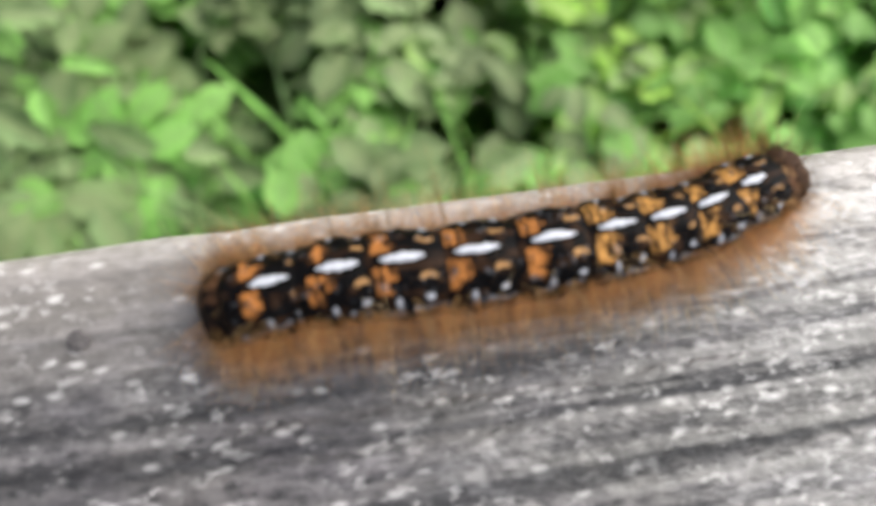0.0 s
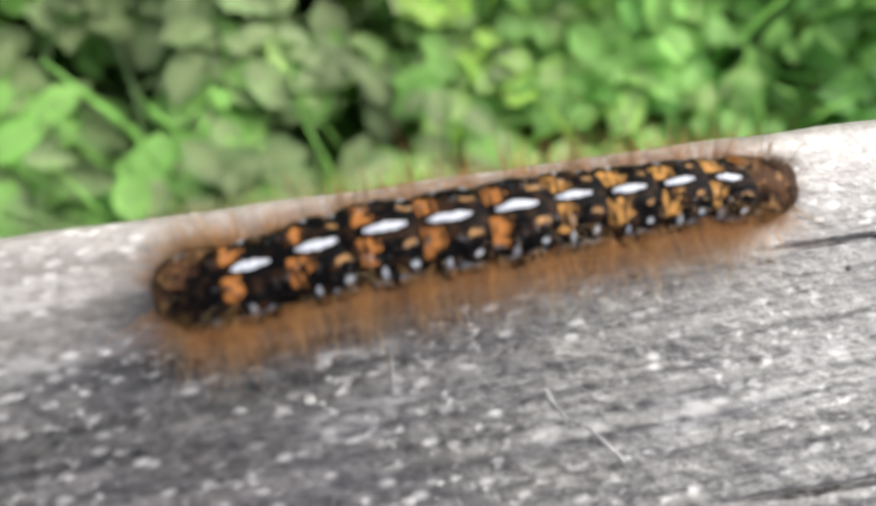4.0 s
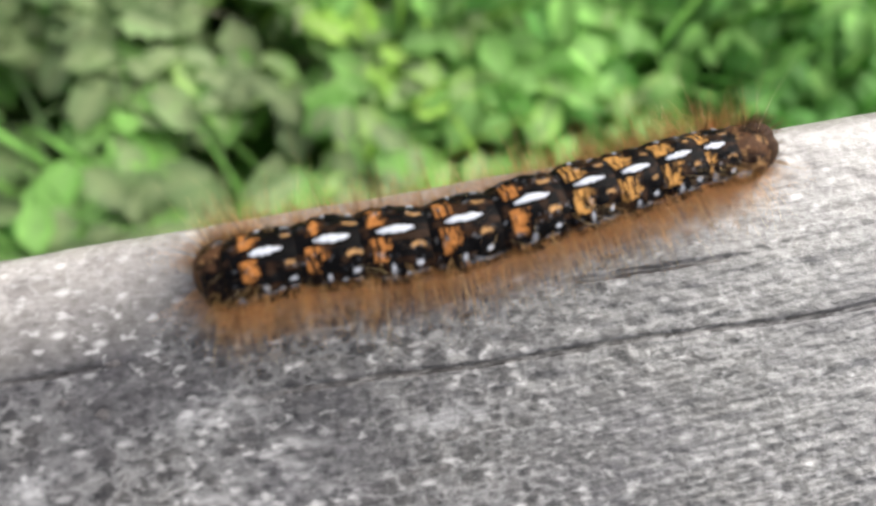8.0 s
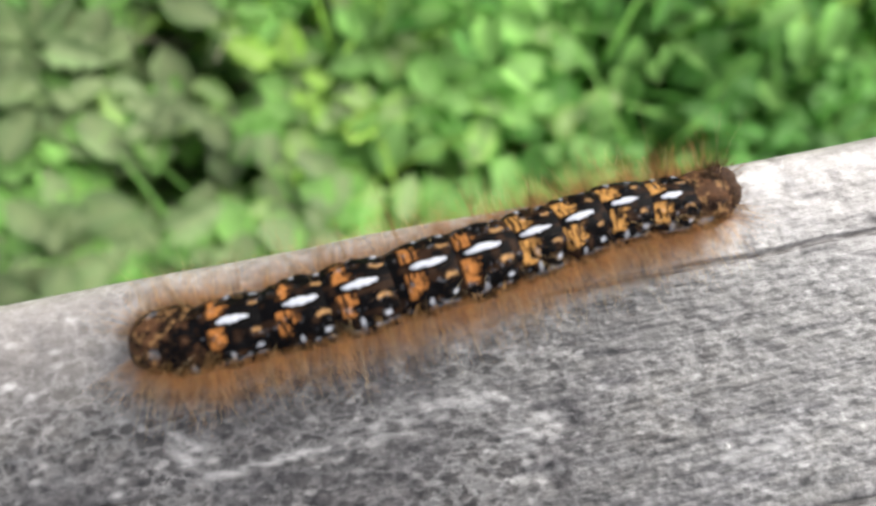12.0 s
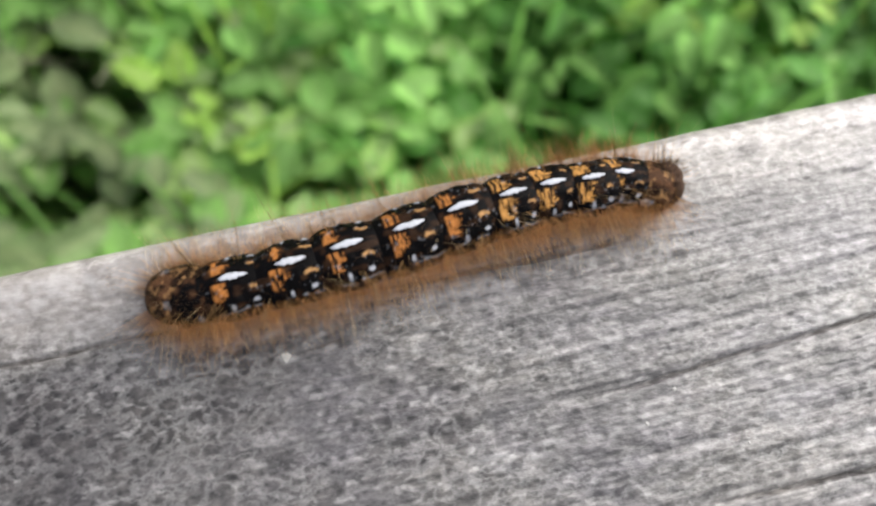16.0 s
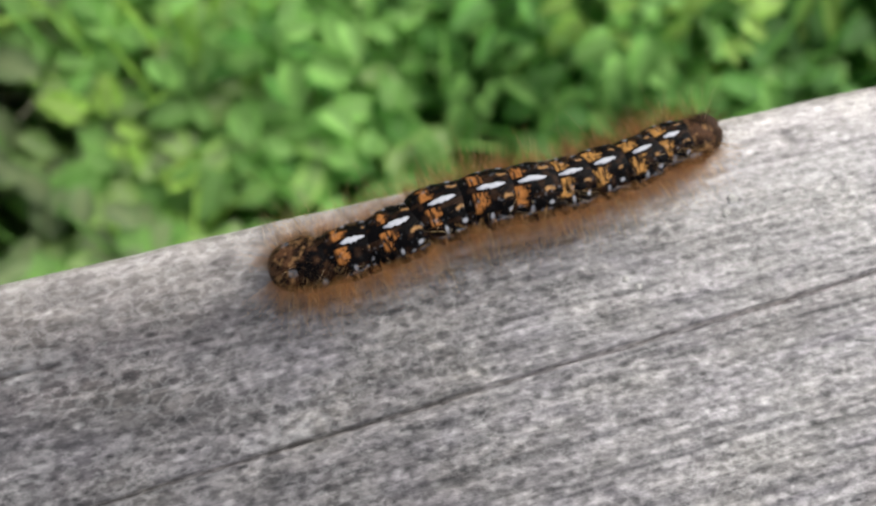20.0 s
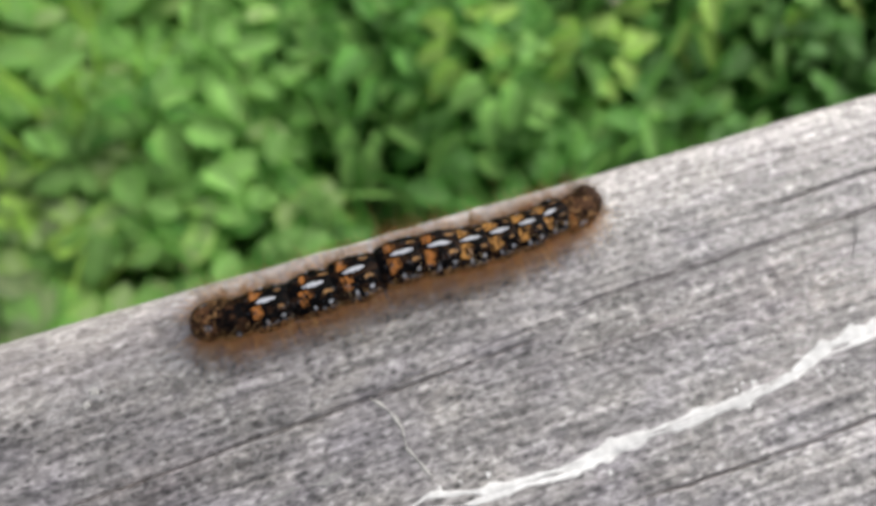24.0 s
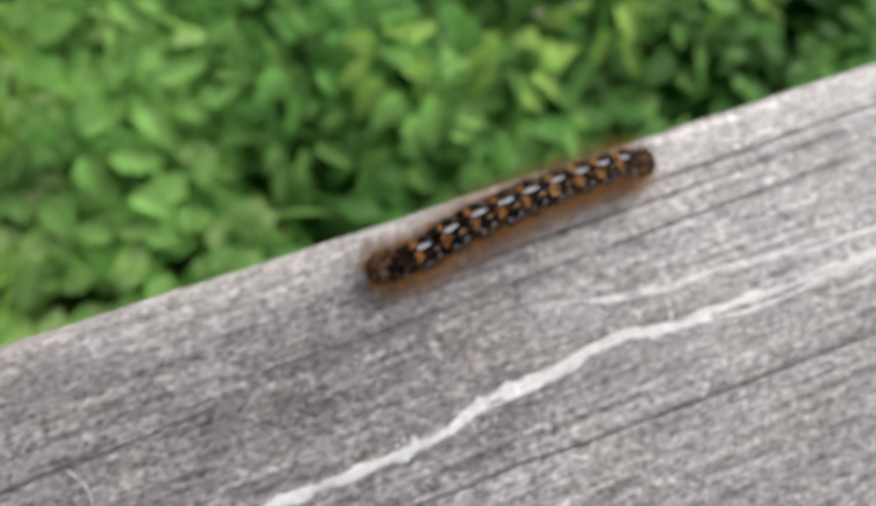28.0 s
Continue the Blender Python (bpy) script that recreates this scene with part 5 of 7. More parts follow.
    walk(RINGS[1], [
        (0.0, pose(-0.02195, -0.00234, 0.00010, -12.0, 0, 5.4)),
        (0.5, pose(-0.02341, -0.00236, 0.00010, -12.0, 0, 2.2)),
        (1.0, pose(-0.02149, -0.00245, 0.00010, -12.0, 0, 2.2)),
        (1.5, pose(-0.02201, -0.00132, 0.00010, -12.0, 0, 2.3)),
        (2.0, pose(-0.02364, -0.00081, 0.00010, -12.0, 0, 0.6)),
        (2.5, pose(-0.02423, -0.00170, 0.00010, -12.0, 0, 3.6)),
        (4.5, pose(-0.02100, -0.00269, 0.00010, -12.0, 0, 5.5)),
        (5.0, pose(-0.02300, -0.00131, 0.00010, -12.0, 0, 3.2)),
        (5.5, pose(-0.02406, -0.00110, 0.00010, -12.0, 0, -0.5)),
        (6.0, pose(-0.02185, -0.00204, 0.00010, -12.0, 0, 2.0)),
        (6.5, pose(-0.02325, -0.00200, 0.00010, -12.0, 0, -1.0)),
        (7.0, pose(-0.02509, -0.00221, 0.00010, -12.0, 0, -0.1)),
        (7.5, pose(-0.02248, -0.00272, 0.00010, -12.0, 0, 5.4)),
        (8.0, pose(-0.02424, -0.00229, 0.00010, -12.0, 0, 2.4)),
        (8.5, pose(-0.02685, -0.00300, 0.00010, -12.0, 0, 1.2)),
        (9.0, pose(-0.02299, -0.00389, 0.00010, -12.0, 0, 8.8)),
        (9.5, pose(-0.02493, -0.00271, 0.00010, -12.0, 0, 4.5)),
        (10.0, pose(-0.02620, -0.00226, 0.00010, -12.0, 0, 4.1)),
        (10.5, pose(-0.02249, -0.00202, 0.00010, -12.0, 0, 5.3)),
        (11.0, pose(-0.02362, -0.00159, 0.00010, -12.0, 0, 5.3)),
        (11.5, pose(-0.02678, -0.00210, 0.00010, -12.0, 0, -1.4)),
        (12.0, pose(-0.02464, -0.00308, 0.00010, -12.0, 0, 1.9)),
        (12.5, pose(-0.02414, -0.00353, 0.00010, -12.0, 0, 7.5)),
        (14.5, pose(-0.02588, -0.00204, 0.00010, -12.0, 0, 3.0)),
        (15.0, pose(-0.02587, -0.00235, 0.00010, -12.0, 0, -0.1)),
        (15.5, pose(-0.02368, -0.00313, 0.00010, -12.0, 0, 4.4)),
        (16.0, pose(-0.02608, -0.00268, 0.00010, -12.0, 0, 0.4)),
        (16.5, pose(-0.02524, -0.00209, 0.00010, -12.0, 0, 2.8)),
        (17.0, pose(-0.02346, -0.00219, 0.00010, -12.0, 0, 6.1)),
        (17.5, pose(-0.02564, -0.00201, 0.00010, -12.0, 0, -3.5)),
        (18.0, pose(-0.02624, -0.00261, 0.00010, -12.0, 0, -0.7)),
        (18.5, pose(-0.02325, -0.00331, 0.00010, -12.0, 0, 8.1)),
        (19.0, pose(-0.02493, -0.00071, 0.00010, -12.0, 0, -5.1)),
        (19.5, pose(-0.02622, -0.00146, 0.00010, -12.0, 0, -4.4)),
        (20.0, pose(-0.02358, -0.00346, 0.00010, -12.0, 0, 5.3)),
        (20.5, pose(-0.02426, -0.00208, 0.00010, -12.0, 0, -1.2)),
        (21.0, pose(-0.02560, -0.00253, 0.00010, -12.0, 0, 0.5)),
        (21.5, pose(-0.02304, -0.00261, 0.00010, -12.0, 0, 3.1)),
        (22.0, pose(-0.02401, -0.00193, 0.00010, -12.0, 0, 2.0)),
        (22.5, pose(-0.02526, -0.00206, 0.00010, -12.0, 0, 1.8)),
        (24.5, pose(-0.02825, -0.00156, 0.00010, -12.0, 0, -0.0)),
        (25.0, pose(-0.02556, -0.00330, 0.00010, -12.0, 0, 4.3)),
        (25.5, pose(-0.02770, -0.00332, 0.00010, -12.0, 0, 5.9)),
        (26.0, pose(-0.02662, -0.00298, 0.00010, -12.0, 0, 3.7)),
        (26.5, pose(-0.02493, -0.00378, 0.00010, -12.0, 0, 8.0)),
        (27.0, pose(-0.02610, -0.00446, 0.00010, -12.0, 0, 10.2)),
        (27.5, pose(-0.02626, -0.00455, 0.00010, -12.0, 0, 8.2)),
        (28.0, pose(-0.02437, -0.00439, 0.00010, -12.0, 0, 7.9)),
    ])
    walk(RINGS[2], [
        (0.0, pose(-0.01961, -0.00203, 0.00069, -12.0, 0, 5.4)),
        (0.5, pose(-0.02036, -0.00225, 0.00028, -12.0, 0, 2.2)),
        (1.0, pose(-0.01808, -0.00236, 0.00021, -12.0, 0, 2.2)),
        (1.5, pose(-0.01951, -0.00122, 0.00059, -12.0, 0, 2.3)),
        (2.0, pose(-0.02074, -0.00071, 0.00041, -12.0, 0, 0.6)),
        (2.5, pose(-0.02044, -0.00134, 0.00010, -12.0, 0, 3.6)),
        (4.5, pose(-0.01821, -0.00247, 0.00055, -12.0, 0, 5.5)),
        (5.0, pose(-0.02050, -0.00110, 0.00064, -12.0, 0, 3.2)),
        (5.5, pose(-0.02062, -0.00115, 0.00010, -12.0, 0, -0.5)),
        (6.0, pose(-0.01877, -0.00202, 0.00040, -12.0, 0, 2.0)),
        (6.5, pose(-0.02070, -0.00208, 0.00061, -12.0, 0, -1.0)),
        (7.0, pose(-0.02159, -0.00227, 0.00010, -12.0, 0, -0.1)),
        (7.5, pose(-0.01948, -0.00249, 0.00037, -12.0, 0, 5.4)),
        (8.0, pose(-0.02172, -0.00209, 0.00050, -12.0, 0, 2.4)),
        (8.5, pose(-0.02305, -0.00294, 0.00010, -12.0, 0, 1.2)),
        (9.0, pose(-0.01981, -0.00343, 0.00021, -12.0, 0, 8.8)),
        (9.5, pose(-0.02166, -0.00245, 0.00015, -12.0, 0, 4.5)),
        (10.0, pose(-0.02323, -0.00202, 0.00010, -12.0, 0, 4.1)),
        (10.5, pose(-0.01932, -0.00177, 0.00025, -12.0, 0, 5.3)),
        (11.0, pose(-0.02106, -0.00122, 0.00044, -12.0, 0, 5.3)),
        (11.5, pose(-0.02306, -0.00222, 0.00010, -12.0, 0, -1.4)),
        (12.0, pose(-0.02092, -0.00297, 0.00010, -12.0, 0, 1.9)),
        (12.5, pose(-0.02130, -0.00308, 0.00037, -12.0, 0, 7.5)),
        (14.5, pose(-0.02280, -0.00173, 0.00024, -12.0, 0, 3.0)),
        (15.0, pose(-0.02190, -0.00238, 0.00010, -12.0, 0, -0.1)),
        (15.5, pose(-0.02041, -0.00292, 0.00018, -12.0, 0, 4.4)),
        (16.0, pose(-0.02249, -0.00269, 0.00010, -12.0, 0, 0.4)),
        (16.5, pose(-0.02139, -0.00195, 0.00010, -12.0, 0, 2.8)),
        (17.0, pose(-0.02008, -0.00180, 0.00011, -12.0, 0, 6.1)),
        (17.5, pose(-0.02226, -0.00227, 0.00010, -12.0, 0, -3.5)),
        (18.0, pose(-0.02249, -0.00269, 0.00010, -12.0, 0, -0.7)),
        (18.5, pose(-0.02013, -0.00291, 0.00021, -12.0, 0, 8.1)),
        (19.0, pose(-0.02160, -0.00106, 0.00010, -12.0, 0, -5.1)),
        (19.5, pose(-0.02263, -0.00180, 0.00010, -12.0, 0, -4.4)),
        (20.0, pose(-0.01974, -0.00313, 0.00010, -12.0, 0, 5.3)),
        (20.5, pose(-0.02100, -0.00218, 0.00014, -12.0, 0, -1.2)),
        (21.0, pose(-0.02220, -0.00252, 0.00010, -12.0, 0, 0.5)),
        (21.5, pose(-0.01985, -0.00246, 0.00019, -12.0, 0, 3.1)),
        (22.0, pose(-0.02072, -0.00184, 0.00011, -12.0, 0, 2.0)),
        (22.5, pose(-0.02193, -0.00187, 0.00011, -12.0, 0, 1.8)),
        (24.5, pose(-0.02373, -0.00159, 0.00010, -12.0, 0, -0.0)),
        (25.0, pose(-0.02211, -0.00321, 0.00010, -12.0, 0, 4.3)),
        (25.5, pose(-0.02446, -0.00277, 0.00010, -12.0, 0, 5.9)),
        (26.0, pose(-0.02332, -0.00266, 0.00010, -12.0, 0, 3.7)),
        (26.5, pose(-0.02176, -0.00327, 0.00010, -12.0, 0, 8.0)),
        (27.0, pose(-0.02303, -0.00364, 0.00017, -12.0, 0, 10.2)),
        (27.5, pose(-0.02301, -0.00390, 0.00010, -12.0, 0, 8.2)),
        (28.0, pose(-0.02010, -0.00400, 0.00010, -12.0, 0, 7.9)),
    ])
    walk(RINGS[3], [
        (0.0, pose(-0.01506, -0.00180, 0.00054, -12.0, 0, 0.8)),
        (0.5, pose(-0.01541, -0.00203, 0.00014, -12.0, 0, 1.3)),
        (1.0, pose(-0.01362, -0.00209, 0.00053, -12.0, 0, 5.4)),
        (1.5, pose(-0.01484, -0.00102, 0.00045, -12.0, 0, 0.4)),
        (2.0, pose(-0.01607, -0.00083, 0.00021, -12.0, 0, -2.8)),
        (2.5, pose(-0.01534, -0.00131, 0.00016, -12.0, 0, 1.5)),
        (4.5, pose(-0.01397, -0.00195, 0.00055, -12.0, 0, 5.6)),
        (5.0, pose(-0.01602, -0.00103, 0.00035, -12.0, 0, -0.4)),
        (5.5, pose(-0.01563, -0.00114, 0.00019, -12.0, 0, 0.2)),
        (6.0, pose(-0.01444, -0.00165, 0.00047, -12.0, 0, 4.8)),
        (6.5, pose(-0.01618, -0.00207, 0.00031, -12.0, 0, -0.9)),
        (7.0, pose(-0.01631, -0.00216, 0.00010, -12.0, 0, 0.9)),
        (7.5, pose(-0.01489, -0.00193, 0.00030, -12.0, 0, 7.2)),
        (8.0, pose(-0.01668, -0.00209, 0.00021, -12.0, 0, -1.6)),
        (8.5, pose(-0.01716, -0.00276, 0.00010, -12.0, 0, 2.1)),
        (9.0, pose(-0.01496, -0.00260, 0.00020, -12.0, 0, 11.2)),
        (9.5, pose(-0.01664, -0.00205, 0.00021, -12.0, 0, 4.0)),
        (10.0, pose(-0.01745, -0.00152, 0.00010, -12.0, 0, 3.5)),
        (10.5, pose(-0.01454, -0.00121, 0.00029, -12.0, 0, 8.0)),
        (11.0, pose(-0.01586, -0.00107, 0.00021, -12.0, 0, -1.2)),
        (11.5, pose(-0.01752, -0.00229, 0.00010, -12.0, 0, -2.4)),
        (12.0, pose(-0.01538, -0.00275, 0.00010, -12.0, 0, 2.9)),
        (12.5, pose(-0.01641, -0.00262, 0.00017, -12.0, 0, 3.6)),
        (14.5, pose(-0.01777, -0.00181, 0.00010, -12.0, 0, -1.9)),
        (15.0, pose(-0.01590, -0.00236, 0.00010, -12.0, 0, 1.7)),
        (15.5, pose(-0.01551, -0.00245, 0.00021, -12.0, 0, 5.7)),
        (16.0, pose(-0.01706, -0.00258, 0.00010, -12.0, 0, 2.2)),
        (16.5, pose(-0.01551, -0.00156, 0.00010, -12.0, 0, 4.4)),
        (17.0, pose(-0.01517, -0.00135, 0.00026, -12.0, 0, 4.8)),
        (17.5, pose(-0.01704, -0.00247, 0.00010, -12.0, 0, -1.7)),
        (18.0, pose(-0.01656, -0.00269, 0.00010, -12.0, 0, 2.4)),
        (18.5, pose(-0.01516, -0.00211, 0.00010, -12.0, 0, 9.2)),
        (19.0, pose(-0.01638, -0.00141, 0.00018, -12.0, 0, -3.4)),
        (19.5, pose(-0.01694, -0.00209, 0.00010, -12.0, 0, -0.6)),
        (20.0, pose(-0.01480, -0.00261, 0.00018, -12.0, 0, 9.5)),
        (20.5, pose(-0.01586, -0.00220, 0.00026, -12.0, 0, -0.0)),
        (21.0, pose(-0.01676, -0.00243, 0.00010, -12.0, 0, 2.8)),
        (21.5, pose(-0.01479, -0.00214, 0.00013, -12.0, 0, 8.3)),
        (22.0, pose(-0.01551, -0.00160, 0.00027, -12.0, 0, 2.1)),
        (22.5, pose(-0.01681, -0.00191, 0.00010, -12.0, 0, -0.6)),
        (24.5, pose(-0.01731, -0.00154, 0.00010, -12.0, 0, 1.9)),
        (25.0, pose(-0.01663, -0.00241, 0.00010, -12.0, 0, 6.3)),
        (25.5, pose(-0.01909, -0.00273, 0.00010, -12.0, 0, 0.1)),
        (26.0, pose(-0.01767, -0.00257, 0.00010, -12.0, 0, 2.8)),
        (26.5, pose(-0.01625, -0.00263, 0.00010, -12.0, 0, 6.6)),
        (27.0, pose(-0.01785, -0.00335, 0.00011, -12.0, 0, 2.6)),
        (27.5, pose(-0.01686, -0.00344, 0.00010, -12.0, 0, 4.6)),
        (28.0, pose(-0.01499, -0.00282, 0.00010, -12.0, 0, 11.3)),
    ])
    walk(RINGS[4], [
        (0.0, pose(-0.01070, -0.00191, 0.00045, -12.0, 0, -1.0)),
        (0.5, pose(-0.01005, -0.00202, 0.00022, -12.0, 0, 1.9)),
        (1.0, pose(-0.00916, -0.00152, 0.00052, -12.0, 0, 5.2)),
        (1.5, pose(-0.01030, -0.00116, 0.00045, -12.0, 0, -1.6)),
        (2.0, pose(-0.01068, -0.00119, 0.00011, -12.0, 0, -2.0)),
        (2.5, pose(-0.01020, -0.00106, 0.00020, -12.0, 0, 2.5)),
        (4.5, pose(-0.00936, -0.00160, 0.00058, -12.0, 0, 2.5)),
        (5.0, pose(-0.01093, -0.00117, 0.00018, -12.0, 0, -0.3)),
        (5.5, pose(-0.01047, -0.00112, 0.00017, -12.0, 0, 1.8)),
        (6.0, pose(-0.00964, -0.00126, 0.00042, -12.0, 0, 1.2)),
        (6.5, pose(-0.01097, -0.00223, 0.00015, -12.0, 0, -0.1)),
        (7.0, pose(-0.01080, -0.00210, 0.00010, -12.0, 0, 2.7)),
        (7.5, pose(-0.00980, -0.00127, 0.00032, -12.0, 0, 4.0)),
        (8.0, pose(-0.01165, -0.00238, 0.00012, -12.0, 0, -1.8)),
        (8.5, pose(-0.01135, -0.00252, 0.00010, -12.0, 0, 3.7)),
        (9.0, pose(-0.00988, -0.00147, 0.00025, -12.0, 0, 8.8)),
        (9.5, pose(-0.01160, -0.00175, 0.00015, -12.0, 0, 2.2)),
        (10.0, pose(-0.01166, -0.00131, 0.00010, -12.0, 0, 2.3)),
        (10.5, pose(-0.00964, -0.00042, 0.00041, -12.0, 0, 5.0)),
        (11.0, pose(-0.01100, -0.00142, 0.00031, -12.0, 0, -4.9)),
        (11.5, pose(-0.01158, -0.00269, 0.00010, -12.0, 0, -1.6)),
        (12.0, pose(-0.01046, -0.00245, 0.00013, -12.0, 0, 4.6)),
        (12.5, pose(-0.01109, -0.00244, 0.00012, -12.0, 0, 2.6)),
        (14.5, pose(-0.01188, -0.00210, 0.00010, -12.0, 0, -0.7)),
        (15.0, pose(-0.01070, -0.00204, 0.00010, -12.0, 0, 4.3)),
        (15.5, pose(-0.01038, -0.00192, 0.00022, -12.0, 0, 4.0)),
        (16.0, pose(-0.01160, -0.00226, 0.00010, -12.0, 0, 4.1)),
        (16.5, pose(-0.01042, -0.00111, 0.00013, -12.0, 0, 4.7)),
        (17.0, pose(-0.01022, -0.00097, 0.00034, -12.0, 0, 0.1)),
        (17.5, pose(-0.01157, -0.00259, 0.00010, -12.0, 0, -0.0)),
        (18.0, pose(-0.01094, -0.00221, 0.00010, -12.0, 0, 5.4)),
        (18.5, pose(-0.00981, -0.00123, 0.00024, -12.0, 0, 5.1)),
        (19.0, pose(-0.01143, -0.00166, 0.00012, -12.0, 0, -1.8)),
        (19.5, pose(-0.01106, -0.00191, 0.00010, -12.0, 0, 3.0)),
        (20.0, pose(-0.00970, -0.00145, 0.00020, -12.0, 0, 7.7)),
        (20.5, pose(-0.01112, -0.00218, 0.00022, -12.0, 0, 2.3)),
        (21.0, pose(-0.01135, -0.00199, 0.00010, -12.0, 0, 6.0)),
        (21.5, pose(-0.00963, -0.00097, 0.00028, -12.0, 0, 7.6)),
        (22.0, pose(-0.01086, -0.00148, 0.00028, -12.0, 0, 0.7)),
        (22.5, pose(-0.01125, -0.00197, 0.00010, -12.0, 0, 0.2)),
        (24.5, pose(-0.01172, -0.00119, 0.00010, -12.0, 0, 4.0)),
        (25.0, pose(-0.01127, -0.00202, 0.00010, -12.0, 0, 2.3)),
        (25.5, pose(-0.01301, -0.00274, 0.00010, -12.0, 0, 2.3)),
        (26.0, pose(-0.01178, -0.00209, 0.00010, -12.0, 0, 6.3)),
        (26.5, pose(-0.01090, -0.00202, 0.00010, -12.0, 0, 5.8)),
        (27.0, pose(-0.01262, -0.00316, 0.00010, -12.0, 0, 4.1)),
        (27.5, pose(-0.01070, -0.00291, 0.00010, -12.0, 0, 6.7)),
        (28.0, pose(-0.00972, -0.00193, 0.00026, -12.0, 0, 7.3)),
    ])
    walk(RINGS[5], [
        (0.0, pose(-0.00551, -0.00197, 0.00014, -12.0, 0, 0.4)),
        (0.5, pose(-0.00505, -0.00168, 0.00031, -12.0, 0, 3.5)),
        (1.0, pose(-0.00436, -0.00125, 0.00056, -12.0, 0, 1.6)),
        (1.5, pose(-0.00527, -0.00128, 0.00025, -12.0, 0, -0.2)),
        (2.0, pose(-0.00529, -0.00121, 0.00014, -12.0, 0, -0.1)),
        (2.5, pose(-0.00488, -0.00085, 0.00027, -12.0, 0, -1.7)),
        (4.5, pose(-0.00490, -0.00155, 0.00050, -12.0, 0, 2.6)),
        (5.0, pose(-0.00549, -0.00108, 0.00010, -12.0, 0, 1.5)),
        (5.5, pose(-0.00508, -0.00080, 0.00020, -12.0, 0, 0.3)),
        (6.0, pose(-0.00477, -0.00145, 0.00043, -12.0, 0, -2.7)),
        (6.5, pose(-0.00555, -0.00209, 0.00010, -12.0, 0, 2.2)),
        (7.0, pose(-0.00524, -0.00165, 0.00010, -12.0, 0, 4.1)),
        (7.5, pose(-0.00488, -0.00124, 0.00039, -12.0, 0, -0.3)),
        (8.0, pose(-0.00595, -0.00244, 0.00010, -12.0, 0, 2.8)),
        (8.5, pose(-0.00539, -0.00200, 0.00010, -12.0, 0, 5.7)),
        (9.0, pose(-0.00481, -0.00103, 0.00036, -12.0, 0, 2.4)),
        (9.5, pose(-0.00599, -0.00163, 0.00010, -12.0, 0, 2.3)),
        (10.0, pose(-0.00598, -0.00106, 0.00010, -12.0, 0, 2.3)),
        (10.5, pose(-0.00490, -0.00037, 0.00042, -12.0, 0, -3.0)),
        (11.0, pose(-0.00583, -0.00192, 0.00010, -12.0, 0, -2.6)),
        (11.5, pose(-0.00557, -0.00263, 0.00010, -12.0, 0, 3.3)),
        (12.0, pose(-0.00470, -0.00190, 0.00019, -12.0, 0, 5.0)),
        (12.5, pose(-0.00566, -0.00213, 0.00010, -12.0, 0, 4.7)),
        (14.5, pose(-0.00568, -0.00196, 0.00010, -12.0, 0, 1.8)),
        (15.0, pose(-0.00496, -0.00154, 0.00013, -12.0, 0, 3.4)),
        (15.5, pose(-0.00516, -0.00173, 0.00022, -12.0, 0, 3.7)),
        (16.0, pose(-0.00549, -0.00175, 0.00010, -12.0, 0, 6.3)),
        (16.5, pose(-0.00483, -0.00068, 0.00021, -12.0, 0, 1.9)),
        (17.0, pose(-0.00524, -0.00132, 0.00027, -12.0, 0, -2.9)),
        (17.5, pose(-0.00559, -0.00248, 0.00010, -12.0, 0, 4.4)),
        (18.0, pose(-0.00505, -0.00160, 0.00010, -12.0, 0, 5.1)),
        (18.5, pose(-0.00492, -0.00119, 0.00038, -12.0, 0, 1.1)),
        (19.0, pose(-0.00563, -0.00175, 0.00010, -12.0, 0, 2.3)),
        (19.5, pose(-0.00545, -0.00149, 0.00010, -12.0, 0, 4.4)),
        (20.0, pose(-0.00449, -0.00122, 0.00041, -12.0, 0, 0.0)),
        (20.5, pose(-0.00547, -0.00178, 0.00010, -12.0, 0, 4.1)),
        (21.0, pose(-0.00559, -0.00125, 0.00010, -12.0, 0, 7.4)),
        (21.5, pose(-0.00473, -0.00080, 0.00043, -12.0, 0, 2.0)),
        (22.0, pose(-0.00534, -0.00148, 0.00010, -12.0, 0, -0.0)),
        (22.5, pose(-0.00528, -0.00187, 0.00010, -12.0, 0, 3.6)),
        (24.5, pose(-0.00494, -0.00068, 0.00010, -12.0, 0, -0.3)),
        (25.0, pose(-0.00557, -0.00197, 0.00010, -12.0, 0, 0.9)),
        (25.5, pose(-0.00594, -0.00219, 0.00010, -12.0, 0, 4.9)),
        (26.0, pose(-0.00488, -0.00116, 0.00010, -12.0, 0, 5.3)),
        (26.5, pose(-0.00530, -0.00151, 0.00010, -12.0, 0, 4.6)),
        (27.0, pose(-0.00594, -0.00250, 0.00010, -12.0, 0, 7.8)),
        (27.5, pose(-0.00527, -0.00208, 0.00010, -12.0, 0, 8.7)),
        (28.0, pose(-0.00482, -0.00152, 0.00040, -12.0, 0, 5.7)),
    ])
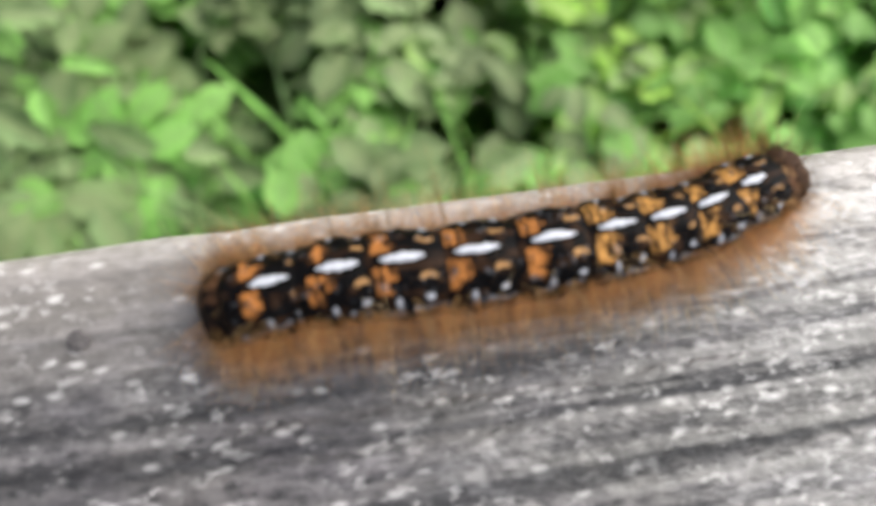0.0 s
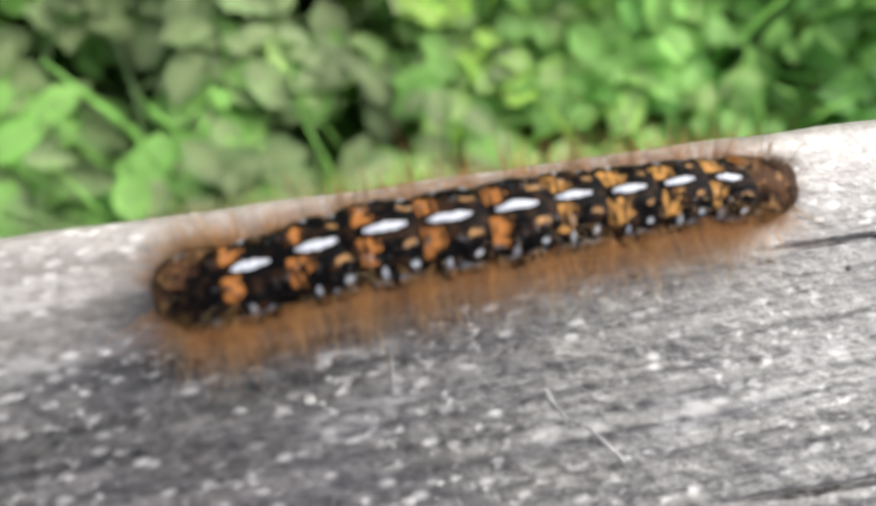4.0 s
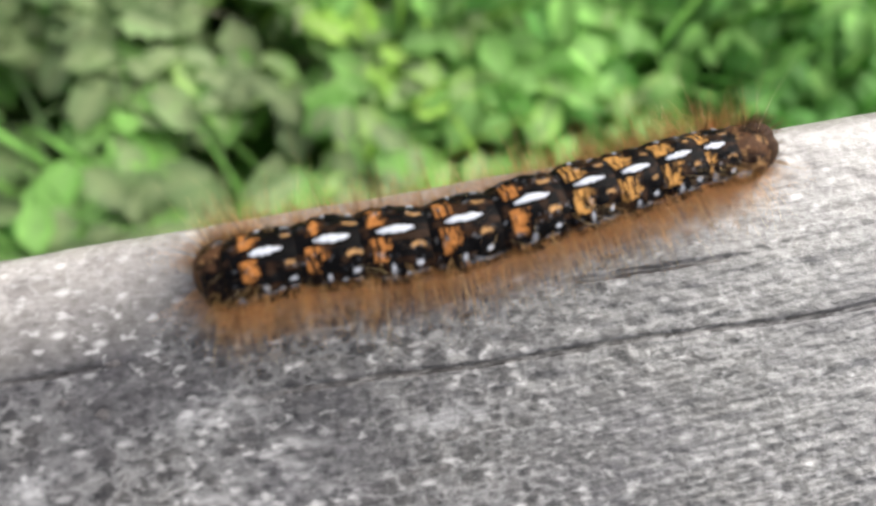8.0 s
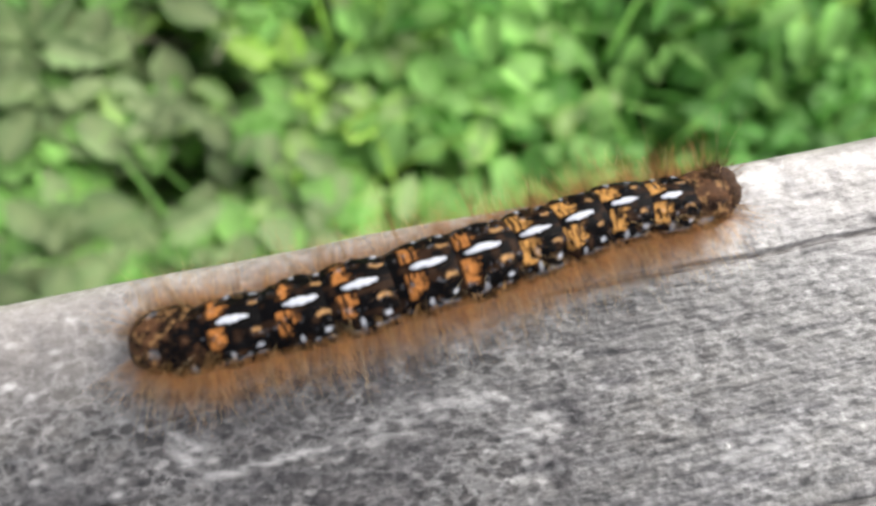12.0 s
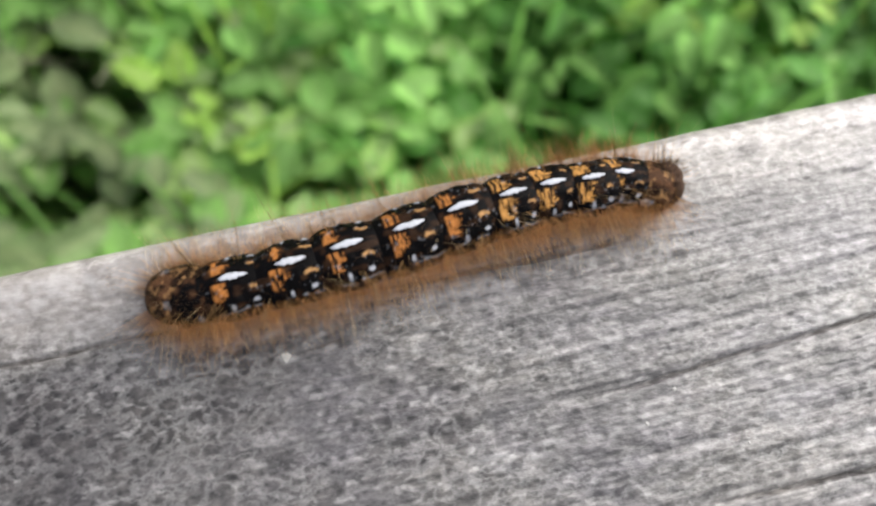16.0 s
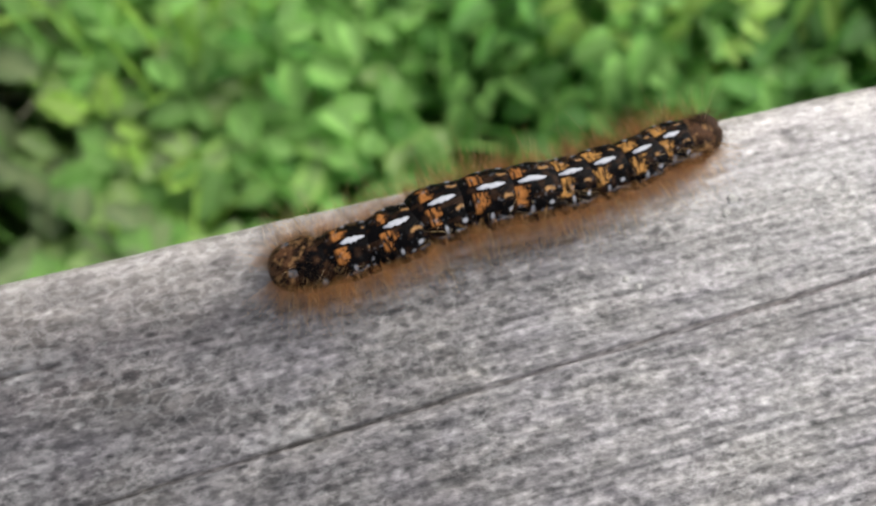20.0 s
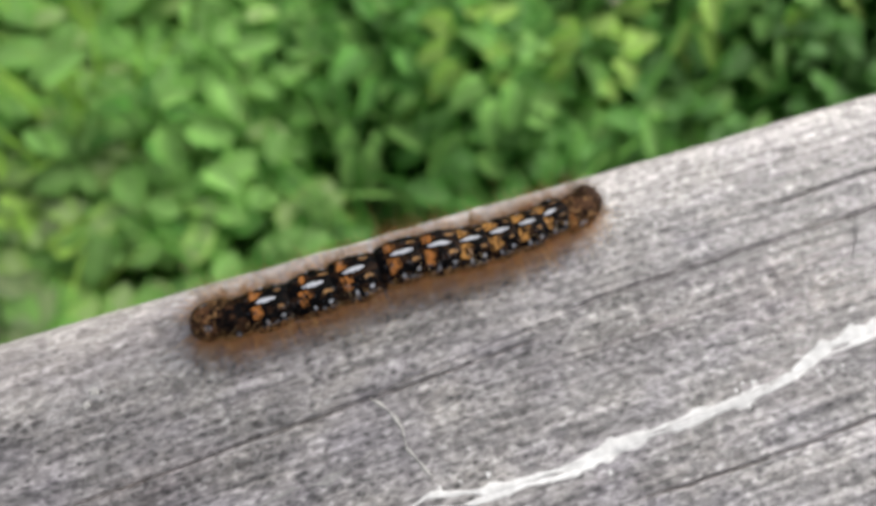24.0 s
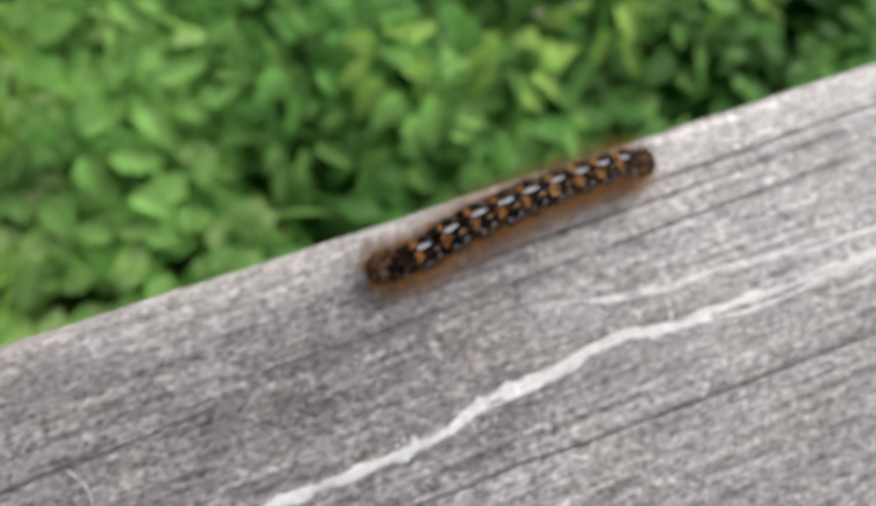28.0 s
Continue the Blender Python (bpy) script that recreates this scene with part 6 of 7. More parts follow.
    walk(RINGS[6], [
        (0.0, pose(0.00000, -0.00183, 0.00010, -12.0, 0, 2.5)),
        (0.5, pose(0.00000, -0.00141, 0.00044, -12.0, 0, 3.1)),
        (1.0, pose(0.00000, -0.00127, 0.00058, -12.0, 0, 0.3)),
        (1.5, pose(0.00000, -0.00119, 0.00010, -12.0, 0, 1.0)),
        (2.0, pose(0.00000, -0.00121, 0.00017, -12.0, 0, -1.0)),
        (2.5, pose(0.00000, -0.00136, 0.00046, -12.0, 0, -6.4)),
        (4.5, pose(0.00000, -0.00117, 0.00026, -12.0, 0, 4.4)),
        (5.0, pose(0.00000, -0.00089, 0.00010, -12.0, 0, 0.7)),
        (5.5, pose(0.00000, -0.00106, 0.00042, -12.0, 0, -5.0)),
        (6.0, pose(0.00000, -0.00170, 0.00030, -12.0, 0, -1.9)),
        (6.5, pose(0.00000, -0.00181, 0.00010, -12.0, 0, 4.2)),
        (7.0, pose(0.00000, -0.00133, 0.00028, -12.0, 0, 3.2)),
        (7.5, pose(0.00000, -0.00132, 0.00025, -12.0, 0, 0.4)),
        (8.0, pose(0.00000, -0.00180, 0.00010, -12.0, 0, 6.9)),
        (8.5, pose(0.00000, -0.00140, 0.00013, -12.0, 0, 6.0)),
        (9.0, pose(0.00000, -0.00104, 0.00032, -12.0, 0, 0.5)),
        (9.5, pose(0.00000, -0.00127, 0.00010, -12.0, 0, 4.0)),
        (10.0, pose(0.00000, -0.00083, 0.00010, -12.0, 0, 1.4)),
        (10.5, pose(0.00000, -0.00093, 0.00022, -12.0, 0, -6.6)),
        (11.0, pose(0.00000, -0.00191, 0.00010, -12.0, 0, 1.0)),
        (11.5, pose(0.00000, -0.00202, 0.00010, -12.0, 0, 8.3)),
        (12.0, pose(0.00000, -0.00153, 0.00028, -12.0, 0, 6.3)),
        (12.5, pose(0.00000, -0.00154, 0.00010, -12.0, 0, 6.0)),
        (14.5, pose(0.00000, -0.00173, 0.00010, -12.0, 0, 3.2)),
        (15.0, pose(0.00000, -0.00140, 0.00037, -12.0, 0, 0.5)),
        (15.5, pose(0.00000, -0.00124, 0.00010, -12.0, 0, 4.2)),
        (16.0, pose(0.00000, -0.00097, 0.00010, -12.0, 0, 6.4)),
        (16.5, pose(0.00000, -0.00076, 0.00036, -12.0, 0, -3.3)),
        (17.0, pose(0.00000, -0.00148, 0.00010, -12.0, 0, -2.0)),
        (17.5, pose(0.00000, -0.00170, 0.00010, -12.0, 0, 7.6)),
        (18.0, pose(0.00000, -0.00123, 0.00035, -12.0, 0, 2.2)),
        (18.5, pose(0.00000, -0.00104, 0.00018, -12.0, 0, 0.6)),
        (19.0, pose(0.00000, -0.00120, 0.00010, -12.0, 0, 3.8)),
        (19.5, pose(0.00000, -0.00107, 0.00011, -12.0, 0, 1.8)),
        (20.0, pose(0.00000, -0.00144, 0.00040, -12.0, 0, -1.4)),
        (20.5, pose(0.00000, -0.00139, 0.00010, -12.0, 0, 3.8)),
        (21.0, pose(0.00000, -0.00053, 0.00010, -12.0, 0, 3.1)),
        (21.5, pose(0.00000, -0.00064, 0.00024, -12.0, 0, -1.2)),
        (22.0, pose(0.00000, -0.00149, 0.00010, -12.0, 0, 0.5)),
        (22.5, pose(0.00000, -0.00127, 0.00011, -12.0, 0, 5.4)),
        (24.5, pose(0.00000, -0.00125, 0.00030, -12.0, 0, -6.7)),
        (25.0, pose(0.00000, -0.00184, 0.00010, -12.0, 0, 2.8)),
        (25.5, pose(0.00000, -0.00162, 0.00010, -12.0, 0, 7.0)),
        (26.0, pose(0.00000, -0.00099, 0.00034, -12.0, 0, 2.1)),
        (26.5, pose(0.00000, -0.00114, 0.00010, -12.0, 0, 4.1)),
        (27.0, pose(0.00000, -0.00142, 0.00010, -12.0, 0, 10.4)),
        (27.5, pose(0.00000, -0.00127, 0.00010, -12.0, 0, 8.8)),
        (28.0, pose(0.00000, -0.00095, 0.00013, -12.0, 0, 5.9)),
    ])
    walk(RINGS[7], [
        (0.0, pose(0.00462, -0.00152, 0.00025, -12.0, 0, 4.3)),
        (0.5, pose(0.00385, -0.00120, 0.00069, -12.0, 0, 3.2)),
        (1.0, pose(0.00408, -0.00121, 0.00044, -12.0, 0, 2.6)),
        (1.5, pose(0.00501, -0.00109, 0.00010, -12.0, 0, -0.9)),
        (2.0, pose(0.00453, -0.00138, 0.00038, -12.0, 0, -2.7)),
        (2.5, pose(0.00393, -0.00185, 0.00042, -12.0, 0, -3.8)),
        (4.5, pose(0.00459, -0.00081, 0.00018, -12.0, 0, 2.5)),
        (5.0, pose(0.00482, -0.00097, 0.00022, -12.0, 0, -2.6)),
        (5.5, pose(0.00387, -0.00159, 0.00054, -12.0, 0, -5.8)),
        (6.0, pose(0.00462, -0.00176, 0.00010, -12.0, 0, 1.6)),
        (6.5, pose(0.00498, -0.00133, 0.00010, -12.0, 0, 6.7)),
        (7.0, pose(0.00420, -0.00113, 0.00037, -12.0, 0, 4.1)),
        (7.5, pose(0.00467, -0.00117, 0.00010, -12.0, 0, 2.4)),
        (8.0, pose(0.00526, -0.00109, 0.00010, -12.0, 0, 6.9)),
        (8.5, pose(0.00451, -0.00095, 0.00027, -12.0, 0, 6.7)),
        (9.0, pose(0.00452, -0.00095, 0.00010, -12.0, 0, 2.0)),
        (9.5, pose(0.00524, -0.00085, 0.00010, -12.0, 0, 3.2)),
        (10.0, pose(0.00478, -0.00080, 0.00019, -12.0, 0, -2.4)),
        (10.5, pose(0.00469, -0.00149, 0.00010, -12.0, 0, -5.4)),
        (11.0, pose(0.00511, -0.00172, 0.00010, -12.0, 0, 2.6)),
        (11.5, pose(0.00502, -0.00109, 0.00010, -12.0, 0, 10.4)),
        (12.0, pose(0.00472, -0.00086, 0.00011, -12.0, 0, 8.2)),
        (12.5, pose(0.00526, -0.00099, 0.00010, -12.0, 0, 6.8)),
        (14.5, pose(0.00527, -0.00135, 0.00010, -12.0, 0, 4.7)),
        (15.0, pose(0.00420, -0.00146, 0.00035, -12.0, 0, 3.9)),
        (15.5, pose(0.00524, -0.00097, 0.00010, -12.0, 0, 3.7)),
        (16.0, pose(0.00512, -0.00056, 0.00010, -12.0, 0, 4.2)),
        (16.5, pose(0.00432, -0.00121, 0.00030, -12.0, 0, -3.0)),
        (17.0, pose(0.00512, -0.00169, 0.00010, -12.0, 0, -0.3)),
        (17.5, pose(0.00527, -0.00104, 0.00010, -12.0, 0, 7.7)),
        (18.0, pose(0.00415, -0.00125, 0.00042, -12.0, 0, 4.6)),
        (18.5, pose(0.00488, -0.00110, 0.00010, -12.0, 0, 1.3)),
        (19.0, pose(0.00548, -0.00102, 0.00010, -12.0, 0, 0.0)),
        (19.5, pose(0.00456, -0.00117, 0.00028, -12.0, 0, -0.5)),
        (20.0, pose(0.00458, -0.00144, 0.00016, -12.0, 0, 3.1)),
        (20.5, pose(0.00507, -0.00108, 0.00010, -12.0, 0, 3.6)),
        (21.0, pose(0.00454, -0.00070, 0.00026, -12.0, 0, -2.0)),
        (21.5, pose(0.00484, -0.00100, 0.00010, -12.0, 0, -4.1)),
        (22.0, pose(0.00518, -0.00140, 0.00010, -12.0, 0, 1.1)),
        (22.5, pose(0.00469, -0.00092, 0.00025, -12.0, 0, 4.3)),
        (24.5, pose(0.00437, -0.00178, 0.00013, -12.0, 0, -3.4)),
        (25.0, pose(0.00539, -0.00143, 0.00010, -12.0, 0, 6.0)),
        (25.5, pose(0.00536, -0.00080, 0.00010, -12.0, 0, 8.7)),
        (26.0, pose(0.00437, -0.00083, 0.00020, -12.0, 0, 3.0)),
        (26.5, pose(0.00476, -0.00079, 0.00010, -12.0, 0, 4.0)),
        (27.0, pose(0.00534, -0.00044, 0.00010, -12.0, 0, 10.5)),
        (27.5, pose(0.00474, -0.00053, 0.00013, -12.0, 0, 10.1)),
        (28.0, pose(0.00508, -0.00050, 0.00010, -12.0, 0, 4.0)),
    ])
    walk(RINGS[8], [
        (0.0, pose(0.00851, -0.00119, 0.00038, -12.0, 0, 7.4)),
        (0.5, pose(0.00720, -0.00101, 0.00066, -12.0, 0, 4.5)),
        (1.0, pose(0.00795, -0.00091, 0.00031, -12.0, 0, 3.1)),
        (1.5, pose(0.00924, -0.00133, 0.00017, -12.0, 0, -3.6)),
        (2.0, pose(0.00814, -0.00159, 0.00065, -12.0, 0, -4.2)),
        (2.5, pose(0.00798, -0.00189, 0.00014, -12.0, 0, 0.7)),
        (4.5, pose(0.00873, -0.00079, 0.00019, -12.0, 0, 0.8)),
        (5.0, pose(0.00860, -0.00128, 0.00041, -12.0, 0, -7.8)),
        (5.5, pose(0.00761, -0.00184, 0.00041, -12.0, 0, -2.6)),
        (6.0, pose(0.00904, -0.00146, 0.00010, -12.0, 0, 6.2)),
        (6.5, pose(0.00914, -0.00074, 0.00021, -12.0, 0, 8.5)),
        (7.0, pose(0.00814, -0.00074, 0.00029, -12.0, 0, 4.4)),
        (7.5, pose(0.00917, -0.00093, 0.00010, -12.0, 0, 1.7)),
        (8.0, pose(0.00955, -0.00063, 0.00010, -12.0, 0, 7.2)),
        (8.5, pose(0.00839, -0.00041, 0.00033, -12.0, 0, 7.3)),
        (9.0, pose(0.00908, -0.00073, 0.00010, -12.0, 0, 1.8)),
        (9.5, pose(0.00969, -0.00073, 0.00010, -12.0, 0, 0.8)),
        (10.0, pose(0.00869, -0.00119, 0.00032, -12.0, 0, -5.5)),
        (10.5, pose(0.00892, -0.00178, 0.00010, -12.0, 0, -3.8)),
        (11.0, pose(0.00956, -0.00148, 0.00010, -12.0, 0, 4.7)),
        (11.5, pose(0.00881, -0.00040, 0.00036, -12.0, 0, 10.4)),
        (12.0, pose(0.00884, -0.00026, 0.00014, -12.0, 0, 8.5)),
        (12.5, pose(0.00971, -0.00037, 0.00010, -12.0, 0, 8.5)),
        (14.5, pose(0.00929, -0.00097, 0.00017, -12.0, 0, 4.6)),
        (15.0, pose(0.00818, -0.00084, 0.00010, -12.0, 0, 6.5)),
        (15.5, pose(0.00962, -0.00062, 0.00010, -12.0, 0, 3.7)),
        (16.0, pose(0.00919, -0.00031, 0.00017, -12.0, 0, 0.1)),
        (16.5, pose(0.00833, -0.00120, 0.00010, -12.0, 0, -3.9)),
        (17.0, pose(0.00965, -0.00153, 0.00010, -12.0, 0, 2.5)),
        (17.5, pose(0.00938, -0.00042, 0.00019, -12.0, 0, 7.3)),
        (18.0, pose(0.00796, -0.00059, 0.00016, -12.0, 0, 6.3)),
        (18.5, pose(0.00932, -0.00082, 0.00010, -12.0, 0, 0.9)),
        (19.0, pose(0.00978, -0.00119, 0.00010, -12.0, 0, -2.1)),
        (19.5, pose(0.00844, -0.00115, 0.00035, -12.0, 0, 0.6)),
        (20.0, pose(0.00878, -0.00096, 0.00010, -12.0, 0, 6.3)),
        (20.5, pose(0.00950, -0.00078, 0.00010, -12.0, 0, 4.0)),
        (21.0, pose(0.00848, -0.00083, 0.00031, -12.0, 0, -1.6)),
        (21.5, pose(0.00903, -0.00128, 0.00013, -12.0, 0, -3.7)),
        (22.0, pose(0.00968, -0.00129, 0.00010, -12.0, 0, 1.5)),
        (22.5, pose(0.00849, -0.00063, 0.00045, -12.0, 0, 0.3)),
        (24.5, pose(0.00885, -0.00178, 0.00010, -12.0, 0, 1.5)),
        (25.0, pose(0.01022, -0.00077, 0.00010, -12.0, 0, 9.6)),
        (25.5, pose(0.00971, -0.00013, 0.00010, -12.0, 0, 7.8)),
        (26.0, pose(0.00867, -0.00053, 0.00010, -12.0, 0, 1.5)),
        (26.5, pose(0.00939, -0.00047, 0.00010, -12.0, 0, 3.8)),
        (27.0, pose(0.00963, 0.00036, 0.00010, -12.0, 0, 8.2)),
        (27.5, pose(0.00873, 0.00028, 0.00010, -12.0, 0, 7.7)),
        (28.0, pose(0.00976, -0.00027, 0.00010, -12.0, 0, 2.9)),
    ])
    walk(RINGS[9], [
        (0.0, pose(0.01219, -0.00053, 0.00039, -12.0, 0, 14.7)),
        (0.5, pose(0.01066, -0.00066, 0.00037, -12.0, 0, 8.9)),
        (1.0, pose(0.01188, -0.00078, 0.00010, -12.0, 0, 1.1)),
        (1.5, pose(0.01323, -0.00162, 0.00031, -12.0, 0, -7.0)),
        (2.0, pose(0.01137, -0.00189, 0.00067, -12.0, 0, -4.8)),
        (2.5, pose(0.01224, -0.00175, 0.00010, -12.0, 0, 7.5)),
        (4.5, pose(0.01276, -0.00070, 0.00020, -12.0, 0, -2.5)),
        (5.0, pose(0.01230, -0.00199, 0.00045, -12.0, 0, -11.1)),
        (5.5, pose(0.01141, -0.00193, 0.00010, -12.0, 0, 2.2)),
        (6.0, pose(0.01340, -0.00080, 0.00010, -12.0, 0, 9.2)),
        (6.5, pose(0.01300, -0.00013, 0.00024, -12.0, 0, 8.1)),
        (7.0, pose(0.01205, -0.00053, 0.00010, -12.0, 0, 3.6)),
        (7.5, pose(0.01357, -0.00090, 0.00010, -12.0, 0, 0.1)),
        (8.0, pose(0.01370, -0.00003, 0.00020, -12.0, 0, 7.7)),
        (8.5, pose(0.01223, 0.00004, 0.00027, -12.0, 0, 9.3)),
        (9.0, pose(0.01352, -0.00066, 0.00010, -12.0, 0, 3.2)),
        (9.5, pose(0.01379, -0.00074, 0.00012, -12.0, 0, 0.4)),
        (10.0, pose(0.01256, -0.00155, 0.00023, -12.0, 0, -5.2)),
        (10.5, pose(0.01312, -0.00204, 0.00010, -12.0, 0, -2.6)),
        (11.0, pose(0.01383, -0.00100, 0.00010, -12.0, 0, 7.4)),
        (11.5, pose(0.01257, 0.00030, 0.00031, -12.0, 0, 9.8)),
        (12.0, pose(0.01293, 0.00036, 0.00010, -12.0, 0, 3.2)),
        (12.5, pose(0.01380, 0.00028, 0.00010, -12.0, 0, 7.4)),
        (14.5, pose(0.01348, -0.00068, 0.00027, -12.0, 0, 8.8)),
        (15.0, pose(0.01281, -0.00048, 0.00010, -12.0, 0, 7.9)),
        (15.5, pose(0.01436, -0.00037, 0.00010, -12.0, 0, 4.5)),
        (16.0, pose(0.01332, -0.00055, 0.00034, -12.0, 0, -1.4)),
        (16.5, pose(0.01283, -0.00179, 0.00010, -12.0, 0, -4.6)),
        (17.0, pose(0.01435, -0.00129, 0.00010, -12.0, 0, 5.4)),
        (17.5, pose(0.01337, 0.00000, 0.00038, -12.0, 0, 9.9)),
        (18.0, pose(0.01234, -0.00035, 0.00010, -12.0, 0, 7.3)),
        (18.5, pose(0.01417, -0.00096, 0.00010, -12.0, 0, 0.2)),
        (19.0, pose(0.01403, -0.00133, 0.00029, -12.0, 0, -2.6)),
        (19.5, pose(0.01228, -0.00109, 0.00041, -12.0, 0, 6.3)),
        (20.0, pose(0.01344, -0.00046, 0.00010, -12.0, 0, 10.2)),
        (20.5, pose(0.01388, -0.00046, 0.00019, -12.0, 0, 5.1)),
        (21.0, pose(0.01237, -0.00092, 0.00044, -12.0, 0, -1.2)),
        (21.5, pose(0.01316, -0.00153, 0.00010, -12.0, 0, -0.4)),
        (22.0, pose(0.01413, -0.00117, 0.00016, -12.0, 0, 6.6)),
        (22.5, pose(0.01211, -0.00088, 0.00059, -12.0, 0, -1.7)),
        (24.5, pose(0.01387, -0.00154, 0.00010, -12.0, 0, 6.1)),
        (25.0, pose(0.01514, 0.00022, 0.00010, -12.0, 0, 12.9)),
        (25.5, pose(0.01426, 0.00041, 0.00021, -12.0, 0, 4.1)),
        (26.0, pose(0.01381, -0.00058, 0.00010, -12.0, 0, -1.3)),
        (26.5, pose(0.01464, -0.00014, 0.00010, -12.0, 0, 1.8)),
        (27.0, pose(0.01388, 0.00079, 0.00039, -12.0, 0, 6.8)),
        (27.5, pose(0.01308, 0.00060, 0.00010, -12.0, 0, 5.6)),
        (28.0, pose(0.01401, -0.00005, 0.00010, -12.0, 0, 1.2)),
    ])
    walk(RINGS[10], [
        (0.0, pose(0.01549, 0.00063, 0.00051, -12.0, 0, 13.0)),
        (0.5, pose(0.01440, 0.00012, 0.00018, -12.0, 0, 6.8)),
        (1.0, pose(0.01627, -0.00075, 0.00010, -12.0, 0, -8.2)),
        (1.5, pose(0.01663, -0.00223, 0.00042, -12.0, 0, -13.6)),
        (2.0, pose(0.01460, -0.00213, 0.00022, -12.0, 0, -3.3)),
        (2.5, pose(0.01656, -0.00075, 0.00010, -12.0, 0, 8.6)),
        (4.5, pose(0.01646, -0.00112, 0.00014, -12.0, 0, -14.3)),
        (5.0, pose(0.01555, -0.00264, 0.00028, -12.0, 0, -11.9)),
        (5.5, pose(0.01580, -0.00153, 0.00010, -12.0, 0, 1.4)),
        (6.0, pose(0.01771, -0.00005, 0.00012, -12.0, 0, 3.8)),
        (6.5, pose(0.01670, 0.00034, 0.00020, -12.0, 0, -0.9)),
        (7.0, pose(0.01627, -0.00024, 0.00010, -12.0, 0, -2.3)),
        (7.5, pose(0.01786, -0.00092, 0.00010, -12.0, 0, -8.4)),
        (8.0, pose(0.01724, 0.00041, 0.00010, -12.0, 0, 2.5)),
        (8.5, pose(0.01585, 0.00081, 0.00010, -12.0, 0, 8.5)),
        (9.0, pose(0.01787, -0.00024, 0.00010, -12.0, 0, -2.3)),
        (9.5, pose(0.01764, -0.00067, 0.00010, -12.0, 0, -9.4)),
        (10.0, pose(0.01633, -0.00188, 0.00010, -12.0, 0, -11.3)),
        (10.5, pose(0.01736, -0.00215, 0.00010, -12.0, 0, -8.0)),
        (11.0, pose(0.01772, -0.00042, 0.00012, -12.0, 0, 1.6)),
        (11.5, pose(0.01616, 0.00087, 0.00018, -12.0, 0, 11.0)),
        (12.0, pose(0.01717, 0.00021, 0.00010, -12.0, 0, 0.4)),
        (12.5, pose(0.01826, 0.00074, 0.00010, -12.0, 0, -7.7)),
        (14.5, pose(0.01673, 0.00018, 0.00021, -12.0, 0, 5.9)),
        (15.0, pose(0.01673, 0.00035, 0.00010, -12.0, 0, 1.9)),
        (15.5, pose(0.01831, 0.00007, 0.00012, -12.0, 0, -7.6)),
        (16.0, pose(0.01654, -0.00049, 0.00020, -12.0, 0, -10.6)),
        (16.5, pose(0.01675, -0.00188, 0.00010, -12.0, 0, -10.4)),
        (17.0, pose(0.01823, -0.00072, 0.00011, -12.0, 0, -1.8)),
        (17.5, pose(0.01652, 0.00082, 0.00037, -12.0, 0, 6.6)),
        (18.0, pose(0.01603, 0.00045, 0.00010, -12.0, 0, 3.2)),
        (18.5, pose(0.01813, -0.00079, 0.00010, -12.0, 0, -11.3)),
        (19.0, pose(0.01729, -0.00153, 0.00028, -12.0, 0, -11.5)),
        (19.5, pose(0.01555, -0.00037, 0.00016, -12.0, 0, 4.5)),
        (20.0, pose(0.01724, 0.00055, 0.00010, -12.0, 0, 6.0)),
        (20.5, pose(0.01723, -0.00009, 0.00037, -12.0, 0, -6.3)),
        (21.0, pose(0.01557, -0.00097, 0.00022, -12.0, 0, -8.6)),
        (21.5, pose(0.01715, -0.00134, 0.00010, -12.0, 0, -6.8)),
        (22.0, pose(0.01745, -0.00040, 0.00041, -12.0, 0, 1.5)),
        (22.5, pose(0.01518, -0.00082, 0.00031, -12.0, 0, -4.8)),
        (24.5, pose(0.01796, -0.00080, 0.00010, -12.0, 0, 14.0)),
        (25.0, pose(0.01910, 0.00127, 0.00015, -12.0, 0, 9.2)),
        (25.5, pose(0.01740, 0.00043, 0.00028, -12.0, 0, -2.2)),
        (26.0, pose(0.01754, -0.00074, 0.00010, -12.0, 0, -4.2)),
        (26.5, pose(0.01847, -0.00019, 0.00025, -12.0, 0, -4.7)),
        (27.0, pose(0.01682, 0.00122, 0.00053, -12.0, 0, 5.5)),
        (27.5, pose(0.01696, 0.00109, 0.00010, -12.0, 0, 3.8)),
        (28.0, pose(0.01787, -0.00010, 0.00021, -12.0, 0, -9.3)),
    ])
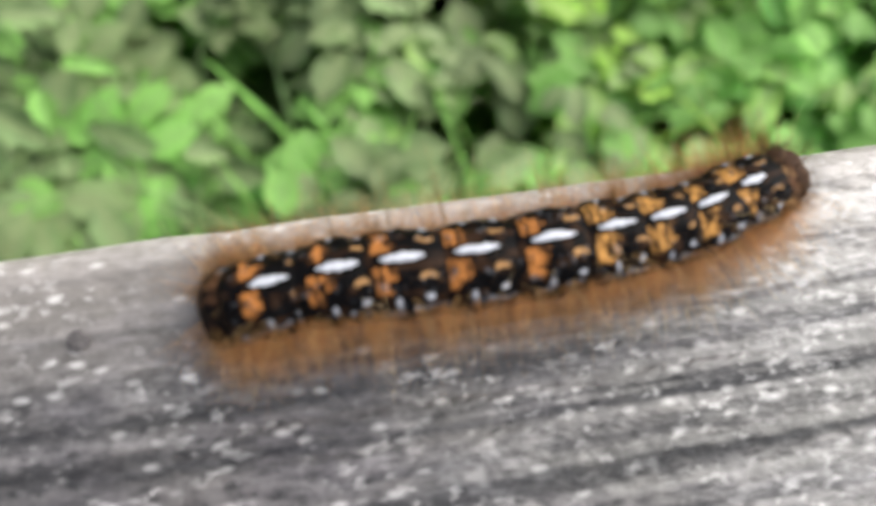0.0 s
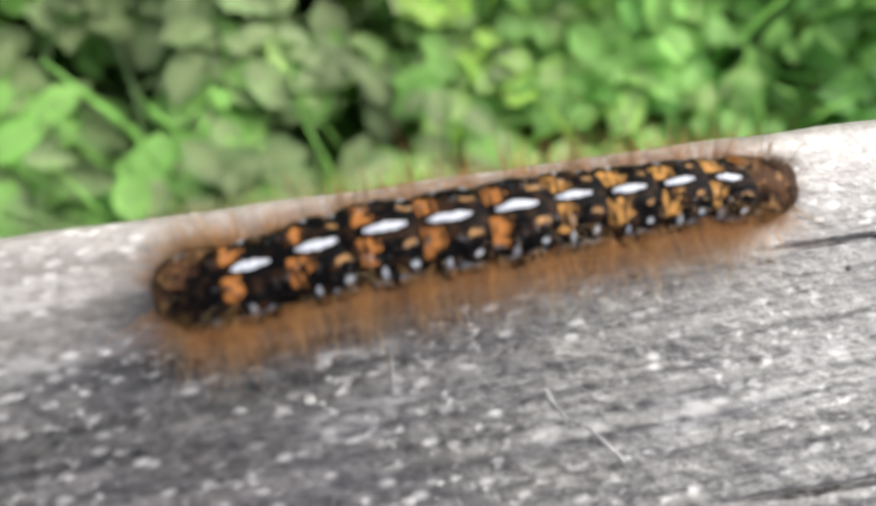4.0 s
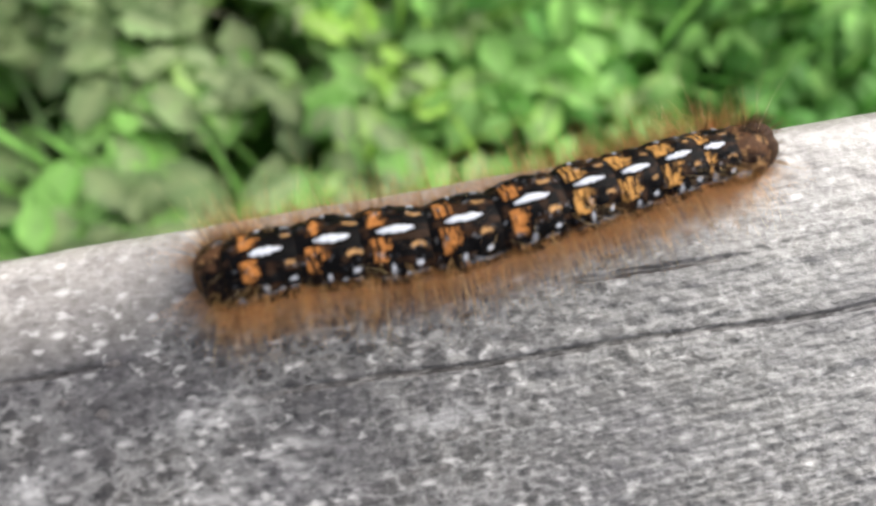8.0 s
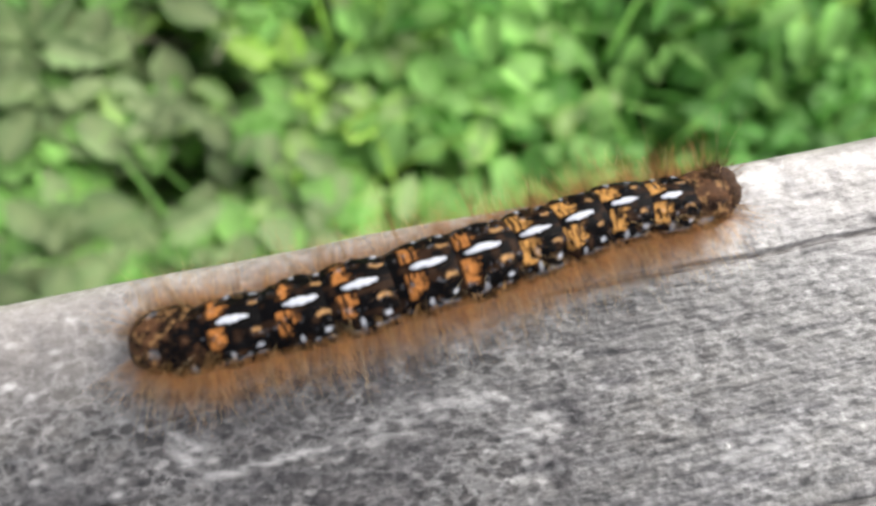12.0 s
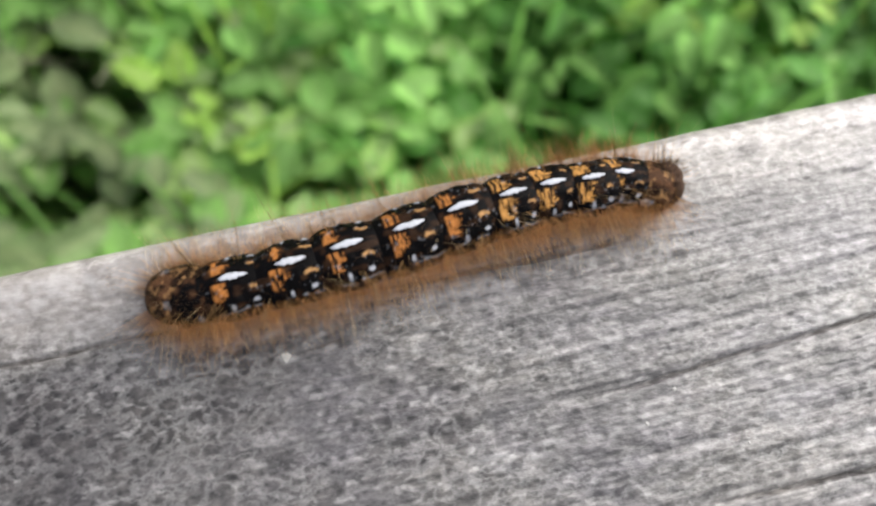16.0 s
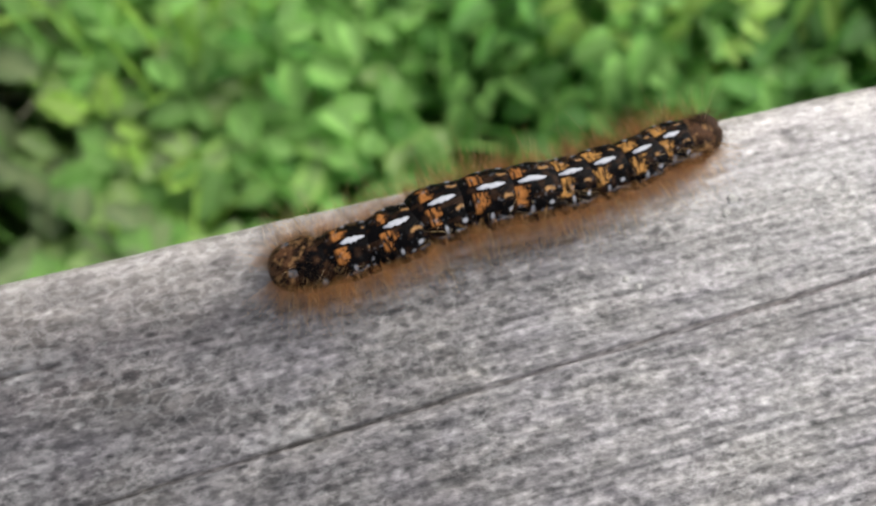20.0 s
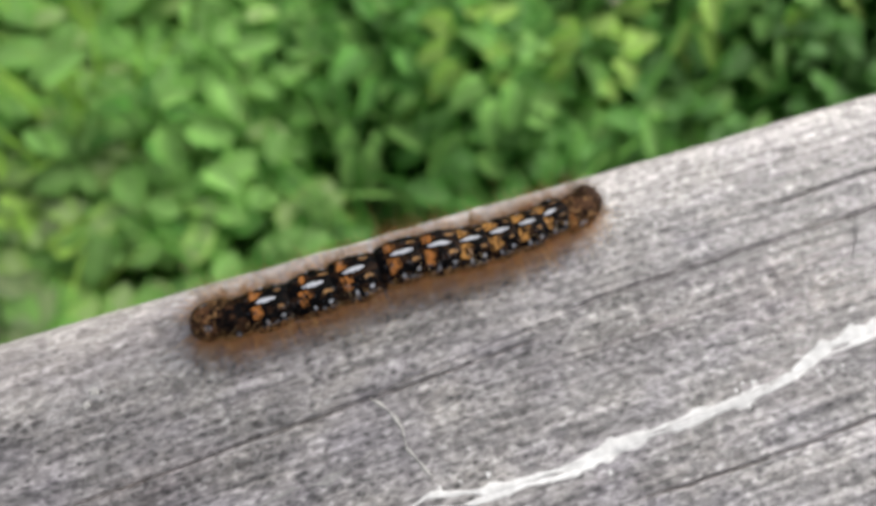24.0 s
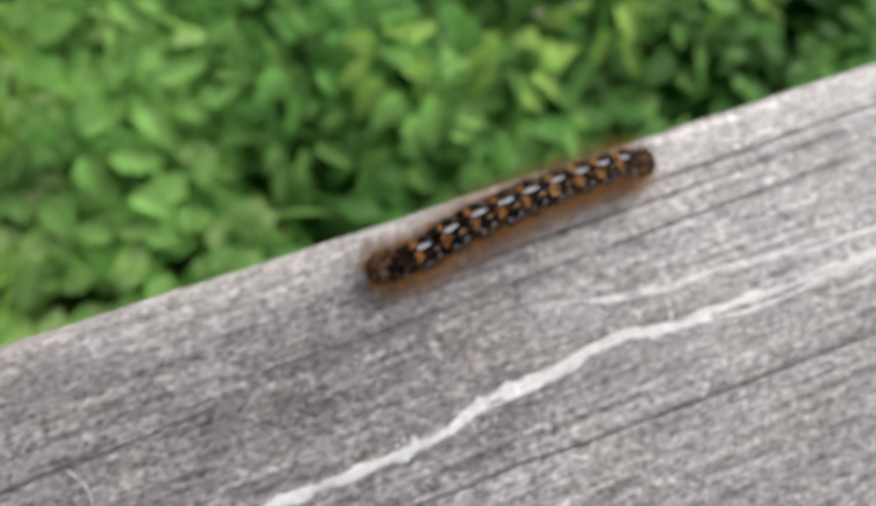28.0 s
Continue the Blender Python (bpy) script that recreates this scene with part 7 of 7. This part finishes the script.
    walk(RINGS[11], [
        (0.0, pose(0.01750, 0.00095, 0.00010, -12.0, 0, 8.9)),
        (0.5, pose(0.01741, 0.00033, 0.00010, -12.0, 0, 3.9)),
        (1.0, pose(0.01893, -0.00143, 0.00010, -12.0, 0, -14.4)),
        (1.5, pose(0.01900, -0.00289, 0.00010, -12.0, 0, -15.5)),
        (2.0, pose(0.01808, -0.00230, 0.00010, -12.0, 0, -2.8)),
        (2.5, pose(0.02025, -0.00037, 0.00010, -12.0, 0, 5.9)),
        (4.5, pose(0.01957, -0.00217, 0.00010, -12.0, 0, -18.6)),
        (5.0, pose(0.01865, -0.00331, 0.00010, -12.0, 0, -12.1)),
        (5.5, pose(0.01905, -0.00159, 0.00010, -12.0, 0, -1.1)),
        (6.0, pose(0.02041, -0.00007, 0.00010, -12.0, 0, -0.5)),
        (6.5, pose(0.01974, 0.00004, 0.00010, -12.0, 0, -5.6)),
        (7.0, pose(0.02038, -0.00065, 0.00010, -12.0, 0, -5.7)),
        (7.5, pose(0.02166, -0.00180, 0.00010, -12.0, 0, -13.2)),
        (8.0, pose(0.02092, 0.00042, 0.00010, -12.0, 0, 0.2)),
        (8.5, pose(0.01969, 0.00126, 0.00010, -12.0, 0, 6.7)),
        (9.0, pose(0.02215, -0.00074, 0.00010, -12.0, 0, -6.7)),
        (9.5, pose(0.02113, -0.00161, 0.00010, -12.0, 0, -15.0)),
        (10.0, pose(0.02056, -0.00296, 0.00010, -12.0, 0, -14.4)),
        (10.5, pose(0.02124, -0.00296, 0.00010, -12.0, 0, -11.7)),
        (11.0, pose(0.02086, -0.00056, 0.00010, -12.0, 0, -2.5)),
        (11.5, pose(0.01933, 0.00155, 0.00010, -12.0, 0, 12.0)),
        (12.0, pose(0.02108, 0.00034, 0.00010, -12.0, 0, 1.8)),
        (12.5, pose(0.02141, -0.00020, 0.00010, -12.0, 0, -16.6)),
        (14.5, pose(0.02012, 0.00026, 0.00010, -12.0, 0, 1.5)),
        (15.0, pose(0.02077, 0.00010, 0.00010, -12.0, 0, -3.4)),
        (15.5, pose(0.02130, -0.00079, 0.00010, -12.0, 0, -16.0)),
        (16.0, pose(0.01999, -0.00147, 0.00010, -12.0, 0, -15.8)),
        (16.5, pose(0.02081, -0.00297, 0.00010, -12.0, 0, -15.0)),
        (17.0, pose(0.02139, -0.00115, 0.00010, -12.0, 0, -7.7)),
        (17.5, pose(0.01938, 0.00095, 0.00010, -12.0, 0, 2.5)),
        (18.0, pose(0.02007, 0.00036, 0.00010, -12.0, 0, -1.3)),
        (18.5, pose(0.02137, -0.00191, 0.00010, -12.0, 0, -19.1)),
        (19.0, pose(0.02039, -0.00239, 0.00010, -12.0, 0, -15.4)),
        (19.5, pose(0.01918, -0.00033, 0.00010, -12.0, 0, 0.7)),
        (20.0, pose(0.02065, 0.00060, 0.00010, -12.0, 0, 0.9)),
        (20.5, pose(0.01990, -0.00071, 0.00010, -12.0, 0, -13.1)),
        (21.0, pose(0.01904, -0.00171, 0.00010, -12.0, 0, -12.1)),
        (21.5, pose(0.02045, -0.00206, 0.00010, -12.0, 0, -12.3)),
        (22.0, pose(0.01999, -0.00062, 0.00010, -12.0, 0, -4.9)),
        (22.5, pose(0.01846, -0.00125, 0.00010, -12.0, 0, -7.4)),
        (24.5, pose(0.02221, 0.00041, 0.00010, -12.0, 0, 16.0)),
        (25.0, pose(0.02194, 0.00155, 0.00010, -12.0, 0, 5.6)),
        (25.5, pose(0.02074, 0.00023, 0.00010, -12.0, 0, -3.4)),
        (26.0, pose(0.02179, -0.00111, 0.00010, -12.0, 0, -5.0)),
        (26.5, pose(0.02118, -0.00053, 0.00010, -12.0, 0, -7.1)),
        (27.0, pose(0.01936, 0.00140, 0.00010, -12.0, 0, 4.2)),
        (27.5, pose(0.02066, 0.00122, 0.00010, -12.0, 0, 1.9)),
        (28.0, pose(0.02065, -0.00082, 0.00010, -12.0, 0, -14.4)),
    ])
    walk(RINGS[12], [
        (0.0, pose(0.01947, 0.00191, 0.00010, -12.0, 0, 8.9)),
        (0.5, pose(0.01940, 0.00111, 0.00010, -12.0, 0, 3.9)),
        (1.0, pose(0.02087, -0.00128, 0.00010, -12.0, 0, -14.4)),
        (1.5, pose(0.02093, -0.00278, 0.00010, -12.0, 0, -15.5)),
        (2.0, pose(0.02007, -0.00175, 0.00010, -12.0, 0, -2.8)),
        (2.5, pose(0.02224, 0.00049, 0.00010, -12.0, 0, 5.9)),
        (4.5, pose(0.02146, -0.00216, 0.00010, -12.0, 0, -18.6)),
        (5.0, pose(0.02060, -0.00308, 0.00010, -12.0, 0, -12.1)),
        (5.5, pose(0.02105, -0.00098, 0.00010, -12.0, 0, -1.1)),
        (6.0, pose(0.02241, 0.00056, 0.00010, -12.0, 0, -0.5)),
        (6.5, pose(0.02173, 0.00050, 0.00010, -12.0, 0, -5.6)),
        (7.0, pose(0.02237, -0.00020, 0.00010, -12.0, 0, -5.7)),
        (7.5, pose(0.02361, -0.00161, 0.00010, -12.0, 0, -13.2)),
        (8.0, pose(0.02292, 0.00108, 0.00010, -12.0, 0, 0.2)),
        (8.5, pose(0.02167, 0.00214, 0.00010, -12.0, 0, 6.7)),
        (9.0, pose(0.02414, -0.00033, 0.00010, -12.0, 0, -6.7)),
        (9.5, pose(0.02306, -0.00147, 0.00010, -12.0, 0, -15.0)),
        (10.0, pose(0.02250, -0.00281, 0.00010, -12.0, 0, -14.4)),
        (10.5, pose(0.02320, -0.00271, 0.00010, -12.0, 0, -11.7)),
        (11.0, pose(0.02286, 0.00001, 0.00010, -12.0, 0, -2.5)),
        (11.5, pose(0.02128, 0.00261, 0.00010, -12.0, 0, 12.0)),
        (12.0, pose(0.02308, 0.00105, 0.00010, -12.0, 0, 1.8)),
        (12.5, pose(0.02333, -0.00012, 0.00010, -12.0, 0, -16.6)),
        (14.5, pose(0.02212, 0.00097, 0.00010, -12.0, 0, 1.5)),
        (15.0, pose(0.02277, 0.00063, 0.00010, -12.0, 0, -3.4)),
        (15.5, pose(0.02322, -0.00069, 0.00010, -12.0, 0, -16.0)),
        (16.0, pose(0.02192, -0.00136, 0.00010, -12.0, 0, -15.8)),
        (16.5, pose(0.02274, -0.00284, 0.00010, -12.0, 0, -15.0)),
        (17.0, pose(0.02338, -0.00077, 0.00010, -12.0, 0, -7.7)),
        (17.5, pose(0.02137, 0.00169, 0.00010, -12.0, 0, 2.5)),
        (18.0, pose(0.02207, 0.00096, 0.00010, -12.0, 0, -1.3)),
        (18.5, pose(0.02326, -0.00192, 0.00010, -12.0, 0, -19.1)),
        (19.0, pose(0.02231, -0.00227, 0.00010, -12.0, 0, -15.4)),
        (19.5, pose(0.02118, 0.00035, 0.00010, -12.0, 0, 0.7)),
        (20.0, pose(0.02265, 0.00128, 0.00010, -12.0, 0, 0.9)),
        (20.5, pose(0.02185, -0.00052, 0.00010, -12.0, 0, -13.1)),
        (21.0, pose(0.02100, -0.00148, 0.00010, -12.0, 0, -12.1)),
        (21.5, pose(0.02241, -0.00184, 0.00010, -12.0, 0, -12.3)),
        (22.0, pose(0.02198, -0.00014, 0.00010, -12.0, 0, -4.9)),
        (22.5, pose(0.02045, -0.00085, 0.00010, -12.0, 0, -7.4)),
        (24.5, pose(0.02413, 0.00162, 0.00010, -12.0, 0, 16.0)),
        (25.0, pose(0.02393, 0.00240, 0.00010, -12.0, 0, 5.6)),
        (25.5, pose(0.02274, 0.00076, 0.00010, -12.0, 0, -3.4)),
        (26.0, pose(0.02379, -0.00063, 0.00010, -12.0, 0, -5.0)),
        (26.5, pose(0.02316, -0.00013, 0.00010, -12.0, 0, -7.1)),
        (27.0, pose(0.02135, 0.00220, 0.00010, -12.0, 0, 4.2)),
        (27.5, pose(0.02266, 0.00193, 0.00010, -12.0, 0, 1.9)),
        (28.0, pose(0.02259, -0.00066, 0.00010, -12.0, 0, -14.4)),
    ])


motions()
